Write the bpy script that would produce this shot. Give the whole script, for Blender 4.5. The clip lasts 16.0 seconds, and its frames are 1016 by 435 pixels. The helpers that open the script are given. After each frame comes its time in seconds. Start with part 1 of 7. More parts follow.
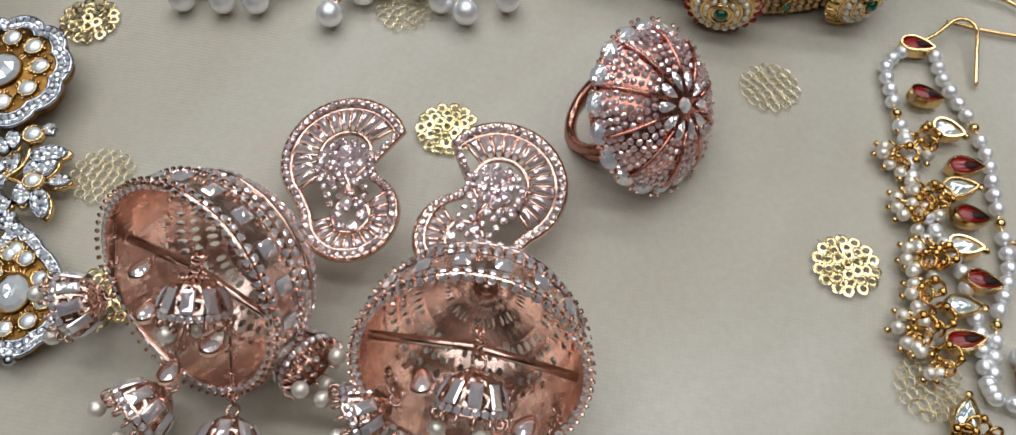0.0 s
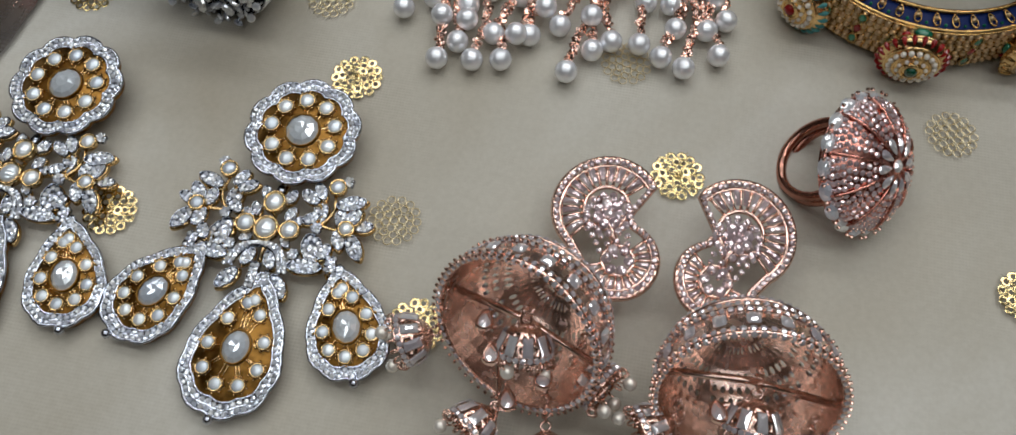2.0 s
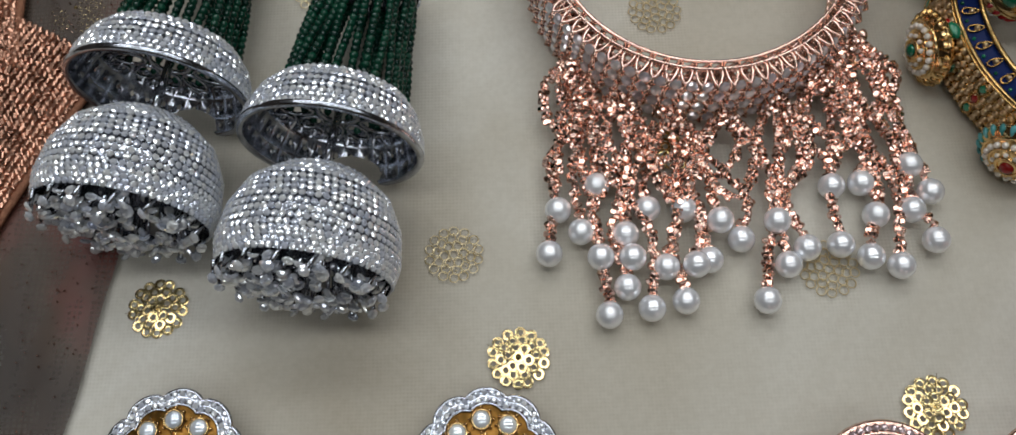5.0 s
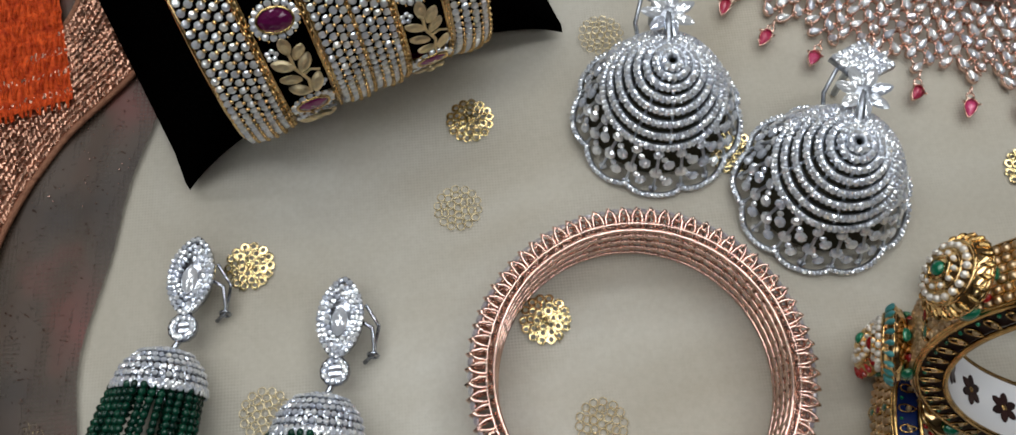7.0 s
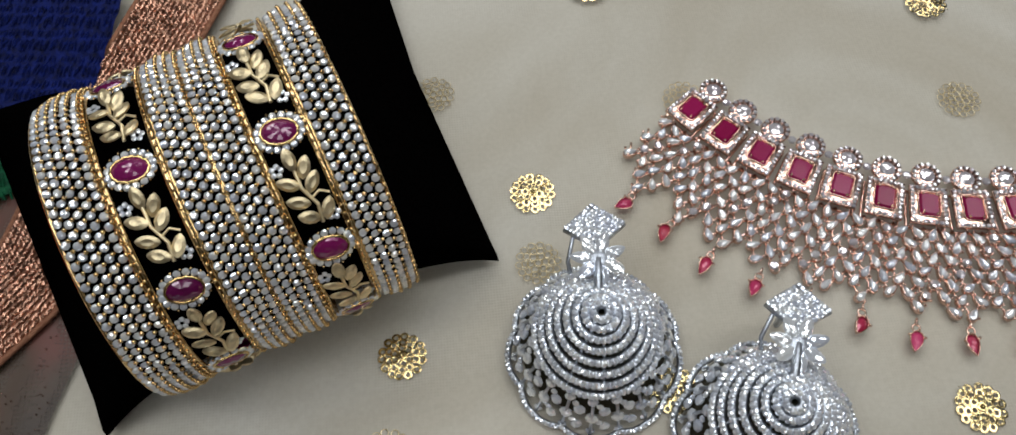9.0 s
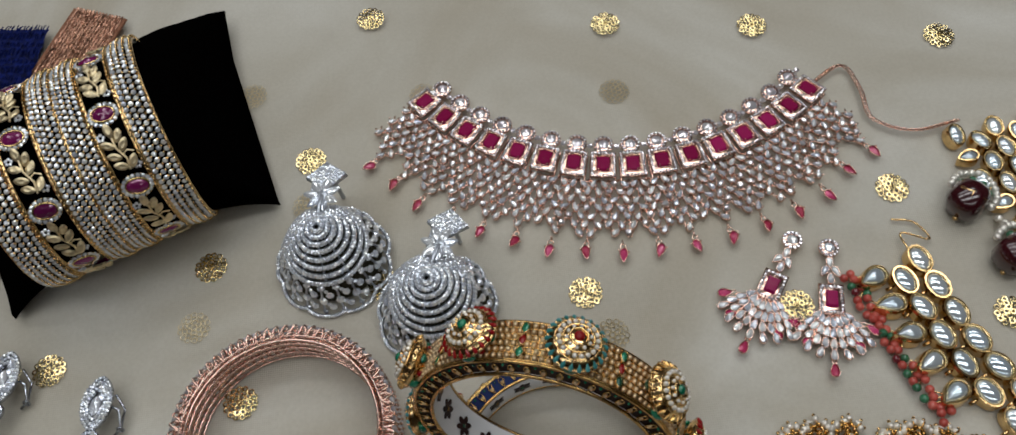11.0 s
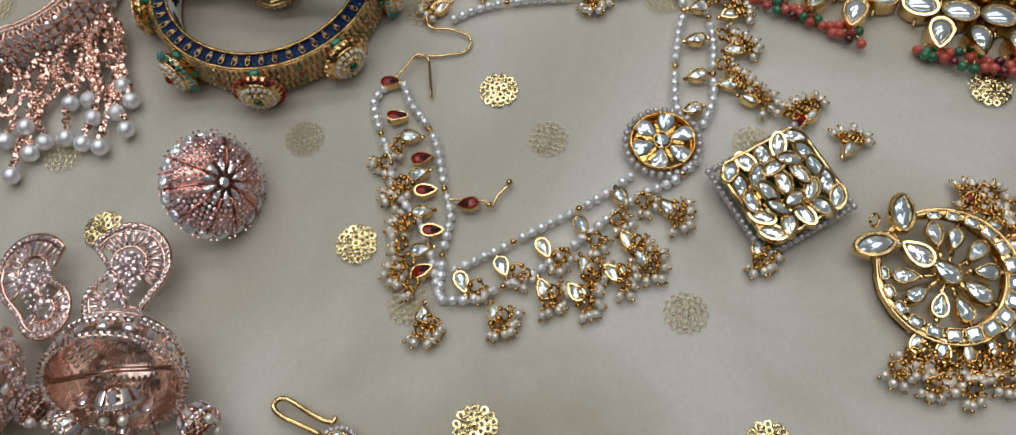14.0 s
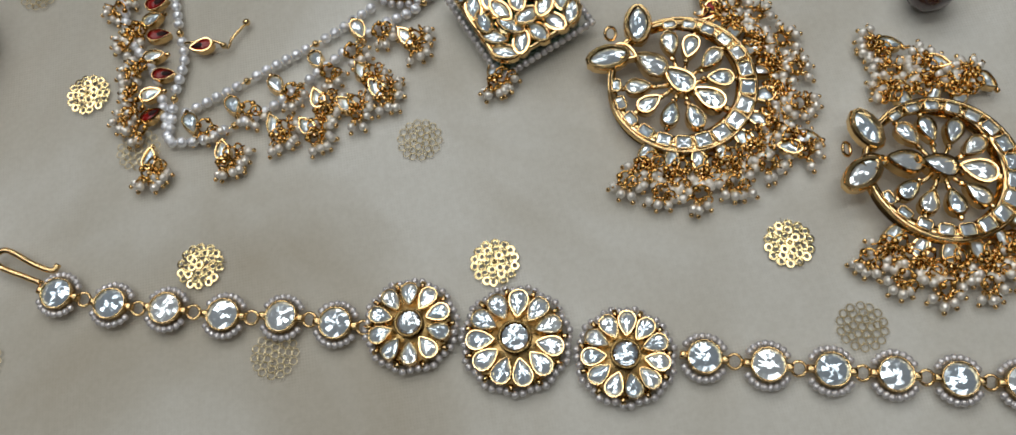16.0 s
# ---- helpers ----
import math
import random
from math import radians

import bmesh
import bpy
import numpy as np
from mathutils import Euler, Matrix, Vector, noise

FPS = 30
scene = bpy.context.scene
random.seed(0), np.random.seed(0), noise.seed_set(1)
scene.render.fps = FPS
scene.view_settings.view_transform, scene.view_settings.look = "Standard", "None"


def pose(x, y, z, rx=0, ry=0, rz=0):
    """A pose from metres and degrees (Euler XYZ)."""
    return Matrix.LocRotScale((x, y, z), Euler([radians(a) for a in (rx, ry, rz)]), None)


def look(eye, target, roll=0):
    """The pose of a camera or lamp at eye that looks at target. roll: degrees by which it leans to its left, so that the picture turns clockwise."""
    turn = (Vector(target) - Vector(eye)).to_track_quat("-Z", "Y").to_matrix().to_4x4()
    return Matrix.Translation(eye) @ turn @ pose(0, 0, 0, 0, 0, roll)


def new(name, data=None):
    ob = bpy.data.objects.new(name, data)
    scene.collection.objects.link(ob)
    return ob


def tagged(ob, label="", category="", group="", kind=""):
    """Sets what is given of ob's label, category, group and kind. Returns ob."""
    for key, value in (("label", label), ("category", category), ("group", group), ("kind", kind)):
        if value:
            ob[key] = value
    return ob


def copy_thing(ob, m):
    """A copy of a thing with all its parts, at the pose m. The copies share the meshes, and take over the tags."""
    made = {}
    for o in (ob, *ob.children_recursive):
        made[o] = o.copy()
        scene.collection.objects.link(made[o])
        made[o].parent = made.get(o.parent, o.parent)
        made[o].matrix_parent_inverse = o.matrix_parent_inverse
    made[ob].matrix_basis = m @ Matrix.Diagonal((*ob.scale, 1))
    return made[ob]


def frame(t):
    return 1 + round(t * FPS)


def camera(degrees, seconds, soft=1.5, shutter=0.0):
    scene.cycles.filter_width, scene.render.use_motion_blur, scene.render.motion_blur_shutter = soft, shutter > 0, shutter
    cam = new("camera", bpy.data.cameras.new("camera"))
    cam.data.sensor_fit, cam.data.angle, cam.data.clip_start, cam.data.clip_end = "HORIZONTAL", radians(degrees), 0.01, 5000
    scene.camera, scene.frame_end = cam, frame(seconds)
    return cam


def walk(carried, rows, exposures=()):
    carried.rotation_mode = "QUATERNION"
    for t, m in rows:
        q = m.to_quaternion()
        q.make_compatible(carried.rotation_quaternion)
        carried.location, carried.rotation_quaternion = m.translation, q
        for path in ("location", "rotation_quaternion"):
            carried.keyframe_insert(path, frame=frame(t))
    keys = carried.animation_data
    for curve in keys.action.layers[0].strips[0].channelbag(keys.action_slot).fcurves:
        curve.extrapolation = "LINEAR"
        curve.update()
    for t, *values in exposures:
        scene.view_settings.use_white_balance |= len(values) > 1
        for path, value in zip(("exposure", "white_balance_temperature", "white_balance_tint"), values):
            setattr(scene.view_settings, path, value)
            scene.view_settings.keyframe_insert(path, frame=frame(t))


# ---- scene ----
cam = camera(59.24, 16.0)
PATH = [
    (0.0, 0.09283, -0.08672, 0.13050, 29.658, -0.936, 10.748),
    (0.5, 0.09573, -0.09089, 0.13976, 29.919, -0.170, 13.158),
    (1.0, 0.10496, -0.09826, 0.14999, 28.852, 0.081, 14.175),
    (1.5, 0.08922, -0.09233, 0.16264, 26.682, 0.426, 13.433),
    (2.0, 0.04965, -0.08899, 0.16585, 24.870, 0.266, 11.030),
    (2.5, 0.01456, -0.08435, 0.15697, 24.028, -0.269, 8.153),
    (3.0, -0.00120, -0.07934, 0.15044, 23.054, -0.193, 5.942),
    (3.5, -0.00312, -0.07309, 0.14797, 22.494, 0.149, 3.912),
    (4.0, -0.00422, -0.05409, 0.15221, 21.190, 0.247, 1.881),
    (4.2, -0.00463, -0.04218, 0.15444, 20.963, 0.359, 1.216),
    (6.3, 0.00284, 0.01779, 0.17234, 22.563, 2.781, -4.255),
    (6.5, 0.01006, 0.03759, 0.17948, 20.388, 2.297, -4.198),
    (7.0, 0.00811, 0.06179, 0.19000, 20.640, 1.202, -4.691),
    (7.5, 0.01386, 0.08145, 0.18800, 22.928, 1.327, -4.653),
    (8.0, 0.01727, 0.09544, 0.19005, 24.791, 1.237, -4.932),
    (8.5, 0.02099, 0.09645, 0.19303, 26.133, 1.351, -5.056),
    (9.0, 0.02579, 0.09165, 0.19685, 26.990, 1.316, -5.208),
    (9.5, 0.04449, 0.08327, 0.20436, 27.742, 1.491, -5.287),
    (9.7, 0.05506, 0.07764, 0.20885, 28.013, 1.459, -5.331),
    (11.8, 0.13521, -0.01898, 0.29466, 28.697, 4.802, -4.864),
    (12.0, 0.14067, -0.02449, 0.29350, 28.277, 4.746, -4.931),
    (12.5, 0.16136, -0.03952, 0.25963, 27.476, 4.836, -5.384),
    (13.0, 0.17848, -0.06553, 0.25814, 26.132, 5.054, -5.766),
    (13.5, 0.18361, -0.09180, 0.23906, 26.042, 4.767, -5.815),
    (14.0, 0.18449, -0.10911, 0.21612, 24.459, 4.434, -5.980),
    (14.5, 0.19303, -0.12021, 0.19663, 22.136, 4.382, -6.341),
    (15.0, 0.20164, -0.12826, 0.18997, 20.909, 4.324, -7.622),
    (15.5, 0.22586, -0.13714, 0.19309, 20.819, 4.671, -8.632),
    (16.0, 0.24085, -0.14077, 0.19330, 20.811, 4.654, -9.385),
]
EXPOSURE = [(0, 0.0), (1.5, -0.18), (2.5, -0.42), (4.2, -0.38), (6.3, -0.16), (7.5, -0.12), (9.0, -0.16), (9.7, -0.12), (11.8, -0.68), (12.5, -0.52), (13.2, -0.4), (16.0, -0.36)]
walk(cam, [(t, pose(*p)) for t, *p in PATH], EXPOSURE)

# ---- light: a dim showroom, unseen white ceiling panels, far rows added for sparkle ----
world = bpy.data.worlds.new("world")
scene.world = world
world.use_nodes = True
world.node_tree.nodes["Background"].inputs[0].default_value = (0.85, 0.92, 1.0, 1)
world.node_tree.nodes["Background"].inputs[1].default_value = 0.12
# unseen grid; stronger rows at y > 0 added so upward facets turn bright
UNSEEN_PANELS = [(x, y, 4.4 if y > 0 else 2.4) for x in (-0.75, 0.1, 0.95) for y in (-0.75, 0.15, 0.95, 1.7)]
for lx, ly, watts in UNSEEN_PANELS:
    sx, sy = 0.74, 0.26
    lamp = bpy.data.lights.new("unseen_panel_lamp", "AREA")
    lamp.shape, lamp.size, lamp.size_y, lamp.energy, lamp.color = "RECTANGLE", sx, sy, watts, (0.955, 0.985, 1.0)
    new("unseen_panel_lamp", lamp).matrix_basis = look((lx, ly, 1.62), (lx, ly + 0.001, 0))


# ---- shader helpers ----
def shader(name):
    m = bpy.data.materials.new(name)
    m.use_nodes = True
    return m, m.node_tree.nodes, m.node_tree.links, m.node_tree.nodes["Principled BSDF"]


def ramp(nodes, links, fac, stops):
    r = nodes.new("ShaderNodeValToRGB")
    while len(r.color_ramp.elements) < len(stops):
        r.color_ramp.elements.new(0.5)
    for e, (p, c) in zip(r.color_ramp.elements, stops):
        e.position, e.color = p, (*c, 1)
    links.new(fac, r.inputs[0])
    return r.outputs[0]


def noise_tex(nodes, links, scale, detail=3, rough=0.5):
    co = nodes.new("ShaderNodeTexCoord")
    n = nodes.new("ShaderNodeTexNoise")
    n.inputs["Scale"].default_value, n.inputs["Detail"].default_value, n.inputs["Roughness"].default_value = scale, detail, rough
    links.new(co.outputs["Object"], n.inputs["Vector"])
    return n


def bump(nodes, links, b, height, strength, dist):
    u = nodes.new("ShaderNodeBump")
    u.inputs["Strength"].default_value, u.inputs["Distance"].default_value = strength, dist
    links.new(height, u.inputs["Height"])
    links.new(u.outputs[0], b.inputs["Normal"])


def metal(name, c, rough=0.22, var=0.25):
    """Polished plated metal with slight tarnish and hammer marks."""
    m, n, l, b = shader(name)
    t = noise_tex(n, l, 420, 4)
    dark = tuple(x * (1 - var) for x in c)
    l.new(ramp(n, l, t.outputs["Fac"], ((0.35, dark), (0.62, c))), b.inputs["Base Color"])
    b.inputs["Metallic"].default_value = 1
    mr = n.new("ShaderNodeMapRange")
    mr.inputs["To Min"].default_value, mr.inputs["To Max"].default_value = rough * 0.6, rough * 1.5
    l.new(t.outputs["Fac"], mr.inputs["Value"])
    l.new(mr.outputs[0], b.inputs["Roughness"])
    bump(n, l, b, t.outputs["Fac"], 0.12, 0.0002)
    return m


def gem(name, lo, hi, metallic=0.0, rough=0.08, coat=0.6, spec=0.5):
    """Cut stone: each stone differs a little in tone."""
    m, n, l, b = shader(name)
    g = n.new("ShaderNodeNewGeometry")
    oi = n.new("ShaderNodeObjectInfo")
    add = n.new("ShaderNodeMath")
    add.operation = "ADD"
    l.new(g.outputs["Random Per Island"], add.inputs[0])
    l.new(oi.outputs["Random"], add.inputs[1])
    fr = n.new("ShaderNodeMath")
    fr.operation = "FRACT"
    l.new(add.outputs[0], fr.inputs[0])
    l.new(ramp(n, l, fr.outputs[0], ((0.0, lo), (1.0, hi))), b.inputs["Base Color"])
    b.inputs["Metallic"].default_value, b.inputs["Roughness"].default_value = metallic, rough
    b.inputs["Coat Weight"].default_value, b.inputs["Coat Roughness"].default_value = coat, 0.03
    b.inputs["Specular IOR Level"].default_value = spec
    return m


def pearl_mat(name, c, tint):
    m, n, l, b = shader(name)
    t = noise_tex(n, l, 300, 2)
    l.new(ramp(n, l, t.outputs["Fac"], ((0.3, tint), (0.7, c))), b.inputs["Base Color"])
    b.inputs["Roughness"].default_value, b.inputs["Coat Weight"].default_value, b.inputs["Coat Roughness"].default_value = 0.2, 1.0, 0.06
    b.inputs["Metallic"].default_value = 0.5
    return m


GOLD = metal("gold", (0.92, 0.64, 0.30), 0.13, 0.3)
DEEPGOLD = metal("deep_gold", (0.80, 0.47, 0.14), 0.15, 0.35)
ANTIQUE = metal("antique_gold", (0.72, 0.46, 0.18), 0.22, 0.45)
ROSE = metal("rose_gold", (0.97, 0.67, 0.56), 0.17, 0.12)
BELLROSE = metal("satin_rose_gold", (0.97, 0.73, 0.63), 0.24, 0.12)
RHODIUM = metal("rhodium_silver", (0.56, 0.59, 0.66), 0.16, 0.35)
# near-black tone that stands in for shade between the silver rings
GAPSHADE = gem("ring_gap_shade", (0.05, 0.045, 0.028), (0.07, 0.063, 0.042), 0.0, 0.75, 0.0, 0.08)
COPPERBEAD = metal("copper_bead", (0.66, 0.37, 0.26), 0.3, 0.4)
AMBER = metal("amber_gold", (0.34, 0.17, 0.04), 0.36, 0.6)
# gold with the shade between flower petals put into its colour
SHADEDGOLD = metal("gap_shaded_gold", (0.40, 0.26, 0.10), 0.26, 0.5)
SOFTSILVER = metal("soft_silver", (0.62, 0.66, 0.73), 0.36, 0.35)
BRASS = metal("sequin_gold", (0.84, 0.67, 0.34), 0.16, 0.3)
PALEGOLD = gem("faded_sequin_gold", (0.62, 0.50, 0.28), (0.78, 0.66, 0.42), 0.6, 0.3, 0.1)
CZ = gem("clear_stone", (0.70, 0.75, 0.86), (0.98, 1.0, 1.0), 0.52, 0.07)
CZWARM = gem("clear_stone_on_rose", (0.80, 0.74, 0.80), (1.0, 0.98, 1.0), 0.66, 0.07)
# clear stones with the metal's rose reflection mixed into their colour
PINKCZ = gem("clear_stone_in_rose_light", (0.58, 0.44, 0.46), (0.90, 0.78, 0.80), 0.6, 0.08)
KUNDAN = gem("foil_backed_glass", (0.60, 0.71, 0.80), (0.90, 0.97, 1.0), 0.62, 0.08, 0.9)
POLKI = gem("polki_dome", (0.70, 0.78, 0.88), (0.92, 0.97, 1.0), 0.45, 0.09, 0.7)
RUBY = gem("ruby", (0.22, 0.007, 0.055), (0.36, 0.018, 0.11), 0.0, 0.12, 0.0, 0.16)
PURPLE = gem("purple_ruby", (0.11, 0.006, 0.06), (0.22, 0.012, 0.11), 0.15, 0.12, 0.8, 0.6)
PINK = gem("pink_ruby_drop", (0.42, 0.02, 0.06), (0.65, 0.06, 0.20), 0.15, 0.12, 1.0, 0.7)
EMERALD = gem("emerald", (0.0, 0.07, 0.035), (0.01, 0.24, 0.12), 0.2, 0.12, 1.0, 0.7)
GREENBEAD = gem("green_glass_bead", (0.0, 0.016, 0.010), (0.004, 0.052, 0.028), 0.0, 0.2, 0.15, 0.3)
TURQ = gem("turquoise", (0.03, 0.20, 0.20), (0.08, 0.33, 0.34), 0.0, 0.35, 0.3)
REDENAMEL = gem("red_enamel", (0.22, 0.006, 0.006), (0.34, 0.012, 0.012), 0.0, 0.15, 0.3, 0.4)
GREENENAMEL = gem("green_enamel", (0.01, 0.07, 0.03), (0.02, 0.13, 0.05), 0.0, 0.15, 1.0)
BLUEENAMEL = gem("blue_enamel", (0.003, 0.007, 0.045), (0.008, 0.022, 0.11), 0.0, 0.35, 0.0, 0.12)
WHITEENAMEL = gem("white_enamel", (0.78, 0.78, 0.80), (0.82, 0.82, 0.83), 0.0, 0.18, 0.8)
DARKENAMEL = gem("dark_enamel", (0.02, 0.012, 0.012), (0.04, 0.018, 0.016), 0.0, 0.35, 0.0, 0.12)
CORAL = gem("coral_bead", (0.42, 0.06, 0.045), (0.60, 0.12, 0.09), 0.0, 0.3, 0.4)
JADE = gem("green_bead", (0.02, 0.11, 0.05), (0.05, 0.22, 0.11), 0.0, 0.25, 0.6)
GARNET = gem("garnet_bead", (0.06, 0.004, 0.008), (0.16, 0.01, 0.02), 0.0, 0.2, 0.8)
MAROON = gem("maroon_glass", (0.030, 0.003, 0.006), (0.055, 0.006, 0.010), 0.0, 0.18, 0.9)
PEARL = pearl_mat("pearl", (0.97, 0.98, 1.0), (0.88, 0.90, 0.95))
CREAMPEARL = pearl_mat("cream_pearl", (0.93, 0.89, 0.82), (0.84, 0.79, 0.70))
GREYPEARL = pearl_mat("seed_pearl", (0.72, 0.69, 0.68), (0.60, 0.57, 0.57))


def cloth_mat():
    m, n, l, b = shader("beige_satin_cloth")
    # broad patches: stains and soft fold shading, both put into the base colour
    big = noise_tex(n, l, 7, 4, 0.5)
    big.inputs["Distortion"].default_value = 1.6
    fine = noise_tex(n, l, 900, 2)
    mix = n.new("ShaderNodeMix")
    mix.data_type = "RGBA"
    mix.blend_type = "MULTIPLY"
    mix.inputs[0].default_value = 0.35
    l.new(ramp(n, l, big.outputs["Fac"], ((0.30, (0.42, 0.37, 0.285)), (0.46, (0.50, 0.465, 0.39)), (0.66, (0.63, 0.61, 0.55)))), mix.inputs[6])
    l.new(ramp(n, l, fine.outputs["Fac"], ((0.3, (0.8, 0.78, 0.75)), (0.7, (1, 1, 1)))), mix.inputs[7])
    l.new(mix.outputs[2], b.inputs["Base Color"])
    b.inputs["Roughness"].default_value, b.inputs["Sheen Weight"].default_value = 0.62, 0.25
    # plain weave, about 0.35 mm
    co = n.new("ShaderNodeTexCoord")
    acc = None
    for axis in ("X", "Y"):
        w = n.new("ShaderNodeTexWave")
        w.bands_direction = axis
        w.inputs["Scale"].default_value, w.inputs["Distortion"].default_value, w.inputs["Detail"].default_value = 450, 1.2, 1
        l.new(co.outputs["Object"], w.inputs["Vector"])
        if acc is None:
            acc = w.outputs["Fac"]
        else:
            s = n.new("ShaderNodeMath")
            s.operation = "ADD"
            l.new(acc, s.inputs[0])
            l.new(w.outputs["Fac"], s.inputs[1])
            acc = s.outputs[0]
    bump(n, l, b, acc, 0.12, 0.0002)
    return m


def velvet_mat():
    m, n, l, b = shader("black_velvet")
    t = noise_tex(n, l, 1500, 2)
    l.new(ramp(n, l, t.outputs["Fac"], ((0.3, (0.0005, 0.0005, 0.0005)), (0.7, (0.0018, 0.0015, 0.0015)))), b.inputs["Base Color"])
    b.inputs["Roughness"].default_value, b.inputs["Specular IOR Level"].default_value, b.inputs["Sheen Weight"].default_value = 1.0, 0.0, 0.0
    bump(n, l, b, t.outputs["Fac"], 0.4, 0.0004)
    return m


def yarn_mat(name, a, c, scale):
    m, n, l, b = shader(name)
    t = noise_tex(n, l, scale, 5, 0.7)
    l.new(ramp(n, l, t.outputs["Fac"], ((0.35, a), (0.65, c))), b.inputs["Base Color"])
    b.inputs["Roughness"].default_value, b.inputs["Sheen Weight"].default_value, b.inputs["Specular IOR Level"].default_value = 0.6, 0.02, 0.12
    bump(n, l, b, t.outputs["Fac"], 0.6, 0.001)
    return m


def tulle_mat():
    """Sheer net: threads that cover part of each cell."""
    m, n, l, b = shader("sheer_tulle")
    co = n.new("ShaderNodeTexCoord")
    v = n.new("ShaderNodeTexVoronoi")
    v.feature = "DISTANCE_TO_EDGE"
    v.inputs["Scale"].default_value, v.inputs["Randomness"].default_value = 1000, 0.15
    l.new(co.outputs["Object"], v.inputs["Vector"])
    cut = n.new("ShaderNodeMath")
    cut.operation = "LESS_THAN"
    cut.inputs[1].default_value = 0.17
    l.new(v.outputs["Distance"], cut.inputs[0])
    patch = noise_tex(n, l, 26, 3)
    l.new(ramp(n, l, patch.outputs["Fac"], ((0.38, (0.03, 0.019, 0.013)), (0.52, (0.07, 0.043, 0.028)), (0.64, (0.15, 0.045, 0.034)))), b.inputs["Base Color"])
    b.inputs["Roughness"].default_value = 0.5
    tr = n.new("ShaderNodeBsdfTransparent")
    mixer = n.new("ShaderNodeMixShader")
    mr = n.new("ShaderNodeMapRange")
    mr.inputs["To Min"].default_value, mr.inputs["To Max"].default_value = 0.6, 0.97
    l.new(cut.outputs[0], mr.inputs["Value"])
    l.new(mr.outputs[0], mixer.inputs[0])
    l.new(tr.outputs[0], mixer.inputs[1])
    l.new(b.outputs[0], mixer.inputs[2])
    l.new(mixer.outputs[0], n["Material Output"].inputs["Surface"])
    return m


CLOTH, VELVET, TULLE = cloth_mat(), velvet_mat(), tulle_mat()
ORANGE = yarn_mat("orange_silk_yarn", (0.36, 0.03, 0.006), (0.78, 0.11, 0.02), 500)
BLUEYARN = yarn_mat("blue_silk_yarn", (0.0006, 0.002, 0.02), (0.003, 0.012, 0.13), 500)
GREENYARN = yarn_mat("green_silk_yarn", (0.003, 0.04, 0.02), (0.01, 0.12, 0.05), 500)
COPPERTRIM = yarn_mat("copper_thread", (0.20, 0.085, 0.05), (0.36, 0.17, 0.10), 900)
# walls and ceiling are out of view; tones picked for what the metal reflects
CEILPAINT = yarn_mat("unseen_ceiling_grey", (0.5, 0.5, 0.49), (0.55, 0.55, 0.54), 3)
WALLPAINT = yarn_mat("unseen_room_brown", (0.075, 0.06, 0.05), (0.11, 0.09, 0.075), 3)


# ---- shape helpers, in millimetres ----
MM = 0.001


def mt(x=0, y=0, z=0, rz=0, rx=0, ry=0, s=1.0):
    """Move after turning about x, y, then z; s: a number or three."""
    m = np.array(Matrix.LocRotScale((x, y, z), Euler((radians(rx), radians(ry), radians(rz))), Vector((s, s, s)) if isinstance(s, (int, float)) else Vector(s)))
    return m


def axes(o, z, x=(1, 0, 0), s=1.0):
    """A pose at o whose local z looks along z, with x kept near x."""
    z = np.asarray(z, float) / np.linalg.norm(z)
    y = np.cross(z, x)
    y = y / np.linalg.norm(y)
    m = np.eye(4)
    s = (s, s, s) if isinstance(s, (int, float)) else s
    m[:3, 0], m[:3, 1], m[:3, 2], m[:3, 3] = np.cross(y, z) * s[0], y * s[1], z * s[2], o
    return m


class Soup:
    """Collects placed copies of shapes into one mesh."""

    def __init__(self):
        self.v, self.f, self.n = [], [], 0

    def add(self, shape, m=None):
        v, f = shape
        v = np.asarray(v, float)
        if m is not None:
            v = v @ m[:3, :3].T + m[:3, 3]
        self.v.append(v)
        k = self.n
        self.f += [tuple(i + k for i in q) for q in f]
        self.n += len(v)
        return self

    def mesh(self, name, material, smooth=False, weld=False):
        me = bpy.data.meshes.new(name)
        me.from_pydata((np.concatenate(self.v) * MM).tolist(), [], self.f)
        me.materials.append(material)
        if smooth:
            me.polygons.foreach_set("use_smooth", [True] * len(me.polygons))
        me.update()
        if weld:
            bm = bmesh.new()
            bm.from_mesh(me)
            bmesh.ops.remove_doubles(bm, verts=bm.verts, dist=2e-6)
            bm.to_mesh(me)
            bm.free()
        return me


def thing(name, label, category, at=(0, 0, 0), rz=0, group=""):
    ob = new(name)
    ob.empty_display_size = 0.005
    ob.matrix_basis = pose(at[0] * MM, at[1] * MM, at[2] * MM, 0, 0, rz)
    return tagged(ob, label, category, group)


def part(name, soup, material, parent, label="", smooth=False, weld=False):
    ob = new(name, soup.mesh(name, material, smooth, weld))
    ob.parent = parent
    return tagged(ob, label)


def piece(name, me, parent, m):
    ob = new(name, me)
    ob.parent = parent
    q = Matrix(m.tolist())
    q.translation = q.translation * MM
    ob.matrix_basis = q
    return ob


def circle(r=1.0, n=16, ph=0.0):
    a = np.arange(n) * 2 * math.pi / n + ph
    return np.stack([r * np.cos(a), r * np.sin(a)], 1)


def oval(a, b, n=16):
    return circle(1, n) * (a, b)


def pear(w, h, n=18):
    """Point up (+y), round below."""
    t = np.arange(n) * 2 * math.pi / n
    return np.stack([w * np.sin(t) * np.sin(t / 2) ** 0.9, h * np.cos(t)], 1)[::-1]


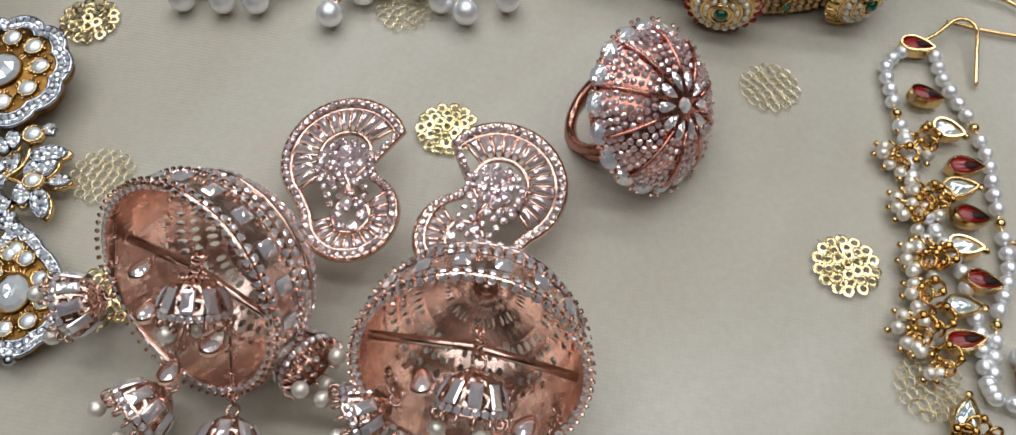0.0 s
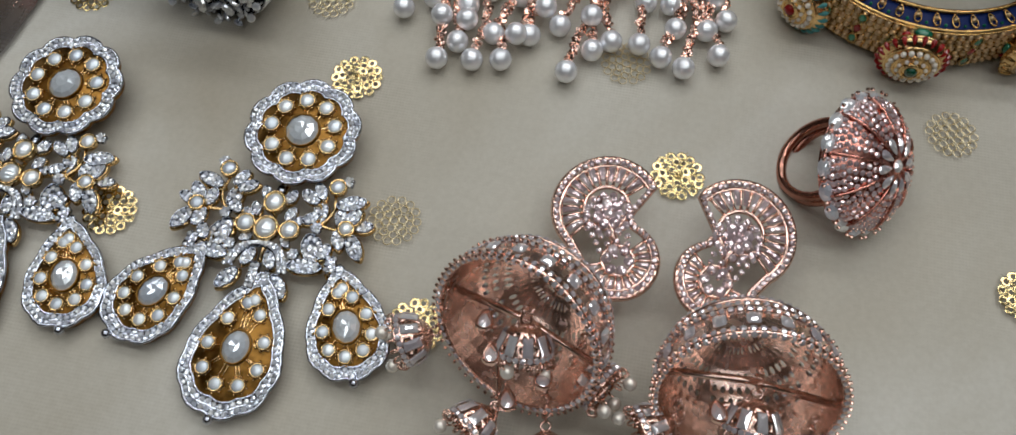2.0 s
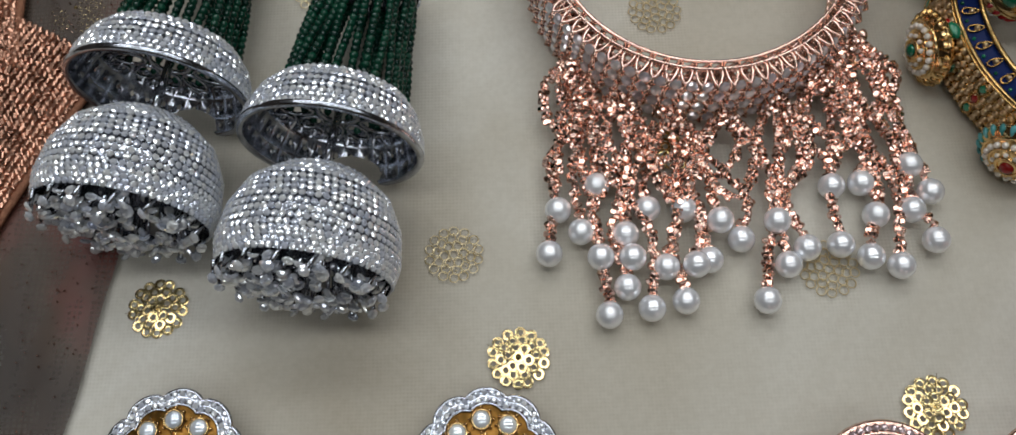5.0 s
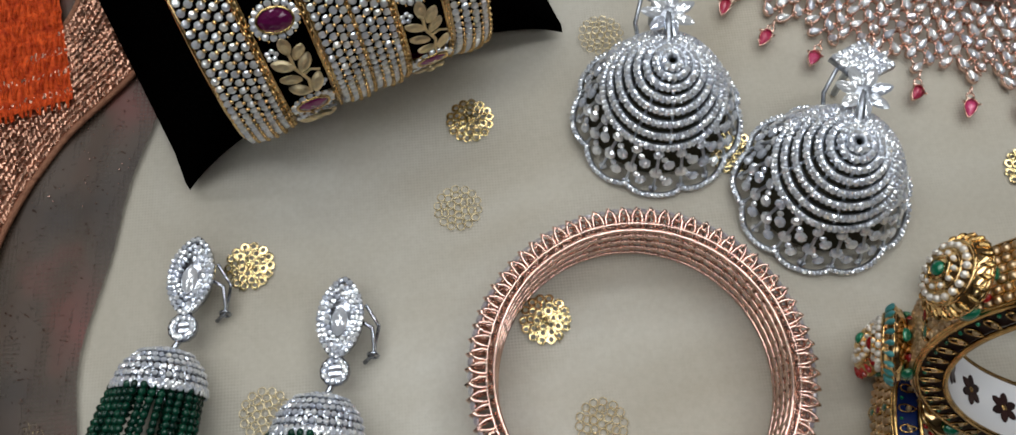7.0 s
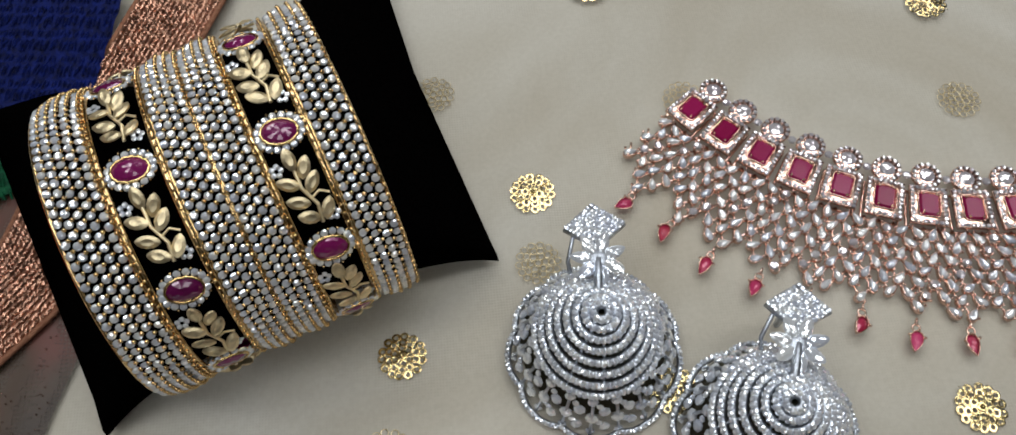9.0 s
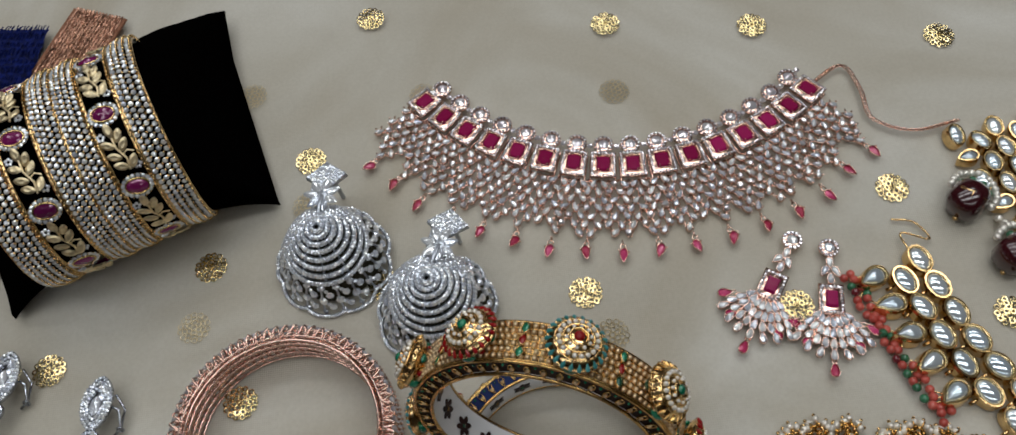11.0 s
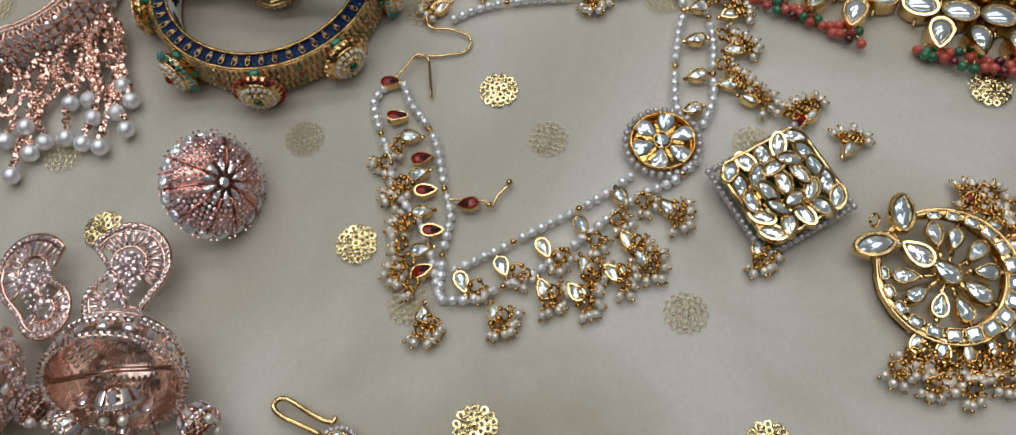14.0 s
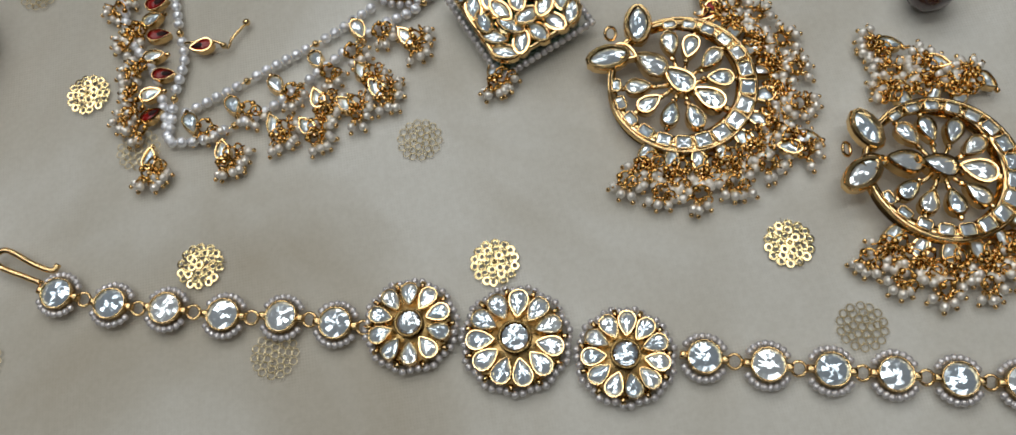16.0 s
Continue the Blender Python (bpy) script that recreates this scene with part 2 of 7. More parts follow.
def marquise(w, h, n=14):
    t = np.arange(n) * 2 * math.pi / n
    return np.stack([w * np.cos(t) * np.abs(np.cos(t)) ** 0.35, h * np.sin(t)], 1)


def rect(w, h, c=0.0):
    if not c:
        return np.array([(w, -h), (w, h), (-w, h), (-w, -h)], float)
    return np.array([(w, -h + c), (w, h - c), (w - c, h), (-w + c, h), (-w, h - c), (-w, -h + c), (-w + c, -h), (w - c, -h)], float)


def scallop(r, lobes, depth, n=8):
    a = np.arange(lobes * n) * 2 * math.pi / (lobes * n)
    rr = r - depth + depth * np.abs(np.sin(a * lobes / 2)) ** 0.7 * 1.0
    return np.stack([rr * np.cos(a), rr * np.sin(a)], 1)


def layers(rows, cap0=True, cap1=True):
    """Stacked rings of equal count into a closed skin. rows: (outline, z)."""
    k = len(rows[0][0])
    v = np.concatenate([np.column_stack([o, np.full(k, z)]) for o, z in rows])
    f = [(r * k + i, r * k + (i + 1) % k, (r + 1) * k + (i + 1) % k, (r + 1) * k + i) for r in range(len(rows) - 1) for i in range(k)]
    if cap0:
        f.append(tuple(range(k))[::-1])
    if cap1:
        f.append(tuple((len(rows) - 1) * k + i for i in range(k)))
    return v, f


def cut(o, h=0.5, t=0.6, z=0.0, deep=0.0):
    """Faceted stone on an outline: girdle, crown and table."""
    o = np.asarray(o, float)
    h = h * 0.62
    c = o.mean(0)
    v, f = layers([(o, z - deep), (o, z), (c + (o - c) * (0.45 + t / 2), z + h * 0.55), (c + (o - c) * t * 0.62, z + h * 0.95)], False, False)
    k = len(o)
    v[2 * k:3 * k, 2] += h * 0.05 * np.where(np.arange(k) % 3 == 1, 1, -0.5)
    v[3 * k:, 2] += h * 0.05 * np.where(np.arange(k) % 4 < 2, 1, -1)
    v = np.vstack([v, [(*(c + (o[0] - c) * 0.12), z + h)]])
    return v, f + [(3 * k + i, 3 * k + (i + 1) % k, 4 * k) for i in range(k)]


def dome(o, h, n=4, z=0.0):
    o = np.asarray(o, float)
    c = o.mean(0)
    rows = [(o, z)] + [(c + (o - c) * math.cos(a), z + h * math.sin(a)) for a in (math.pi / 2 * k / n for k in range(1, n))]
    rows.append((c + (o - c) * 0.08, z + h))
    return layers(rows)


def rim(o, w, h, z=0.0, bevel=0.25):
    """A raised border of width w outside the outline o."""
    o = np.asarray(o, float)
    d = np.roll(o, -1, 0) - np.roll(o, 1, 0)
    nrm = np.stack([d[:, 1], -d[:, 0]], 1)
    nrm /= np.linalg.norm(nrm, axis=1)[:, None] + 1e-9
    if (nrm * (o - o.mean(0))).sum() < 0:
        nrm = -nrm
    out = o + nrm * w
    v, f = layers([(o, z), (o, z + h), (o + nrm * w * bevel, z + h * 1.12), (o + nrm * w * (1 - bevel), z + h * 1.12), (out, z + h * 0.85), (out, z)], False, False)
    k = len(o)
    f = f + [(i, 5 * k + i, 5 * k + (i + 1) % k, (i + 1) % k) for i in range(k)]
    return v, f


def plate(o, h, z=0.0, bevel=0.3):
    o = np.asarray(o, float)
    c = o.mean(0)
    s = 1 - bevel / max(np.abs(o - c).max(), 1e-6)
    return layers([(o, z), (o, z + h - bevel), (c + (o - c) * s, z + h)])


def ball(r=1.0, n=12, k=8):
    rows = [(circle(r * math.sin(math.pi * (j + 0.25) / (k - 0.5)), n), -r * math.cos(math.pi * (j + 0.25) / (k - 0.5))) for j in range(k)]
    return layers(rows)


def tube(path, r, n=6, closed=False):
    p = np.asarray(path, float)
    k = len(p)
    if closed:
        d = np.roll(p, -1, 0) - np.roll(p, 1, 0)
    else:
        d = np.gradient(p, axis=0)
    d /= np.linalg.norm(d, axis=1)[:, None] + 1e-12
    ref = np.array([0.13, 0.21, 0.97])
    u = np.cross(d, ref)
    u /= np.linalg.norm(u, axis=1)[:, None] + 1e-12
    w = np.cross(d, u)
    a = np.arange(n) * 2 * math.pi / n
    rr = np.broadcast_to(np.asarray(r, float), (k,))
    v = (p[:, None] + rr[:, None, None] * (np.cos(a)[None, :, None] * u[:, None] + np.sin(a)[None, :, None] * w[:, None])).reshape(-1, 3)
    m = k if closed else k - 1
    f = [(i * n + j, i * n + (j + 1) % n, ((i + 1) % k) * n + (j + 1) % n, ((i + 1) % k) * n + j) for i in range(m) for j in range(n)]
    if not closed:
        f += [tuple(range(n))[::-1], tuple((k - 1) * n + j for j in range(n))]
    return v, f


def ring3(R, r, n=24, k=6):
    a = np.arange(n) * 2 * math.pi / n
    return tube(np.stack([R * np.cos(a), R * np.sin(a), 0 * a], 1), r, k, True)


def spline(pts, step):
    """A smooth line through a few points, then points at even steps along it, with its headings."""
    p = np.asarray(pts, float)
    if p.shape[1] == 2:
        p = np.column_stack([p, np.zeros(len(p))])
    q = np.vstack([2 * p[0] - p[1], p, 2 * p[-1] - p[-2]])
    out = []
    for i in range(1, len(q) - 2):
        for t in np.arange(0, 1, 0.04):
            a, b, c, d = q[i - 1:i + 3]
            out.append(0.5 * (2 * b + (c - a) * t + (2 * a - 5 * b + 4 * c - d) * t * t + (3 * b - a - 3 * c + d) * t ** 3))
    out = np.array(out + [p[-1]])
    s = np.concatenate([[0], np.cumsum(np.linalg.norm(np.diff(out, axis=0), axis=1))])
    n = max(2, int(round(s[-1] / step)) + 1)
    w = np.linspace(0, s[-1], n)
    pts = np.stack([np.interp(w, s, out[:, i]) for i in range(3)], 1)
    d = np.gradient(pts, axis=0)
    return pts, d / (np.linalg.norm(d, axis=1)[:, None] + 1e-12)


def lathe(profile, n=40):
    """Turned skin about z. profile: (radius, z)."""
    return layers([(circle(r, n), z) for r, z in profile], False, False)


def pierced(fn, nu, nv, hole=0.62, thick=0.5, shut=None):
    """A sheet of nu by nv cells round a closed direction u, each with a round hole; fn(u, v) gives place and normal."""
    v, f = [], []
    sq = [(-1, -1), (0, -1), (1, -1), (1, 0), (1, 1), (0, 1), (-1, 1), (-1, 0)]
    for i in range(nu):
        for j in range(nv):
            solid = shut is not None and shut(i, j)
            k = len(v)
            for side in (0, 1):
                for a, b in sq:
                    p, nn = fn((i + 0.5 + a / 2) / nu, (j + 0.5 + b / 2) / nv)
                    v.append(np.asarray(p) - np.asarray(nn) * thick * side)
                for a, b in sq:
                    g = math.hypot(a, b)
                    p, nn = fn((i + 0.5 + a / g * hole / 2) / nu, (j + 0.5 + b / g * hole / 2) / nv)
                    v.append(np.asarray(p) - np.asarray(nn) * thick * side)
            if solid:
                f += [tuple(k + q for q in range(8)), tuple(k + 16 + q for q in range(8))[::-1]]
                continue
            for q in range(8):
                r = (q + 1) % 8
                f += [(k + q, k + r, k + 8 + r, k + 8 + q), (k + 16 + r, k + 16 + q, k + 24 + q, k + 24 + r), (k + 8 + q, k + 8 + r, k + 24 + r, k + 24 + q)]
    return np.array(v), f


def turned(profile):
    """fn(u, v) for pierced(): u goes round, v along the profile."""
    pr = np.asarray(profile, float)
    s = np.linspace(0, 1, len(pr))

    def fn(u, v):
        r, z = np.interp(v, s, pr[:, 0]), np.interp(v, s, pr[:, 1])
        e = 0.02
        dr = np.interp(min(v + e, 1), s, pr[:, 0]) - np.interp(max(v - e, 0), s, pr[:, 0])
        dz = np.interp(min(v + e, 1), s, pr[:, 1]) - np.interp(max(v - e, 0), s, pr[:, 1])
        g = math.hypot(dr, dz) + 1e-9
        c, w = math.cos(2 * math.pi * u), math.sin(2 * math.pi * u)
        nr, nz = dz / g, -dr / g
        if nr < 0:
            nr, nz = -nr, -nz
        return (r * c, r * w, z), (nr * c, nr * w, nz)
    return fn


rng = np.random.default_rng(7)
def small_stone(k):
    v, f = layers([(circle(1, k), -0.3), (circle(1, k), 0), (circle(0.64, k), 0.30)], False, False)
    return np.vstack([v, [(0.06, 0.03, 0.43)]]), f + [(2 * k + i, 2 * k + (i + 1) % k, 3 * k) for i in range(k)]


STONE6, STONE8 = small_stone(6), small_stone(8)
BEAD = ball(1, 8, 6)
GRAIN = ball(1, 5, 4)
PEARL_ME = Soup().add(ball(1, 18, 12)).mesh("pearl", PEARL, True)
CREAM_ME = Soup().add(ball(1, 12, 8)).mesh("pearl", CREAMPEARL, True)
SEED_ME = Soup().add(ball(1, 10, 7)).mesh("seed_pearl", GREYPEARL, True)


def jig(d=4.0):
    return float(rng.uniform(-d, d))


def even(o, step):
    """Even points along a closed outline."""
    o = np.vstack([o, o[:1]])
    s = np.concatenate([[0], np.cumsum(np.linalg.norm(np.diff(o, axis=0), axis=1))])
    n = int(s[-1] / step)
    w = np.arange(n) * s[-1] / n
    return np.stack([np.interp(w, s, o[:, 0]), np.interp(w, s, o[:, 1])], 1)


# ---- the setting: table cloth and an unseen plain closed showroom ----
def sheet(x0, x1, y0, y1, nx, ny, zf):
    v = [(x, y, zf(x, y)) for y in np.linspace(y0, y1, ny) for x in np.linspace(x0, x1, nx)]
    f = [(j * nx + i, j * nx + i + 1, (j + 1) * nx + i + 1, (j + 1) * nx + i) for j in range(ny - 1) for i in range(nx - 1)]
    return np.array(v, float), f


CREASES = ((-72, 96, 40, 172, 2.2), (30, 128, 44, 262, 3.0), (60, 210, 190, 236, 3.0), (-30, 225, 60, 232, 4.0), (-80, 8, -20, 60, 3.0), (200, 196, 300, 232, 3.0))


def cloth_z(x, y):
    """Nearly flat, with soft folds towards the far edge."""
    far = min(max((y - 205) / 60, 0), 1)
    crease = 0.0
    for ax, ay, bx, by, w in CREASES:
        dx, dy = bx - ax, by - ay
        t = min(max(((x - ax) * dx + (y - ay) * dy) / (dx * dx + dy * dy), 0), 1)
        g = math.hypot(x - ax - t * dx + 2 * math.sin(t * 9), y - ay - t * dy)
        crease += 1.3 * math.exp(-(g / w) ** 2) * math.sin(math.pi * t) ** 0.5
    p = Vector((x * 0.013, y * 0.02, 0.3))
    return -0.5 + crease * 0.6 + 0.45 * noise.noise(p) + far * (4.6 * noise.noise(Vector((x * 0.012 + y * 0.006, y * 0.035, 2.0))) - 1.4)


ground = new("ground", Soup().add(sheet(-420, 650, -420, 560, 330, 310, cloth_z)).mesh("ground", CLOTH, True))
tagged(ground, "beige satin cloth spread flat over the display table", "cloth", kind="structure")
table = new("trim", Soup().add(plate(rect(540, 495), 30)).mesh("trim", WALLPAINT))
table.matrix_basis = pose(0.115, 0.07, -0.036)
tagged(table, "dark board under the display cloth", "table", kind="structure")
# unseen room shell, added to close the space and shape the reflections
for nm, hw, hh, m in (("floor", 2000, 2000, pose(0.1, 0.1, -0.80)), ("ceiling", 2000, 2000, pose(0.1, 0.1, 1.70)),
                      ("wall_north", 2000, 1250, pose(0.1, 2.1, 0.45, 90)), ("wall_south", 2000, 1250, pose(0.1, -1.9, 0.45, 90)),
                      ("wall_east", 1250, 2000, pose(2.1, 0.1, 0.45, 0, 90)), ("wall_west", 1250, 2000, pose(-1.9, 0.1, 0.45, 0, 90))):
    ob = new(nm, Soup().add(plate(rect(hw, hh), 50)).mesh(nm, CEILPAINT if nm == "ceiling" else WALLPAINT))
    ob.matrix_basis = m
    tagged(ob, "unseen plain dark painted showroom " + nm.split("_")[0], nm.split("_")[0], kind="structure")

# sheer net at the left with its copper border
net_edge, _ = spline([(-52, 262), (-64, 200), (-72, 165), (-84, 110), (-82, 60), (-80, 30), (-91, -22), (-98, -80)], 6)


def net_sheet():
    v, f, k = [], [], 14
    for i, p in enumerate(net_edge):
        for j in range(k):
            x = p[0] + 1.6 * math.sin(i * 0.9) * 0.4 - j * 4.2
            v.append((x, p[1] - j * 0.9, 0.9 + 0.8 * abs(math.sin(j * 0.9 + i * 0.17)) * (j > 0) + 0.25 * math.sin(i * 0.8)))
    f = [(i * k + j, i * k + j + 1, (i + 1) * k + j + 1, (i + 1) * k + j) for i in range(len(net_edge) - 1) for j in range(k - 1)]
    return np.array(v), f


veil = thing("net_veil", "sheer rose-beige tulle with gold glitter specks on the cloth", "fabric", (-90, 60, 0))
off = mt(90, -60, 0)
part("net", Soup().add(net_sheet(), off), TULLE, veil, smooth=True)
s = Soup()
for p in net_edge[4:]:
    for k in range(16):
        s.add(GRAIN, off @ mt(p[0] - rng.uniform(1, 22), p[1] + rng.uniform(-3, 3), 1.9, s=float(rng.uniform(0.12, 0.26))))
tagged(part("glitter", s, ROSE, veil, "scattered gold glitter specks"), kind="stuff")


def trim_strip(name, label, right, width, pitch):
    """A woven copper border: a ribbon with rows of small bugle beads."""
    line, d = spline(right, 2.0)
    root = thing(name, label, "trim", (line[0][0], line[0][1], 0))
    o = mt(-line[0][0], -line[0][1], 0)
    side = np.stack([-d[:, 1], d[:, 0]], 1)
    if side[len(side) // 2][0] > 0:
        side = -side
    k = 6
    v = [(p[0] + n[0] * width * j / (k - 1), p[1] + n[1] * width * j / (k - 1), 2.2 + 0.5 * math.sin(j * 1.3) + (0.7 if j in (0, k - 1) else 0)) for p, n in zip(line, side) for j in range(k)]
    f = [(i * k + j, i * k + j + 1, (i + 1) * k + j + 1, (i + 1) * k + j) for i in range(len(line) - 1) for j in range(k - 1)]
    part("ribbon", Soup().add((np.array(v), f), o), COPPERTRIM, root, smooth=True)
    s = Soup()
    bug = layers([(rect(0.42, 0.75), 0), (rect(0.42, 0.75), 0.4), (rect(0.2, 0.5), 0.6)])
    for p, n, dd in zip(line, side, d):
        a = math.degrees(math.atan2(dd[1], dd[0])) + 90
        for q in np.arange(1.2, width - 0.6, pitch):
            for e in (0, 1.0):
                s.add(bug, o @ mt(p[0] + n[0] * q + dd[0] * e, p[1] + n[1] * q + dd[1] * e, 2.75, a + 35 + jig(25), jig(25), jig(25)))
    tagged(part("beadwork", s, COPPERBEAD, root, "rows of glittering copper beads"), kind="stuff")
    part("edge_cord", Soup().add(tube(np.column_stack([line[:, :2] - side * 0.2, np.full(len(line), 2.6)]), 0.7, 6), o), COPPERTRIM, root, smooth=True)
    return root


trim_strip("border_trim", "copper beaded border of the net lying along its edge", [(-40, 275), (-52, 245), (-64, 212), (-74, 182), (-93, 160), (-105, 135), (-107.5, 105), (-106, 76)], 24, 1.5)
trim_strip("border_trim", "copper beaded border folded beside the silver earrings", [(-86, 76), (-93, 63), (-105, 36), (-110, 12), (-124, -10)], 26, 1.5)


def quilt(name, label, at, rz, w, h, material, rows):
    root = thing(name, label, "fabric", (at[0], at[1], 0), rz)
    def zf(x, y):
        return 3.0 + 0.9 * abs(math.sin(math.pi * (y / h) * rows)) + 0.5 * noise.noise(Vector((x * 0.3, y * 0.15, 0)))
    part("panel", Soup().add(sheet(-w / 2, w / 2, -h / 2, h / 2, 40, 60, zf)), material, root, smooth=True)
    s = Soup()
    for k in range(rows * 2 + 1):
        y = -h / 2 + h * k / (rows * 2)
        for x in np.arange(-w / 2, w / 2, 1.1):
            s.add(tube([(0, -1.6, 0), (0.2, 0, 0.5), (0.3, 1.6, 0)], 0.28, 4), mt(x + jig(0.5), y + jig(0.6), zf(x, y) + 0.1, jig(14)))
    tagged(part("stitching", s, material, root, "raised silk stitches"), kind="stuff")
    return root


quilt("embroidered_panel", "orange silk embroidered fabric panel under the copper border", (-117, 186), 12, 46, 40, ORANGE, 7)
quilt("embroidered_panel", "deep blue silk embroidered fabric panel behind the cushion", (-96, 252), -8, 44, 50, BLUEYARN, 6)
quilt("embroidered_panel", "dark green silk strip beside the blue panel", (-92, 219), 20, 44, 16, GREENYARN, 2)


# ---- sequin medallions of the cloth ----
def disc_ring(R, hole, z):
    return rim(circle(hole, 10), R - hole, 0.12, z)


SEQUIN = Soup().add(disc_ring(1.08, 0.52, 0)).mesh("sequin", BRASS)
KNOT = Soup().add(ball(0.5, 8, 6), mt(0, 0, 1.2)).add(tube([(0.4, 0, 0.9), (-4.6, 2.0, 0.6), (-5.6, 2.7, 0.1)], 0.06, 4)).mesh("thread_knot", BRASS)


def raised(root, seed):
    """Overlapping ring sequins round a raised middle."""
    g = np.random.default_rng(seed)
    for n, R, z in ((14, 4.65, 0.25), (10, 3.2, 0.42), (6, 1.85, 0.6), (1, 0.0, 0.9)):
        for k in range(n):
            a = 2 * math.pi * (k + g.uniform(-0.15, 0.15)) / n + R
            piece("sequin", SEQUIN, root, mt(R * math.cos(a), R * math.sin(a), z, math.degrees(a), g.uniform(-5, 5), 3 + g.uniform(-5, 5)))
    piece("thread_knot", KNOT, root, np.eye(4))


def lace_mesh(name, mat_, seed):
    """Flat net of small eyelets."""
    g = np.random.default_rng(seed)
    s = Soup()
    for R, n in ((4.65, 14), (3.2, 10), (1.85, 6), (0.0, 1)):
        for k in range(n):
            a = 2 * math.pi * (k + g.uniform(-0.1, 0.1)) / n
            s.add(ring3(0.88, 0.13, 9, 4), mt(R * math.cos(a), R * math.sin(a), 0.12 + g.uniform(0, 0.08), s=(1, 1, 0.6)))
    for k in range(26):
        a, R = g.uniform(0, 6.28), 4.6 * math.sqrt(g.uniform(0, 1))
        s.add(GRAIN, mt(R * math.cos(a), R * math.sin(a), 0.2, s=float(g.uniform(0.12, 0.24))))
    return s.mesh(name, mat_)


LACE = [lace_mesh("lace", PALEGOLD, k) for k in (4, 5)]
BRIGHT = [(-5, 13.4), (3, 158.7), (-48.6, 126.9), (16.1, 109.1), (63.1, 145), (37.1, 197.9), (67.1, 2.3), (129.8, 134.4), (238.8, 161.1), (262.3, 112.2),
          (179.6, 30.6), (196.5, 122), (164.4, -63.6), (232.6, -75.8), (298.2, -83.9), (137.2, -11.5), (-71.2, 24.8), (-46.5, -27.6), (21.2, -39.8),
          (152.0, 247.0), (207.4, 238.2), (274.8, 223.7), (59.9, 262.9), (312.6, 10.6), (-96, 91), (26.5, 55)]
FADED = [(36.5, 178.7), (150, -30), (-16.5, 33.5), (-1.2, 136.8), (-44.7, 94), (25.7, 85.8), (14, 229.9), (150.8, 214.3), (79.6, 222), (268.5, 98.5), (123.3, 23.3), (191.6, 12.9), (219.6, -41.5),
         (111.6, -77), (180.5, -87.9), (308.2, -105), (11.5, -18.8), (52.8, 28.2), (136.5, 118.8), (160, 62), (231, 55), (246, 3)]
for i, (x, y) in enumerate(BRIGHT):
    t = thing("sequin_medallion", "gold scalloped medallion of ring sequins sewn on the cloth", "medallion", (x, y, max(0, cloth_z(x, y) + 0.3)), 47 * i, "gold medallions on the cloth")
    raised(t, i)
for i, (x, y) in enumerate(FADED):
    t = thing("lace_medallion", "faded pale gold lace medallion lying flat on the cloth", "medallion", (x, y, max(0, cloth_z(x, y) + 0.3)), 31 * i, "faded lace medallions on the cloth")
    tagged(piece("lace", LACE[i % 2], t, mt()), kind="stuff")


# ---- cuffs on the velvet cushion ----
def cushion():
    root = thing("display_cushion", "black velvet jewellery display cushion with pinched corners", "cushion", (-27.5, 189.4, 0), 20.6)
    na, nu, v = 40, 28, []
    for i in range(na):
        a = -1 + 2 * i / (na - 1)
        e = abs(a)
        lo, hi = -27 + 3.5 * (1 - e) - 1.5 * e ** 6, 30 + 38 * e ** 1.5
        top = (1 - e ** 3.2) * 42 + 5
        for j in range(nu):
            w = j / nu * 2 * math.pi
            c, s_ = math.cos(w), math.sin(w)
            u = (lo + hi) / 2 + (hi - lo) / 2 * math.copysign(abs(c) ** 0.75, c)
            zc, zh = top / 2 + 1.5, top / 2
            pinch = abs(c) ** 5 * 0.6
            v.append((a * 48 * (1 - 0.06 * (1 - abs(c) ** 2)) + a * (u + 25) * 0.09, u, max(0.3, zc + zh * s_ * abs(s_) ** -0.25 * (1 - pinch) if abs(s_) > 1e-6 else zc * (1 - 0.5 * abs(c)))))
    f = [(i * nu + j, i * nu + (j + 1) % nu, (i + 1) * nu + (j + 1) % nu, (i + 1) * nu + j) for i in range(na - 1) for j in range(nu)]
    f += [tuple(range(nu))[::-1], tuple((na - 1) * nu + j for j in range(nu))]
    part("cover", Soup().add((np.array(v), f)), VELVET, root, smooth=True)
    return root


cushion()
CUFF = dict(cx=-27.5, cy=189.4, cz=28.0, yaw=20.6, ru=33.0, rv=30.0)


def cuff_place(d, ang, lift=0.0):
    """Pose on the cuff's skin: local z outwards, local x along the axis."""
    a = radians(ang)
    n = np.array([0, math.cos(a) / CUFF["ru"], math.sin(a) / CUFF["rv"]])
    n = n / np.linalg.norm(n)
    p = np.array([d, (CUFF["ru"] + lift) * math.cos(a), CUFF["cz"] + (CUFF["rv"] + lift) * math.sin(a) + d * 0.04])
    return axes(p, n, (1, 0, 0))


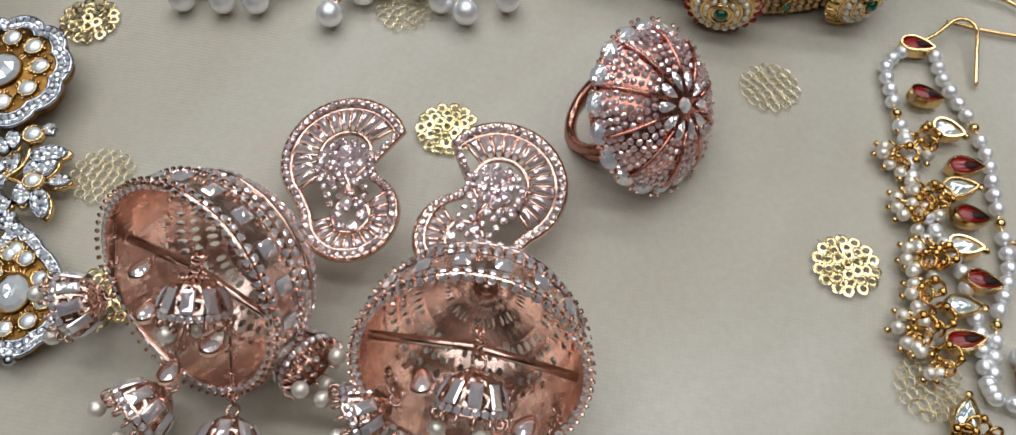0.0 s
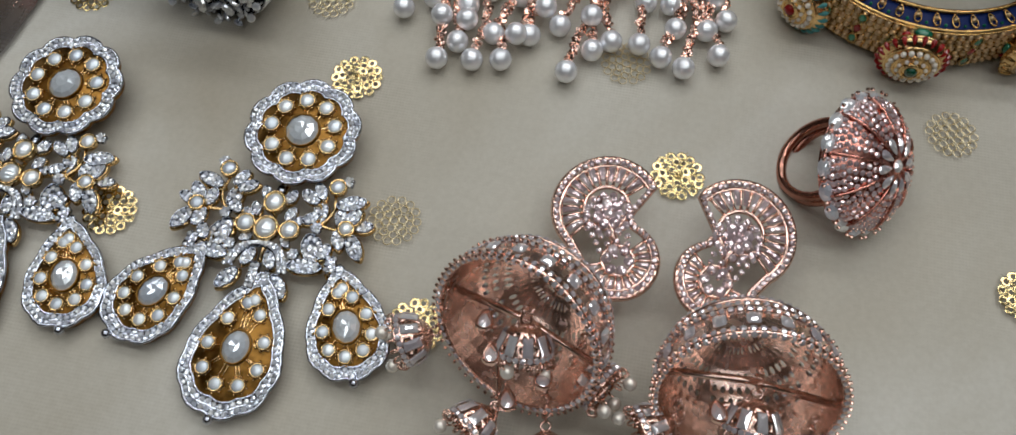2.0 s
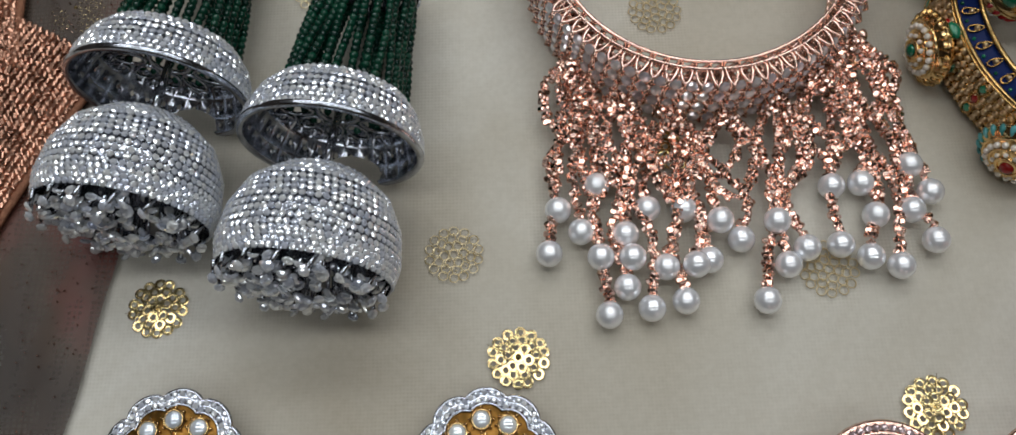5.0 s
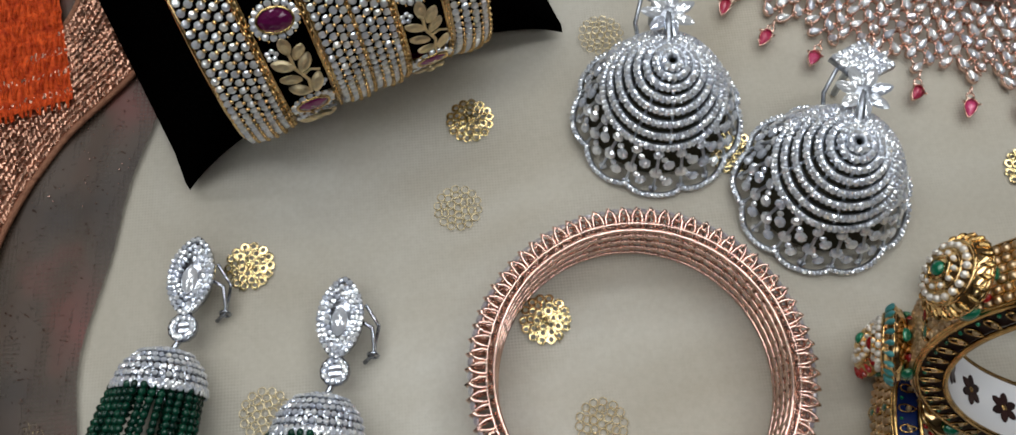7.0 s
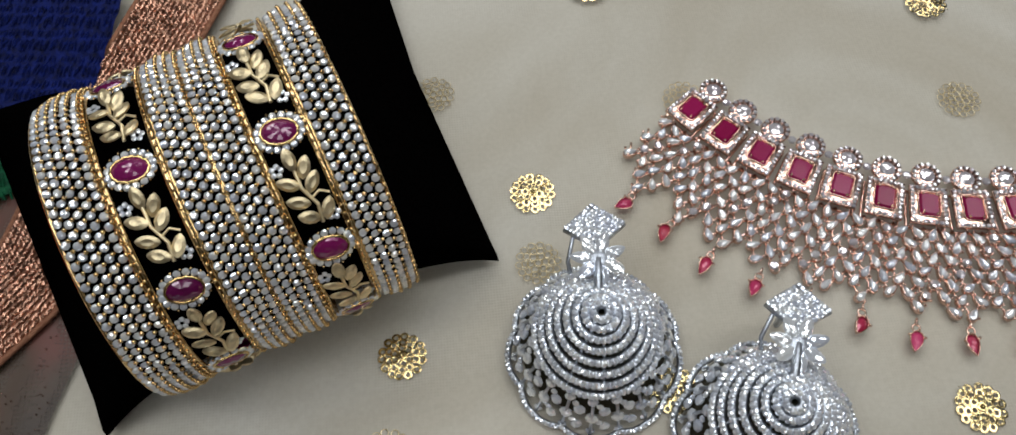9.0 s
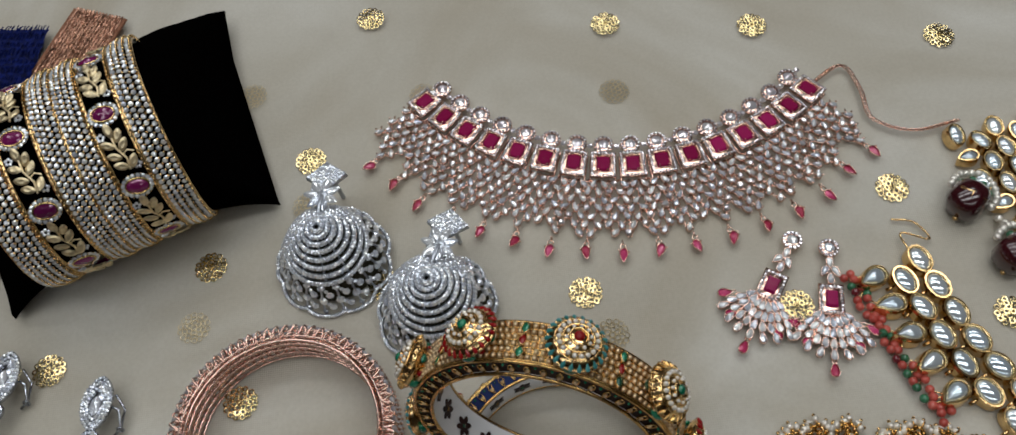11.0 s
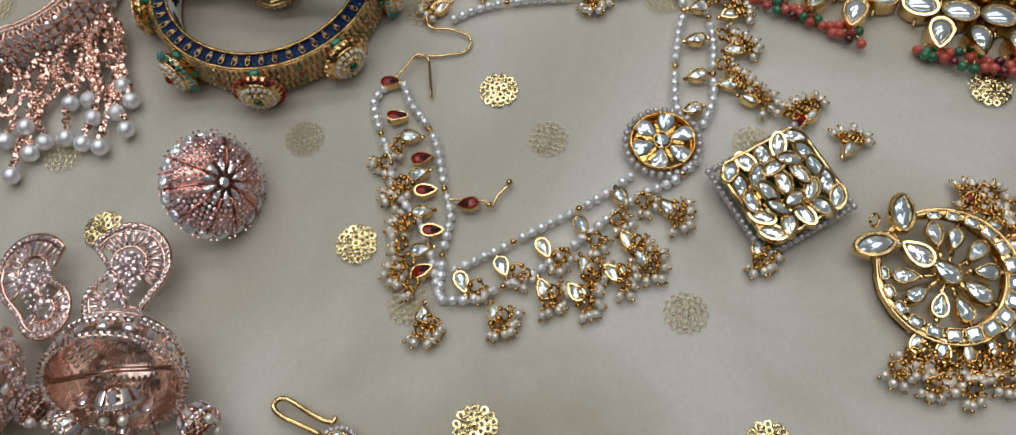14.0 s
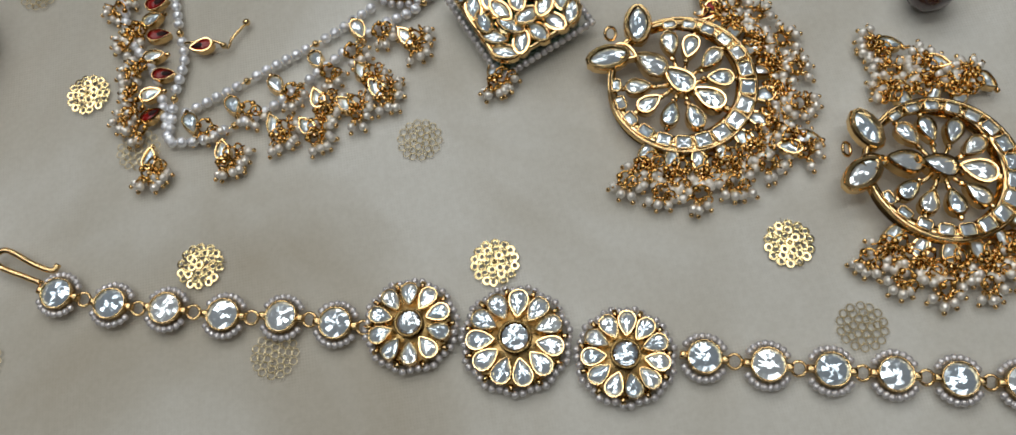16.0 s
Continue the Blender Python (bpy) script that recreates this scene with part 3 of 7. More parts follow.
def pave_bangle(d0, d1):
    root = thing("pave_bangle", "gold bangle paved with clear round stones on the cushion", "bangle", (CUFF["cx"], CUFF["cy"], 0), CUFF["yaw"], "bangles on the velvet cushion")
    cols = max(4, int(round((d1 - d0) / 1.85)))
    fine, gold = Soup(), Soup()
    for c in range(cols):
        d = d0 + (d1 - d0) * (c + 0.5) / cols
        edge = abs(c - (cols - 1) / 2) / (cols / 2)
        n = 98
        for k in range(n):
            ang = 360 * (k + 0.5 * (c % 2)) / n
            m = cuff_place(d, ang, 0.9 - 1.0 * edge ** 2)
            fine.add(STONE8, m @ mt(rz=jig(180), rx=jig(16), ry=jig(16), s=0.84))
            gold.add(GRAIN, m @ mt(0.92, 0.5, 0.35, s=0.52))
    for c in (0, cols):
        d = d0 + (d1 - d0) * c / cols
        r = 0.45 if c in (0, cols) else 0.30
        gold.add(tube([cuff_place(d, 360 * k / 72, -0.6)[:3, 3] for k in range(72)], r, 6, True))
    part("bangle_frame", gold, GOLD, root, smooth=True)
    tagged(part("stone_pave", fine, CZ, root, "rows of clear brilliant stones"), kind="stuff")
    return root


def leaf_shape(w, h, t=0.7):
    o = marquise(w, h, 14)
    return layers([(o, 0), (o, t * 0.5), (o * 0.55, t), (o * 0.1, t * 0.85)])


def floral_bangle(d0, d1, phase):
    root = thing("floral_bangle", "gold openwork bangle with leaf sprays and oval purple stones", "bangle", (CUFF["cx"], CUFF["cy"], 0), CUFF["yaw"], "bangles on the velvet cushion")
    gold, fine, mid = Soup(), Soup(), (d0 + d1) / 2
    for d in (d0 + 0.5, d1 - 0.5):
        gold.add(tube([cuff_place(d, 360 * k / 72, -0.4)[:3, 3] for k in range(72)], 0.75, 6, True))
        for k in range(110):
            gold.add(GRAIN, cuff_place(d, 360 * k / 110, 0.4) @ mt(s=0.42))
    oval_me = Soup().add(cut(oval(3.3, 2.3, 14), 1.3, 0.62, 0, 0.6)).mesh("purple_stone", PURPLE)
    spray_me = Soup()
    spray_me.add(tube([(-0.6, -6.4, 0.2), (0.6, -3, 0.7), (-0.2, 1, 0.8), (0.8, 5.6, 0.4)], 0.36, 6))
    spray_me.add(tube([(0.2, -1.5, 0.6), (2.2, -1.0, 0.8), (3.6, -2.4, 0.5)], 0.26, 6))
    for x, y, r in ((-2.1, -4.2, 50), (1.7, -4.6, -40), (-2.2, -0.9, 55), (2.1, 1.0, -50), (-1.8, 2.9, 48), (2.4, 4.0, -42), (0.9, 6.6, -10)):
        spray_me.add(leaf_shape(1.25, 2.3), mt(x, y, 0.5, r, jig(14), jig(14)))
    spray_me = spray_me.mesh("leaf_spray", metal("pale_leaf_gold", (0.93, 0.78, 0.50), 0.46, 0.35))
    for k in range(8):
        ang = phase + 42.6 * k
        piece("purple_stone", oval_me, root, cuff_place(mid, ang, 0.8) @ mt(rz=-12))
        for q in range(16):
            a = 2 * math.pi * q / 16
            fine.add(STONE8, cuff_place(mid, ang, 0.5) @ mt(4.2 * math.cos(a), 3.3 * math.sin(a), 0.1, jig(90), jig(10), jig(10), 0.74))
            gold.add(GRAIN, cuff_place(mid, ang, 0.5) @ mt(4.9 * math.cos(a + 0.2), 4.0 * math.sin(a + 0.2), 0.1, s=0.26))
        gold.add(rim(oval(3.3, 2.3, 14), 0.5, 0.7), cuff_place(mid, ang, 0.3) @ mt(rz=-12))
        piece("leaf_spray", spray_me, root, cuff_place(mid, ang + 21.3, 0.1) @ mt(rz=12))
        for dx, da in ((-3.4, 11.5), (3.2, 31.5)):
            for q in range(5):
                a = 2 * math.pi * q / 5
                fine.add(STONE8, cuff_place(mid + dx, ang + da, 0.3) @ mt(0.9 * math.cos(a), 0.9 * math.sin(a), 0.2, s=0.55))
    part("bangle_frame", gold, GOLD, root, smooth=True)
    tagged(part("halo_pave", fine, CZ, root, "clear stones round each oval"), kind="stuff")
    return root


for d0, d1 in ((-30, -20), (-7.6, -0.2), (0.2, 7.6), (19.0, 27.2)):
    pave_bangle(d0, d1)
floral_bangle(-19.8, -7.8, 57)
floral_bangle(7.8, 18.8, 65)


# ---- rose gold bell earrings ----
BELL = [(16.6, 0), (16.7, -1.5), (16.5, -4), (16.0, -7), (14.9, -10.5), (12.6, -14), (8.8, -17.2), (4.2, -19.4), (2.0, -20)]
MINI_METAL = Soup().add(pierced(turned([(4.6, 0), (4.7, -1.2), (4.2, -3.2), (2.6, -5), (0.9, -6)]), 14, 4, 0.5, 0.35)).add(ring3(0.9, 0.25, 10, 5), mt(0, 0, -6.8, 0, 90))
for k in range(14):
    MINI_METAL.add(ring3(0.8, 0.22, 8, 4), mt(4.5 * math.cos(k * 0.449), 4.5 * math.sin(k * 0.449), 0.6, 25.7 * k, 90))
MINI_METAL = MINI_METAL.mesh("mini_bell", ROSE, True, True)
MINI_STONE = Soup()
for k in range(9):
    MINI_STONE.add(cut(rect(0.9, 1.7), 0.6, 0.6), axes((4.3 * math.cos(k * 0.698), 4.3 * math.sin(k * 0.698), -2.9), (math.cos(k * 0.698), math.sin(k * 0.698), -0.45), (-math.sin(k * 0.698), math.cos(k * 0.698), 0)))
for k in range(24):
    MINI_STONE.add(STONE6, axes((4.85 * math.cos(k * 0.2618), 4.85 * math.sin(k * 0.2618), -0.7), (math.cos(k * 0.2618), math.sin(k * 0.2618), 0), (0, 0, 1), 0.58))
MINI_STONE = MINI_STONE.mesh("mini_pave", CZWARM)


def mini_bell(root, at, towards):
    """A small bell with pearls under its mouth; towards: where the mouth looks."""
    m = axes(at, towards, (1, 0.2, 0.1))
    b = piece("mini_bell", MINI_METAL, root, m)
    tagged(piece("stone_band", MINI_STONE, b, np.eye(4)), "clear baguette stones", kind="stuff")
    for k in range(3):
        a = 2 * math.pi * k / 3 + at[0]
        piece("pearl", CREAM_ME, b, mt(3.9 * math.cos(a), 3.9 * math.sin(a), 2.4 + jig(0.5), s=1.3))


def comma_stud(root, at, rz, flip, tilt):
    """A fan-shaped comma of baguettes with a lower lobe."""
    fx = -1 if flip else 1
    a1 = np.radians(np.linspace(32, 232, 22))
    big = np.stack([10.3 * np.cos(a1), 10.3 * np.sin(a1)], 1)
    a2 = np.radians(np.linspace(190, 430, 22))
    small = np.stack([3.6 + 7.4 * np.cos(a2), -10.5 + 7.4 * np.sin(a2)], 1)
    o = np.vstack([big, small, [(4.6, -1.2)]]) * (fx, 1)
    if flip:
        o = o[::-1]
    m = mt(*at, rz, *tilt)
    me, st = Soup(), Soup()
    me.add(tube(np.column_stack([o, np.full(len(o), 0.4)]), 0.75, 6, True), m)
    c0 = o.mean(0)
    me.add(tube(np.column_stack([c0 + (o - c0) * 0.9, np.full(len(o), 0.3)]), 0.55, 6, True), m)
    for k in range(14):
        a = radians(39 + 14.5 * k)
        me.add(tube([(4.4 * math.cos(a) * fx, 4.4 * math.sin(a), 0.3), (9.4 * math.cos(a) * fx, 9.4 * math.sin(a), 0.4)], 0.36, 5), m)
    for k in range(12):
        a = radians(196 + 19 * k)
        me.add(tube([((3.6 + 3.0 * math.cos(a)) * fx, -10.5 + 3.0 * math.sin(a), 0.3), ((3.6 + 6.6 * math.cos(a)) * fx, -10.5 + 6.6 * math.sin(a), 0.4)], 0.34, 5), m)
    for cx0, cy0, rr in ((0, 0, 4.4), (3.6, -10.5, 3.0), (0.6, -1.4, 2.4)):
        me.add(ring3(rr, 0.5, 22, 5), m @ mt(cx0 * fx, cy0, 0.4))
    me.add(tube([(-2 * fx, 2, 0.2), (1 * fx, -3, 0.2), (3 * fx, -8, 0.2)], 0.9, 6), m)
    me.add(tube([(0, 0, 0), (0, -1, -at[2] * 0.5), (2, -3, -at[2])], 0.6, 6), m)
    c = o.mean(0)
    for p in np.vstack([even(c + (o - c) * 0.96, 1.3), even(c + (o - c) * 0.42, 1.7), even(c + (o - c) * 0.25, 1.9)]):
        st.add(STONE8, m @ mt(p[0], p[1], 1.2, jig(90), jig(14), jig(14), 0.62))
        me.add(GRAIN, m @ mt(p[0] * 1.05, p[1] * 1.05, 1.25, s=0.3))
    for k in range(13):
        a = radians(46 + 14.5 * k)
        st.add(cut(np.array([(-0.42, -1.6), (0.42, -1.6), (0.66, 1.6), (-0.66, 1.6)]), 0.9, 0.6, 0.2), m @ mt(7.0 * math.cos(a) * fx, 7.0 * math.sin(a), 0.7, math.degrees(a) * fx - 90 + (180 if flip else 0)))
    for k in range(11):
        a = radians(205 + 19 * k)
        st.add(cut(np.array([(-0.36, -1.1), (0.36, -1.1), (0.52, 1.1), (-0.52, 1.1)]), 0.6, 0.6), m @ mt((3.6 + 5.0 * math.cos(a)) * fx, -10.5 + 5.0 * math.sin(a), 0.7, math.degrees(a) * fx - 90 + (180 if flip else 0)))
    for r, n in ((4.2, 13), (2.2, 7), (0, 1)):
        for k in range(n):
            a = 2 * math.pi * k / n
            st.add(STONE8, m @ mt((0.6 + r * math.cos(a)) * fx, -1.4 + r * 0.95 * math.sin(a), 1.0, jig(90), jig(10), jig(10), 0.78 if r > 3 else 1.15))
    for k in range(6):
        a = k * 1.047
        st.add(STONE8, m @ mt((3.6 + 2.2 * math.cos(a)) * fx, -10.5 + 2.2 * math.sin(a), 1.0, jig(90), jig(10), jig(10), 1.05))
    part("stud_frame", me, ROSE, root, "rose gold openwork comma stud", True)
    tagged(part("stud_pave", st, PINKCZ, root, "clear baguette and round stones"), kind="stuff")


def bell_earring(label, centre, yaw, el, stud, stud_rz, flip, tilt, minis, drops):
    root = thing("bell_earring", label, "earring", (centre[0], centre[1], 0), 0, "pair of rose gold bell earrings")
    o = np.array([centre[0], centre[1], 0])
    d = np.array([math.cos(radians(el)) * math.cos(radians(yaw)), math.cos(radians(el)) * math.sin(radians(yaw)), math.sin(radians(el))])
    m = axes((0, 0, centre[2]), d, (1, 0, 0), 0.94)
    shell = Soup().add(pierced(turned(BELL[3:]), 48, 9, 0.66, 0.6, lambda i, j: (i % 6 == 3) or (j in (0, 5))), m)
    shell.add(lathe([BELL[0], BELL[1], BELL[2], BELL[3], (15.4, -7), (15.9, -4), (16.1, 0), BELL[0]], 56), m)
    bands = []
    for r, z, w in ((16.8, 0, 0.55), (16.1, -6.9, 0.5), (15.0, -10.2, 0.35), (8.9, -17, 0.4)):
        bands.append((w, Soup().add(ring3(r, w, 56, 6), m @ mt(0, 0, z))))
    body = part("bell", shell, BELLROSE, root, "pierced rose gold bell lying on its side", False, True)
    for w, ring in bands:
        part("bell_ring", ring, ROSE, body, smooth=True)
    part("finial", Soup().add(ball(2.4, 12, 8), m @ mt(0, 0, -20.5)), ROSE, body, smooth=True)
    st, gr = Soup(), Soup()
    for r, z, n, w in ((16.75, 0.45, 64, 0.66), (17.0, -1.0, 64, 0.72), (16.4, -6.6, 64, 0.7), (15.9, -8.6, 60, 0.62), (14.4, -11.8, 52, 0.62), (12.3, -14.3, 42, 0.62), (9.4, -16.8, 32, 0.6), (6.0, -18.7, 22, 0.6)):
        for k in range(n):
            a = 2 * math.pi * k / n
            u = (math.cos(a) * (0.4 if z > 0 else 1), math.sin(a) * (0.4 if z > 0 else 1), 1 if z > 0 else (-0.15 if z > -9 else -0.7))
            st.add(STONE6, m @ axes((r * math.cos(a), r * math.sin(a), z), u, (-math.sin(a), math.cos(a), 0), w))
            if z > -7:
                gr.add(GRAIN, m @ mt((r + 0.5) * math.cos(a + 0.05), (r + 0.5) * math.sin(a + 0.05), z + 0.6, s=0.42))
    for k in range(18):
        a = 2 * math.pi * k / 18
        st.add(cut(rect(1.25, 1.35, 0.4), 0.9, 0.6), m @ axes((16.7 * math.cos(a), 16.7 * math.sin(a), -3.8), (math.cos(a), math.sin(a), 0), (-math.sin(a), math.cos(a), 0)))
    tagged(part("bell_pave", st, CZWARM, body, "rings of clear stones round the bell"), kind="stuff")
    tagged(part("prong_work", gr, ROSE, body), kind="stuff")
    part("cross_bar", Soup().add(tube([m[:3, :3] @ np.array(p) + m[:3, 3] for p in ((-15.5, 1, -3.5), (0, 2.0, -3.0), (15.5, -1.5, -3.5))], 0.7, 8)), ROSE, body, smooth=True)
    comma_stud(root, (stud[0] - o[0], stud[1] - o[1], stud[2]), stud_rz, flip, tilt)
    chain = Soup()
    for at, to in minis:
        p = np.array(at, float) - o
        mini_bell(root, p, to)
        q = m[:3, :3] @ np.array([(p[0]) * 0.75, 6 if p[1] > -6 else -4, -1.5]) + m[:3, 3]
        back = p - np.array(to, float) / np.linalg.norm(to) * 7.5
        line = np.linspace(q, back, 8)
        chain.add(tube(line, 0.32, 5))
        for c in line[::2]:
            chain.add(ring3(0.85, 0.24, 8, 4), axes(c, (rng.uniform(-1, 1), rng.uniform(-1, 1), 0.6)))
    part("chain_work", chain, ROSE, root, "fine rose gold links", True)
    pm = Soup().add(cut(pear(1.5, 2.0), 0.8, 0.6)).mesh("pear_stone", CZWARM)
    pr = Soup().add(rim(pear(1.5, 2.0), 0.4, 0.7)).mesh("pear_setting", ROSE)
    for x, y, z, r in drops:
        p = np.array((x, y, z), float) - o
        piece("pear_stone", pm, root, mt(*p, r, -25, jig(15)))
        piece("pear_setting", pr, root, mt(*p, r, -25, 0))


bell_earring("rose gold bell earring with comma stud, tipped up on the cloth", (41.2, -43.4, 17.8), -114, 28, (53.5, -11.5, 7.5), 0, False, (6, -8),
             [((20.5, -45.5, 8), (-0.9, -0.4, -0.2)), ((35.5, -59, 6), (-0.6, -0.8, 0)), ((40.5, -69, 5.5), (0.1, -1, 0)), ((50.5, -62, 6), (0.2, -1, 0)), ((58.5, -47.5, 8), (0.8, -0.5, 0.1)), ((43.5, -46.5, 17), (0.1, -0.8, -0.6))],
             [(38, -48, 19, 10), (47.5, -50, 17, -15), (42, -54, 14, 5), (36, -43, 21, 0)])
bell_earring("rose gold bell earring with comma stud, mouth facing forward", (82.0, -46.8, 16.6), -86, 28, (79.5, -12.5, 8.5), 0, True, (8, 6),
             [((66.0, -53.5, 7), (-0.8, -0.5, -0.1)), ((78, -65, 5.5), (-0.3, -1, 0)), ((83, -52, 15), (0, -0.9, -0.4)), ((90, -66.5, 5.5), (0.2, -1, 0)), ((99.5, -56.5, 7), (0.7, -0.7, 0)), ((84, -72, 5), (0, -1, 0))],
             [(76.5, -50.5, 19, 12), (90.5, -53, 16, -22), (84, -57, 14, 0)])


# ---- domed cocktail ring ----
def dome_ring():
    root = thing("dome_ring", "rose gold cocktail ring with paved dome leaning on its band", "ring", (101.6, 6.2, 0))
    el, yaw = radians(42), radians(-24)
    d = (math.cos(el) * math.cos(yaw), math.cos(el) * math.sin(yaw), math.sin(el))
    m = axes((0, 0, 10.4), d, (0, 1, 0))
    prof = [(13.2, 0), (12.4, 2.0), (10.4, 4.0), (7.4, 5.7), (4.0, 6.8), (0.6, 7.2)]
    me = Soup().add(lathe([(13.4, -1.2), (13.4, 0.2)] + prof, 48), m).add(lathe([(13.4, -1.2), (10, -2.0), (0.1, -1.0)], 48), m)
    me.add(ring3(13.4, 0.6, 48, 6), m)
    for k in range(10):
        a = 2 * math.pi * k / 10
        me.add(tube([((r + 0.25) * math.cos(a), (r + 0.25) * math.sin(a), z + 0.35) for r, z in prof[:5]], 0.32, 5), m)
    part("dome", me, metal("copper_rose", (0.74, 0.33, 0.26), 0.24), root, "copper-toned rose gold dome", True)
    st, gr = Soup(), Soup()
    fn = turned(prof)
    for j in range(9):
        v = 0.06 + 0.62 * j / 8
        r = np.interp(v, np.linspace(0, 1, 6), [q[0] for q in prof])
        n = max(10, int(2 * math.pi * r / 1.42))
        for k in range(n):
            u = (k + 0.5 * (j % 2)) / n
            if abs((u * 10) % 1 - 0) < 0.07 or abs((u * 10) % 1 - 1) < 0.07:
                continue
            p, nn = fn(u, v)
            st.add(STONE6, m @ axes(np.array(p) + np.array(nn) * 0.15, np.array(nn) + rng.uniform(-0.1, 0.1, 3), (-math.sin(6.283 * u), math.cos(6.283 * u), 0.01), 0.62))
            gr.add(GRAIN, m @ mt(*(np.array(p) + np.array(nn) * 0.4 + rng.uniform(-0.3, 0.3, 3)), s=0.2))
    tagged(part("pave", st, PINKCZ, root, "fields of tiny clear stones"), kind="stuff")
    pet = Soup().add(cut(pear(1.15, 1.75), 0.8, 0.6)).mesh("petal_stone", CZWARM)
    mar = Soup().add(cut(marquise(1.35, 2.2), 1.0, 0.6)).mesh("marquise_stone", CZ)
    for k in range(10):
        a = 2 * math.pi * (k + 0.5) / 10
        p, nn = fn((k + 0.5) / 10, 0.80)
        piece("petal_stone", pet, root, m @ axes(np.array(p) + np.array(nn) * 0.3, nn, (-math.sin(a), math.cos(a), 0)))
    for k in range(18):
        a = 2 * math.pi * k / 18
        piece("marquise_stone", mar, root, m @ axes((13.5 * math.cos(a), 13.5 * math.sin(a), 0.3), (0.75 * math.cos(a), 0.75 * math.sin(a), 0.8), (math.cos(a), math.sin(a), -0.7)))
        for e in (-0.12, 0.12):
            gr.add(GRAIN, m @ mt(14.6 * math.cos(a + e), 14.6 * math.sin(a + e), 0.7, s=0.45))
    for k in range(7):
        a = k * 0.9
        st.add(STONE8, m @ mt(1.4 * math.cos(a) * (k > 0), 1.4 * math.sin(a) * (k > 0), 7.2, s=0.7))
    tagged(part("prong_work", gr, ROSE, root), kind="stuff")
    piece("centre_stone", Soup().add(STONE8).mesh("centre_stone", CZ), root, m @ mt(0, 0, 7.3, s=1.3))
    band = Soup()
    for r, w in ((8.6, 1.1), (8.9, 0.5)):
        for e in (-1.2, 1.2):
            t = np.linspace(0, 2 * math.pi, 40, endpoint=False)
            band.add(tube(np.stack([r * np.cos(t), np.full(40, e), -9.2 + r * np.sin(t)], 1), w, 8, True), m)
    part("band", band, metal("coppery_band", (0.56, 0.27, 0.20), 0.2), root, "split coppery ring band", True)


dome_ring()


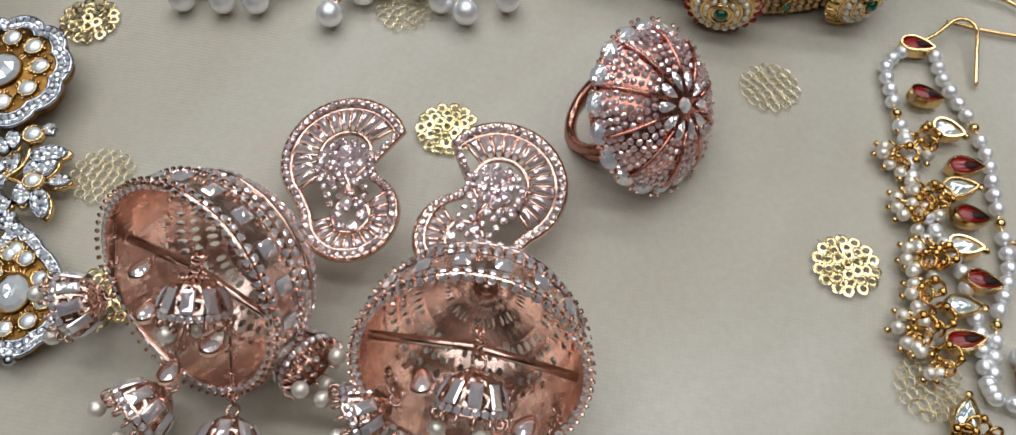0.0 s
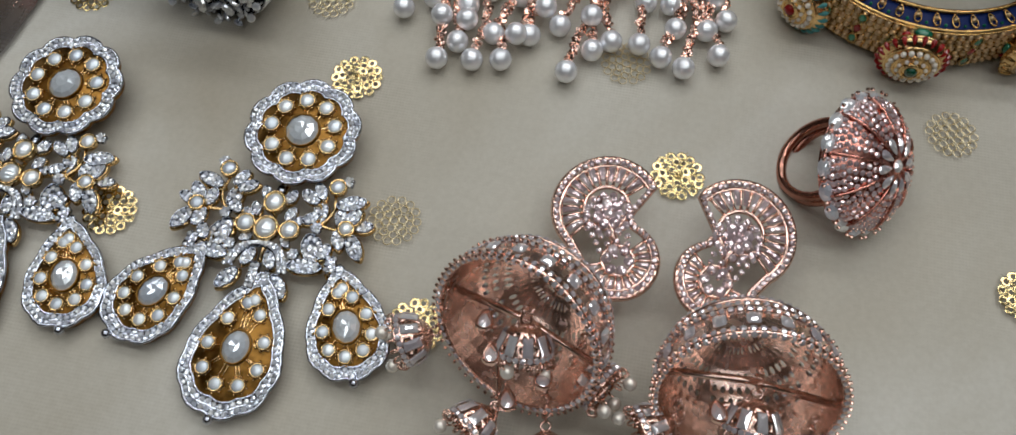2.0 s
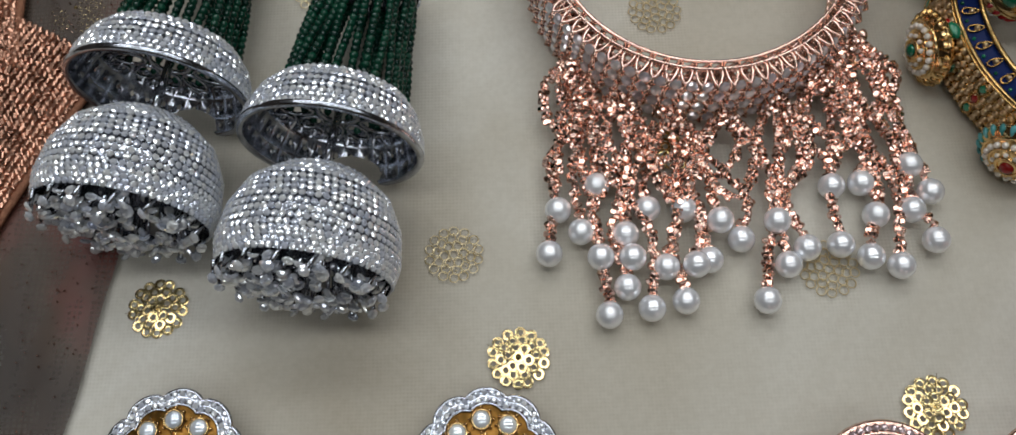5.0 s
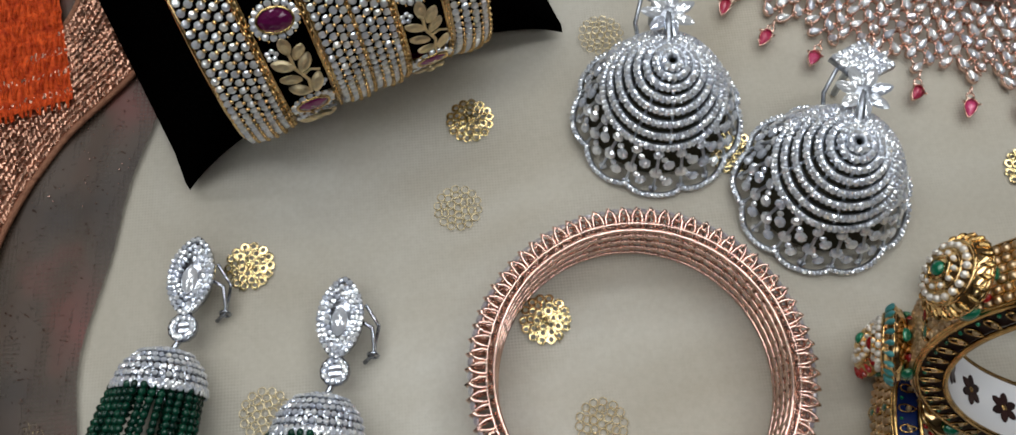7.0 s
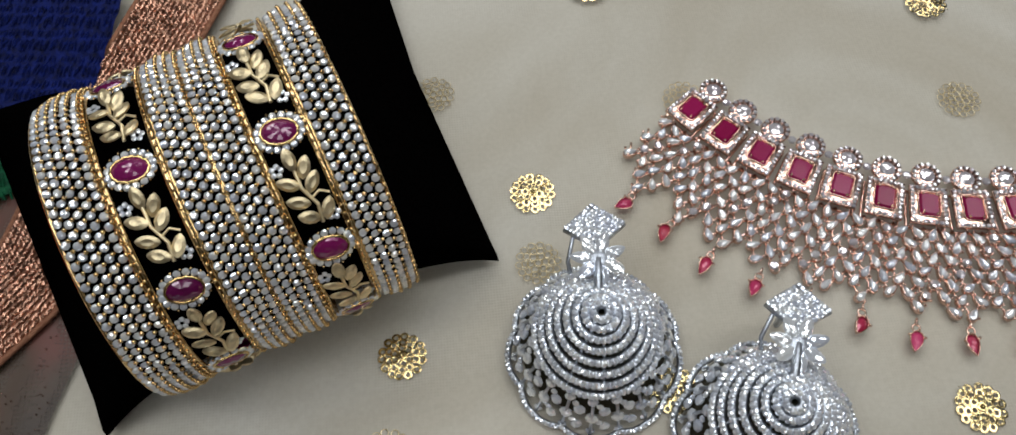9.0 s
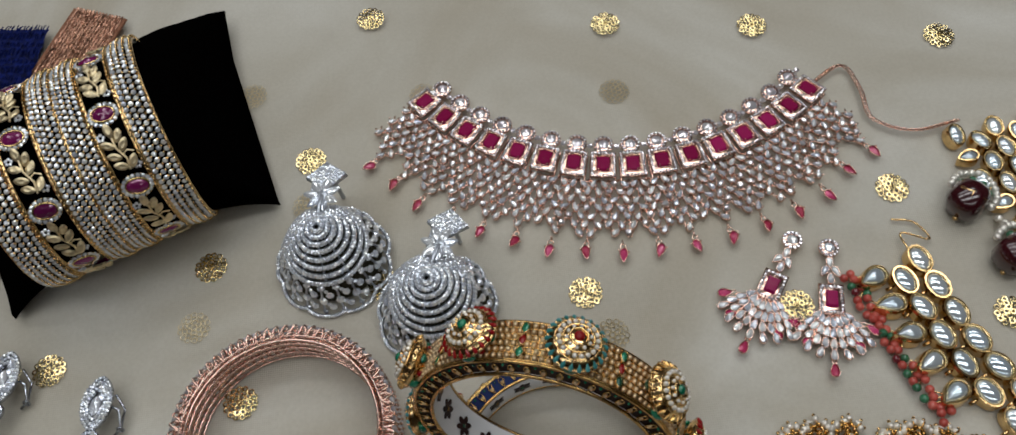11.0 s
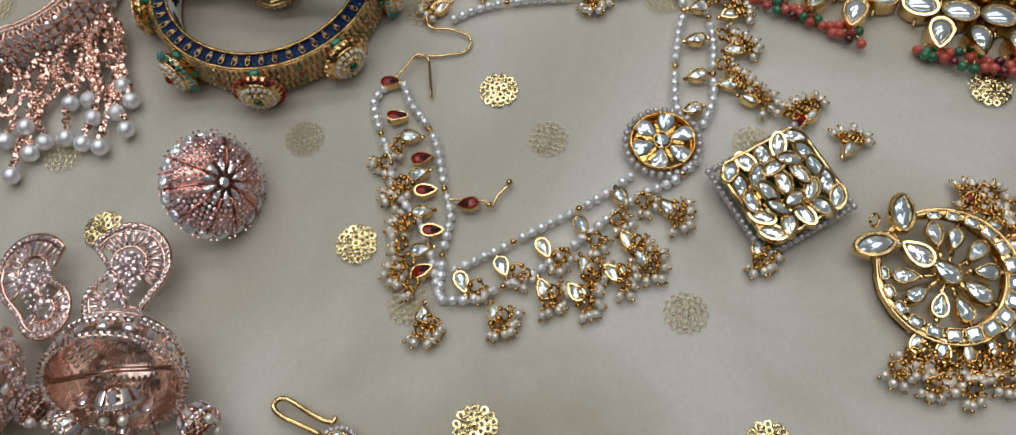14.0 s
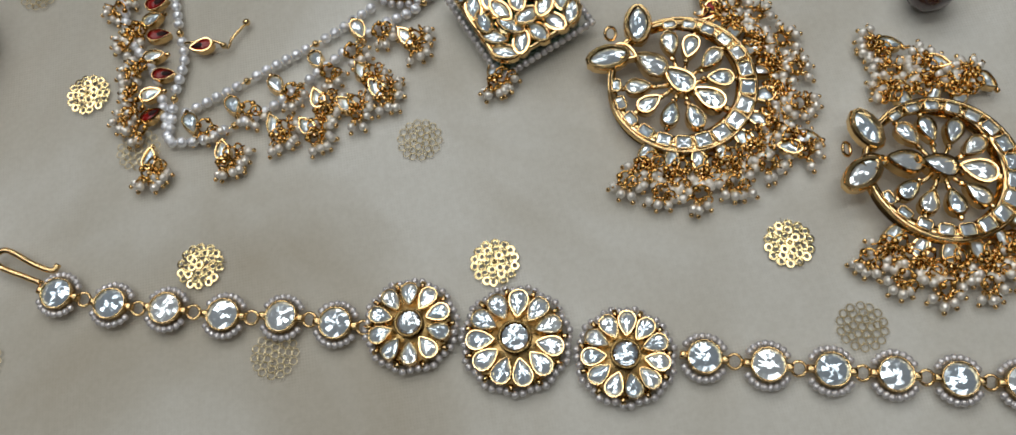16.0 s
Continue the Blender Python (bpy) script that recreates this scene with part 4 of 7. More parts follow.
# ---- two-tone chandelier earrings ----
def chandelier(at, rz):
    root = thing("chandelier_earring", "two-tone chandelier earring with clear domes and three drops", "earring", (at[0], at[1], 0), rz, "pair of chandelier earrings")
    sil, gol, pv = Soup(), Soup(), Soup()
    ROSECUT = Soup().add(cut(circle(1, 10), 0.75, 0.62)).mesh("large_dome_stone", POLKI)
    DOME = Soup().add(dome(circle(1, 16), 0.5, 4)).mesh("dome_stone", POLKI, True)

    def cluster(name, o, m, rows, big, small):
        """A pierced gold plate with a paved silver border, a large dome and a ring of small ones."""
        plate_, edge, fine, grains = Soup(), Soup(), Soup(), Soup()
        c = o.mean(0)
        plate_.add(plate(c + (o - c) * 0.86, 0.5, 0.3), m)
        plate_.add(plate(c + (o - c) * 1.0, 0.9, -0.9), m)
        inner = c + (o - c) * 0.80
        edge.add(tube(np.column_stack([o, np.full(len(o), 0.7)]), 0.42, 6, True), m)
        edge.add(tube(np.column_stack([inner, np.full(len(o), 0.8)]), 0.32, 6, True), m)
        band = layers([(o, 0.2), (o * 0.99, 0.8), (inner, 0.8), (inner, 0.2)], False, False)
        edge.add(band, m)
        for q, st in ((0.955, 1.25), (0.855, 1.25)):
            for p in even(c + (o - c) * q, st):
                fine.add(STONE6, m @ mt(p[0], p[1], 0.95, jig(180), jig(16), jig(16), 0.56))
        for x, y, r in small:
            piece("dome_stone", DOME, root, m @ mt(x, y, 1.1, s=r))
            edge_m = m @ mt(x, y, 0.6)
            plate_.add(rim(circle(r, 12), 0.35, 0.7), edge_m)
            for k in range(8):
                a = k * 0.785
                grains.add(GRAIN, m @ mt(x + (r + 0.55) * math.cos(a), y + (r + 0.55) * math.sin(a), 1.0, s=0.34))
            grains.add(rim(circle(r, 12), 0.3, 0.75), edge_m)
            for e in (-0.35, 0.35):
                grains.add(tube([(big[0] + e, big[1], 0.75), (x + e, y, 0.75)], 0.2, 4), m)
        piece("large_dome_stone", ROSECUT, root, m @ mt(big[0], big[1], 1.2, s=(big[2], big[3], (big[2] + big[3]) / 2 * 0.9)))
        plate_.add(rim(oval(big[2], big[3], 18), 0.4, 0.9), m @ mt(big[0], big[1], 0.6))
        part(name + "_plate", plate_, AMBER, root, "warm gold openwork plate", True)
        part(name + "_filigree", grains, GOLD, root, "bright gold filigree and grains", True)
        part(name + "_border", edge, RHODIUM, root, "silver border", True)
        tagged(part(name + "_pave", fine, CZ, root, "tiny clear stones on the border"), kind="stuff")

    ring9 = [(6.7 * math.cos(0.3 + k * 0.698), 6.9 * math.sin(0.3 + k * 0.698), 1.5) for k in range(9)]
    cluster("rosette", scallop(11.9, 10, 1.1), mt(0, 0, 5.2, 0, 4, 0), 2, (0, 0, 3.4, 3.5), ring9)

    def drop(x, y, rz, w, h, z=2.4):
        o = pear(w, h, 44)
        k = np.arange(44)
        o = o * (1 + 0.05 * np.abs(np.sin(k * math.pi / 4.0)))[:, None]
        sm = []
        for q in range(10):
            a = 2 * math.pi * (q + 0.5) / 10
            px, py = np.interp((q + 0.5) / 10 * 44, k, o[:, 0]) * 0.60, np.interp((q + 0.5) / 10 * 44, k, o[:, 1]) * 0.60
            sm.append((px, py - 0.4, 1.2))
        cluster("drop", o, mt(x, y, z, rz, 3, 0), 2, (0, -1.2, 2.6, 3.2), sm)
        sil.add(BEAD, mt(x + math.sin(radians(rz)) * (h + 1.2), y - math.cos(radians(rz)) * (h + 1.2), z + 0.4, s=1.0))

    drop(-18.5, -37.5, -32, 9.8, 11.5)
    drop(0.2, -45.0, -4, 11.6, 14.0)
    drop(19.0, -37.3, 22, 9.6, 11.0)
    # leaves, small domes and stems of the middle, alike on both sides of its axis
    AX = -1.2
    lf = [(2.5, -14.2, -23.0, 1.7, 0.9), (6.6, -13.6, -118.0, 2.1, 1.1), (9.1, -15.8, -168.0, 2.4, 1.3), (7.9, -18.2, -229.0, 1.8, 1.0), (3.6, -17.9, -24.0, 1.5, 0.8), (5.3, -18.8, -65.0, 1.3, 0.7), (8.4, -12.1, 33.0, 2.0, 1.0), (14.8, -13.2, -70.0, 3.0, 1.3), (13.6, -16.9, 13.0, 2.0, 1.1), (16.1, -16.7, -35.0, 2.3, 1.2), (18.4, -17.7, -70.0, 1.9, 1.0), (17.8, -22.5, -148.0, 2.7, 1.3), (14.4, -21.8, 23.0, 2.0, 1.1), (9.6, -24.1, 26.0, 3.5, 2.0), (9.4, -28.4, -81.0, 3.3, 1.3), (2.2, -28.2, 25.0, 1.9, 1.0), (5.2, -33.0, -145.0, 2.6, 1.3), (12.4, -24.8, -25.0, 1.8, 1.0), (6.9, -27.9, -65.0, 1.7, 0.9), (4.0, -24.1, -127.0, 1.2, 0.7)]
    for sx in (1, -1):
        def pt(p, z):
            return (AX + sx * p[0], p[1], z)
        for i, (x, y, r, hl, hw) in enumerate(lf):
            o = marquise(hw * 1.2, hl * 1.15, 14)
            m = mt(AX + sx * x, y, 3.4 + 0.7 * math.sin(i * 2.3), sx * r, jig(10), jig(10))
            leaf = part("leaf", Soup().add(rim(o * 0.88, 0.22, 0.55, -0.1), m).add(plate(o * 0.92, 0.5, -0.3), m), RHODIUM, root, "silver leaf set with tiny stones", True)
            part("leaf_backing", Soup().add(plate(o * 1.08, 0.9, -1.3), m), GOLD, leaf, "warm gold leaf edge", True)
            fine = Soup()
            for q in (0.66, 0.2):
                for p in even(o * q, 1.02):
                    fine.add(STONE6, m @ mt(p[0], p[1], 0.32, jig(180), jig(12), jig(12), 0.55))
            tagged(part("leaf_pave", fine, CZ, leaf), kind="stuff")
        for x, y, r in [(11.5, -10.7, 1.45), (15.5, -19.3, 1.35), (4.5, -21.7, 1.7)]:
            piece("dome_stone", DOME, root, mt(AX + sx * x, y, 4.6, s=(r, r, r * 1.2)))
            gol.add(rim(circle(r, 14), 0.45, 1.2), mt(AX + sx * x, y, 3.7)).add(plate(circle(r * 1.1, 14), 0.8), mt(AX + sx * x, y, 3.3))
        for x, y in [(13.2, -8.9), (9.5, -20.0), (6.5, -26.3)]:
            for k in range(6):
                a = k * 1.047
                pv.add(STONE6, mt(AX + sx * x + 0.75 * math.cos(a) * (k > 0), y + 0.75 * math.sin(a) * (k > 0), 4.3, jig(90), jig(20), jig(20), 0.5))
            sil.add(plate(scallop(1.3, 5, 0.4, 4), 0.7, 3.2), mt(AX + sx * x, y))
        gol.add(tube(spline([pt(p, 3.3) for p in [(8.9, -20.1), (11.3, -17.0), (11.7, -14.7), (11.2, -12.1)]], 0.7)[0], 0.38, 6))
        gol.add(tube(spline([pt(p, 3.3) for p in [(9.2, -19.0), (12.0, -19.4), (14.3, -19.4)]], 0.7)[0], 0.38, 6))
        line, d = spline([pt(p, 3.6) for p in [(-0.3, -24.9), (2.8, -25.7), (4.5, -27.7), (5.5, -30.4)]], 0.9)
        sil.add(tube(line, 0.95, 6))
        for p in line:
            for e in (-0.55, 0.55):
                pv.add(STONE6, mt(p[0] + e, p[1] + 0.2 * e, 4.45, jig(180), jig(15), jig(15), 0.52))
        lx, ly = (14.3, -27.0)
        sil.add(plate(rect(1.2, 1.8, 0.3), 1.2, 3.0), mt(AX + sx * lx, ly, 0, sx * 15))
        for p in even(rect(0.6, 1.2), 1.1):
            pv.add(STONE6, mt(AX + sx * lx + p[0], ly + p[1], 4.3, jig(180), jig(10), jig(10), 0.5))
        gol.add(ring3(1.1, 0.4, 10, 5), mt(AX + sx * (lx + 0.6), ly - 2.0, 2.8, 0, 60))
    for x, y, r in [(0.0, -16.4, 1.75), (0.0, -22.2, 2.0)]:
        piece("dome_stone", DOME, root, mt(AX + x, y, 5.0, s=(r, r * 1.08, r * 1.2)))
        gol.add(rim(oval(r, r * 1.08, 16), 0.6, 1.5), mt(AX + x, y, 3.9)).add(plate(circle(r * 1.15, 14), 0.8), mt(AX + x, y, 3.4))
    bx, by = (0.0, -31.9)
    sil.add(plate(rect(1.0, 2.9, 0.3), 1.2, 3.2), mt(AX + bx, by))
    for k in range(10):
        pv.add(STONE6, mt(AX + bx + (0.45 if k % 2 else -0.45), by - 2.3 + 1.05 * (k // 2), 4.5, jig(180), jig(12), jig(12), 0.5))
    tx, ty = (0.0, -13.2)
    sil.add(plate(marquise(0.9, 1.7, 12), 0.9, 3.2), mt(AX + tx, ty))
    gol.add(tube([(tx, -9, 3), (AX, -20, 2.6), (AX + bx, by, 2.6)], 0.5, 6))
    gol.add(tube([(0, 4, 4), (0, 9.8, 3.4), (0, 9.6, 0.6)], 0.7, 6))
    part("spray_backing", gol, GOLD, root, "warm gold stems and backing", True)
    part("spray_frame", sil, RHODIUM, root, "silver links and arch", True)
    tagged(part("spray_pave", pv, CZ, root, "tiny clear stones on the arch"), kind="stuff")
    return root


first = chandelier((-10.7, -5.0), 0)
tagged(copy_thing(first, pose(-0.0634, -0.0035, 0, 0, 0, -6)), "two-tone chandelier earring resting at the net's edge")


# ---- silver earrings with green bead tassels ----
def tassel_earring():
    root = thing("tassel_earring", "silver jhumka earring with dark green bead tassel and bell", "earring", (-62.2, 110.0, 0), -8, "pair of green tassel earrings")
    sil, st = Soup(), Soup()
    # local: the axis runs down -y
    o = marquise(5.2, 9.6, 20)
    sil.add(plate(o, 1.6, 7.0), mt(1.5, 14.5))
    for q in (0.92, 0.74, 0.56):
        for p in even(o * q, 1.25):
            st.add(STONE6, mt(1.5 + p[0], 14.5 + p[1], 8.8, jig(180), jig(9), jig(9), 0.66))
    sil.add(plate(circle(3.4, 12), 1.4, 6.5), mt(1.5, 2.6))
    for k in range(12):
        a = k * 0.5236
        st.add(STONE8, mt(1.5 + 2.3 * math.cos(a), 2.6 + 2.3 * math.sin(a), 8.1, jig(90), jig(9), jig(9), 0.75))
    sil.add(tube([(4, 15, 7), (8.5, 13, 6), (9, 8, 2.5), (6.5, 6, 0.7)], 0.55, 6)).add(tube([(6.6, 18, 7), (9.6, 14, 4), (8.4, 7.5, 1.2)], 0.45, 6)).add(ring3(1.2, 0.35, 12, 5), mt(8.6, 7.6, 2, 0, 70))
    sil.add(tube([(1.5, 1, 6.5), (0.6, -3, 8.5)], 0.8, 6))
    piece("marquise_stone", Soup().add(cut(marquise(1.9, 3.4), 1.2, 0.6)).mesh("marquise_stone", CZ), root, mt(1.5, 13.5, 8.8))

    def along(s_, z):
        return mt(-0.02 * s_, -s_, z) @ axes((0, 0, 0), (0, -1, 0), (1, 0, 0))

    def bell(s0, z0, prof, nu, nv, holes=0.5):
        m = along(s0, z0)
        sil.add(pierced(turned(prof), nu, nv, holes, 0.6), m)
        tot = len(prof)
        fn = turned(prof)
        L = sum(math.hypot(prof[i + 1][0] - prof[i][0], prof[i + 1][1] - prof[i][1]) for i in range(tot - 1))
        rows = int(L / 1.3)
        for j in range(rows):
            v = (j + 0.5) / rows
            r = np.linalg.norm(fn(0, v)[0][:2])
            n = max(6, int(2 * math.pi * r / 1.35))
            for k in range(n):
                u = (k + 0.5 * (j % 2)) / n
                p, nn = fn(u, v)
                st.add(STONE6, m @ axes(np.array(p) + np.array(nn) * 0.35, np.array(nn) + rng.uniform(-0.18, 0.18, 3), (-math.sin(6.283 * u), math.cos(6.283 * u), 0.02), 0.7))

    bell(3.0, 9.5, [(1.5, 0), (5.6, 1.2), (8.4, 4.2), (9.6, 8.2), (9.8, 9.5)], 22, 4, 0.3)
    bell(41.5, 15.0, [(12.8, 0), (15.2, 3), (16.8, 7), (17.2, 10)], 30, 3, 0.3)
    sil.add(ring3(17.2, 0.8, 48, 6), along(51.7, 15.0))
    bell(57.0, 15.0, [(2.5, 0), (8, 1.5), (13, 5.5), (15.6, 11), (16.4, 17), (15.6, 21)], 26, 6, 0.35)
    # openwork disc inside the upper bell, with petals
    for k in range(10):
        a = k * 0.628
        sil.add(rim(oval(3.0, 1.7, 10), 0.6, 0.6), along(44, 15.0) @ mt(8.2 * math.cos(a), 8.2 * math.sin(a), 0, math.degrees(a)))
        sil.add(rim(oval(2.0, 1.3, 10), 0.5, 0.6), along(44, 15.0) @ mt(12.8 * math.cos(a + 0.31), 12.8 * math.sin(a + 0.31), 0, math.degrees(a)))
    sil.add(rim(circle(3.6, 16), 0.9, 0.7), along(44, 15.0)).add(tube([along(44, 15)[:3, 3], along(58, 15)[:3, 3]], 0.9, 6))
    m = along(78, 15.0)
    for k in range(16):
        a = k * 0.3927
        sil.add(tube([m[:3, :3] @ np.array((15.6 * math.cos(a), 15.6 * math.sin(a), 0)) + m[:3, 3], m[:3, :3] @ np.array((15.2 * math.cos(a + 0.1), 15.2 * math.sin(a + 0.1), 3.0 + jig(0.8))) + m[:3, 3]], 0.5, 5))
        st.add(STONE8, m @ mt(15.3 * math.cos(a + 0.1), 15.3 * math.sin(a + 0.1), 3.2, 0, jig(60), jig(60), 1.05))
    for k in range(190):
        a, q = rng.uniform(0, 6.28), 15.0 * math.sqrt(rng.uniform(0, 1))
        st.add(STONE8, m @ mt(q * math.cos(a), q * math.sin(a), 1.0 + 3.4 * (1 - (q / 15.0) ** 2) + rng.uniform(-1.2, 1.2), jig(90), jig(50), jig(50), float(rng.uniform(0.9, 1.25))))
        if k % 3 == 0:
            sil.add(tube([(m @ np.array((q * math.cos(a) * 0.8, q * math.sin(a) * 0.8, -4, 1)))[:3], (m @ np.array((q * math.cos(a), q * math.sin(a), 2.0, 1)))[:3]], 0.4, 5))
    for k in range(30):
        st.add(STONE8, m @ mt(rng.uniform(-9, 9), rng.uniform(-11, 6), rng.uniform(-9, -3), jig(90), jig(50), jig(50), 1.0))
    part("silver_body", sil, RHODIUM, root, "rhodium-plated silver frame", True, True)
    tagged(part("pave", st, CZ, root, "thickly set clear stones"), kind="stuff")
    # strings of cut green beads
    n = 30
    core = Soup()
    core.add(layers([(circle(8.4, 20), 0), (circle(11.2, 20), 29)], True, True), along(12.5, 0) @ np.eye(4) @ mt(0, -11.5, 0))
    part("bead_core", core, GREENBEAD, root, smooth=True)
    bead = ball(1, 7, 5)
    for k in range(n):
        a = 2 * math.pi * k / n
        s_ = Soup()
        w = jig(0.06)
        for q in range(20):
            v = q / 19
            r = 9.0 + 3.2 * v + 0.5 * math.sin(v * 5 + k)
            aa = a + w * math.sin(v * 4)
            p = along(12.3 + 29.5 * v, 10.2 + 4.6 * v) @ np.array((r * math.cos(aa), r * math.sin(aa), 0, 1))
            s_.add(bead, mt(*p[:3], jig(90), jig(90), jig(90), (0.95, 0.95, 0.8)))
        tagged(part("bead_string", s_, GREENBEAD, root, smooth=True), kind="stuff")
    root.scale = (0.94, 0.94, 0.94)
    return root


first = tassel_earring()
tagged(copy_thing(first, pose(-0.0302, 0.0980, 0, 0, 0, -7.5)), "silver jhumka earring with green bead tassel, tilted stud")


# ---- rose gold bangle stack with pearl tassels ----
def wire_bangle(z0):
    root = thing("stone_bangle", "rose gold bangle edged with clear stones in a stack", "bangle", (33.6, 93.6, z0), 11 * z0, "stack of rose gold bangles")
    me, st = Soup(), Soup()
    ri, ro, h, n = 29.2, 34.1, 3.3, 72
    for r, z, w in ((ri, 0.4, 0.42), (ri + 0.1, h, 0.42), (ri + 1.6, h + 0.1, 0.3), (ro - 0.4, 0.5, 0.4)):
        me.add(ring3(r, w, 96, 6), mt(0, 0, z))
    for k in range(n):
        a = 2 * math.pi * k / n
        b = math.pi / n * 0.72
        def at(r, t, z):
            return (r * math.cos(a + t), r * math.sin(a + t), z)
        me.add(tube([at(ri + 0.3, -b * 1.1, h), at(ri + 3.0, -b, h + 0.1), at(ro - 0.5, -b * 0.55, h - 0.1), at(ro + 0.2, 0, h - 0.25), at(ro - 0.5, b * 0.55, h - 0.1), at(ri + 3.0, b, h + 0.1), at(ri + 0.3, b * 1.1, h)], 0.36, 5))
        me.add(tube([at(ro + 0.2, 0, h - 0.3), at(ro + 0.9, 0, h * 0.5), at(ro, 0, 0.3)], 0.3, 5))
        me.add(tube([at(ri, 0, 0.4), at(ri, 2 * b, h)], 0.26, 4))
        st.add(STONE8, axes((ro * math.cos(a + b * 1.4) + 0.2, ro * math.sin(a + b * 1.4), h * 0.55), (math.cos(a), math.sin(a), 0.35), (0, 0, 1), 1.15))
    part("wirework", me, ROSE, root, "looped rose gold wire", True)
    tagged(part("edge_pave", st, CZWARM, root, "clear stones round the rim"), kind="stuff")


for k in range(4):
    wire_bangle(0.2 + 3.7 * k)


def pearl_tassel():
    root = thing("pearl_tassel", "rose gold chain tassels ending in white pearls on the bangle", "tassel", (34, 60, 0))
    o = np.array((34, 60, 0))
    knots = [(33.6 + 35 * math.cos(radians(a)), 93.6 + 35 * math.sin(radians(a))) for a in (-141, -121, -103, -86, -68, -52, -33)]
    ends = [(1.3, 32.1), (3.3, 40.7), (10.8, 45.4), (15.6, 35.4), (20, 40.3), (11.6, 20.1), (19.3, 21.1), (25.5, 22.3), (26.8, 40), (36.8, 33.7), (40.1, 21.9), (44.8, 28.5),
            (54.9, 43.7), (60.5, 44.1), (70.2, 47.5), (73.1, 41.9), (65.1, 27.6), (72.3, 32.3), (54.8, 32), (59.9, 29.5), (7.4, 36.2), (15.2, 25.2), (22.6, 28.8), (30.6, 29.9), (48.6, 31.6), (62.2, 37.6), (69, 38.4), (10.6, 30.6), (16.4, 30.4), (27.8, 28.6), (43.4, 36.5), (33, 37)]
    link = layers([(rect(0.55, 0.75, 0.2), 0), (rect(0.75, 0.95, 0.3), 0.45), (rect(0.5, 0.7, 0.2), 0.9)])
    for i, (x, y) in enumerate(ends):
        kx, ky = knots[min(range(7), key=lambda q: abs(knots[q][0] - x - 3 * math.sin(i * 2.1)) + 0.12 * abs(knots[q][1] - y))]
        bow = 4.5 * math.sin(i * 1.9)
        line, d = spline([(kx, ky, 4.5), ((kx * 2 + x) / 3 + bow, (ky * 2 + y) / 3, 4.6 + 1.2 * math.sin(i)), ((kx + 2 * x) / 3 - bow * 0.5, (ky + 2 * y) / 3, 3.2), (x, y + 2, 2.8)], 0.95)
        s = Soup()
        for p, dd in zip(line, d):
            for e in range(3):
                a = rng.uniform(0, 6.28)
                s.add(link, axes(p - o + 0.55 * np.array((math.cos(a), math.sin(a) * 0.4, 0.6 * math.sin(a))), (rng.uniform(-1, 1), rng.uniform(-1, 1), 1), dd + rng.uniform(-0.3, 0.3, 3), 0.72))
        part("chain", s, ROSE, root)
        piece("pearl", PEARL_ME, root, mt(x - o[0], y - o[1], 2.7 + (1.6 if i > 26 else 0), s=2.55))
    loops = Soup()
    for j, (kx, ky) in enumerate(knots):
        for e in (-1, 1):
            line, d = spline([(kx, ky + 1, 5), (kx + e * 4.6, ky - 6, 4.2), (kx + e * 4.0, ky - 13, 3.4), (kx + e * 0.6, ky - 17, 3)], 0.9)
            for p, dd in zip(line, d):
                for q in range(3):
                    a = rng.uniform(0, 6.28)
                    loops.add(link, axes(p - o + 0.6 * np.array((math.cos(a), math.sin(a) * 0.4, 0.5)), (rng.uniform(-1, 1), rng.uniform(-1, 1), 1), dd + rng.uniform(-0.3, 0.3, 3), 0.72))
        for q in range(9):
            loops.add(STONE8, mt(kx - o[0] + rng.uniform(-2.4, 2.4), ky - o[1] - 2 + rng.uniform(-2, 2), 6 + rng.uniform(-1, 1), jig(90), jig(30), jig(30), 0.9))
    tagged(part("loop_chain", loops, ROSE, root, "looped sparkling chain strands"), kind="stuff")


pearl_tassel()


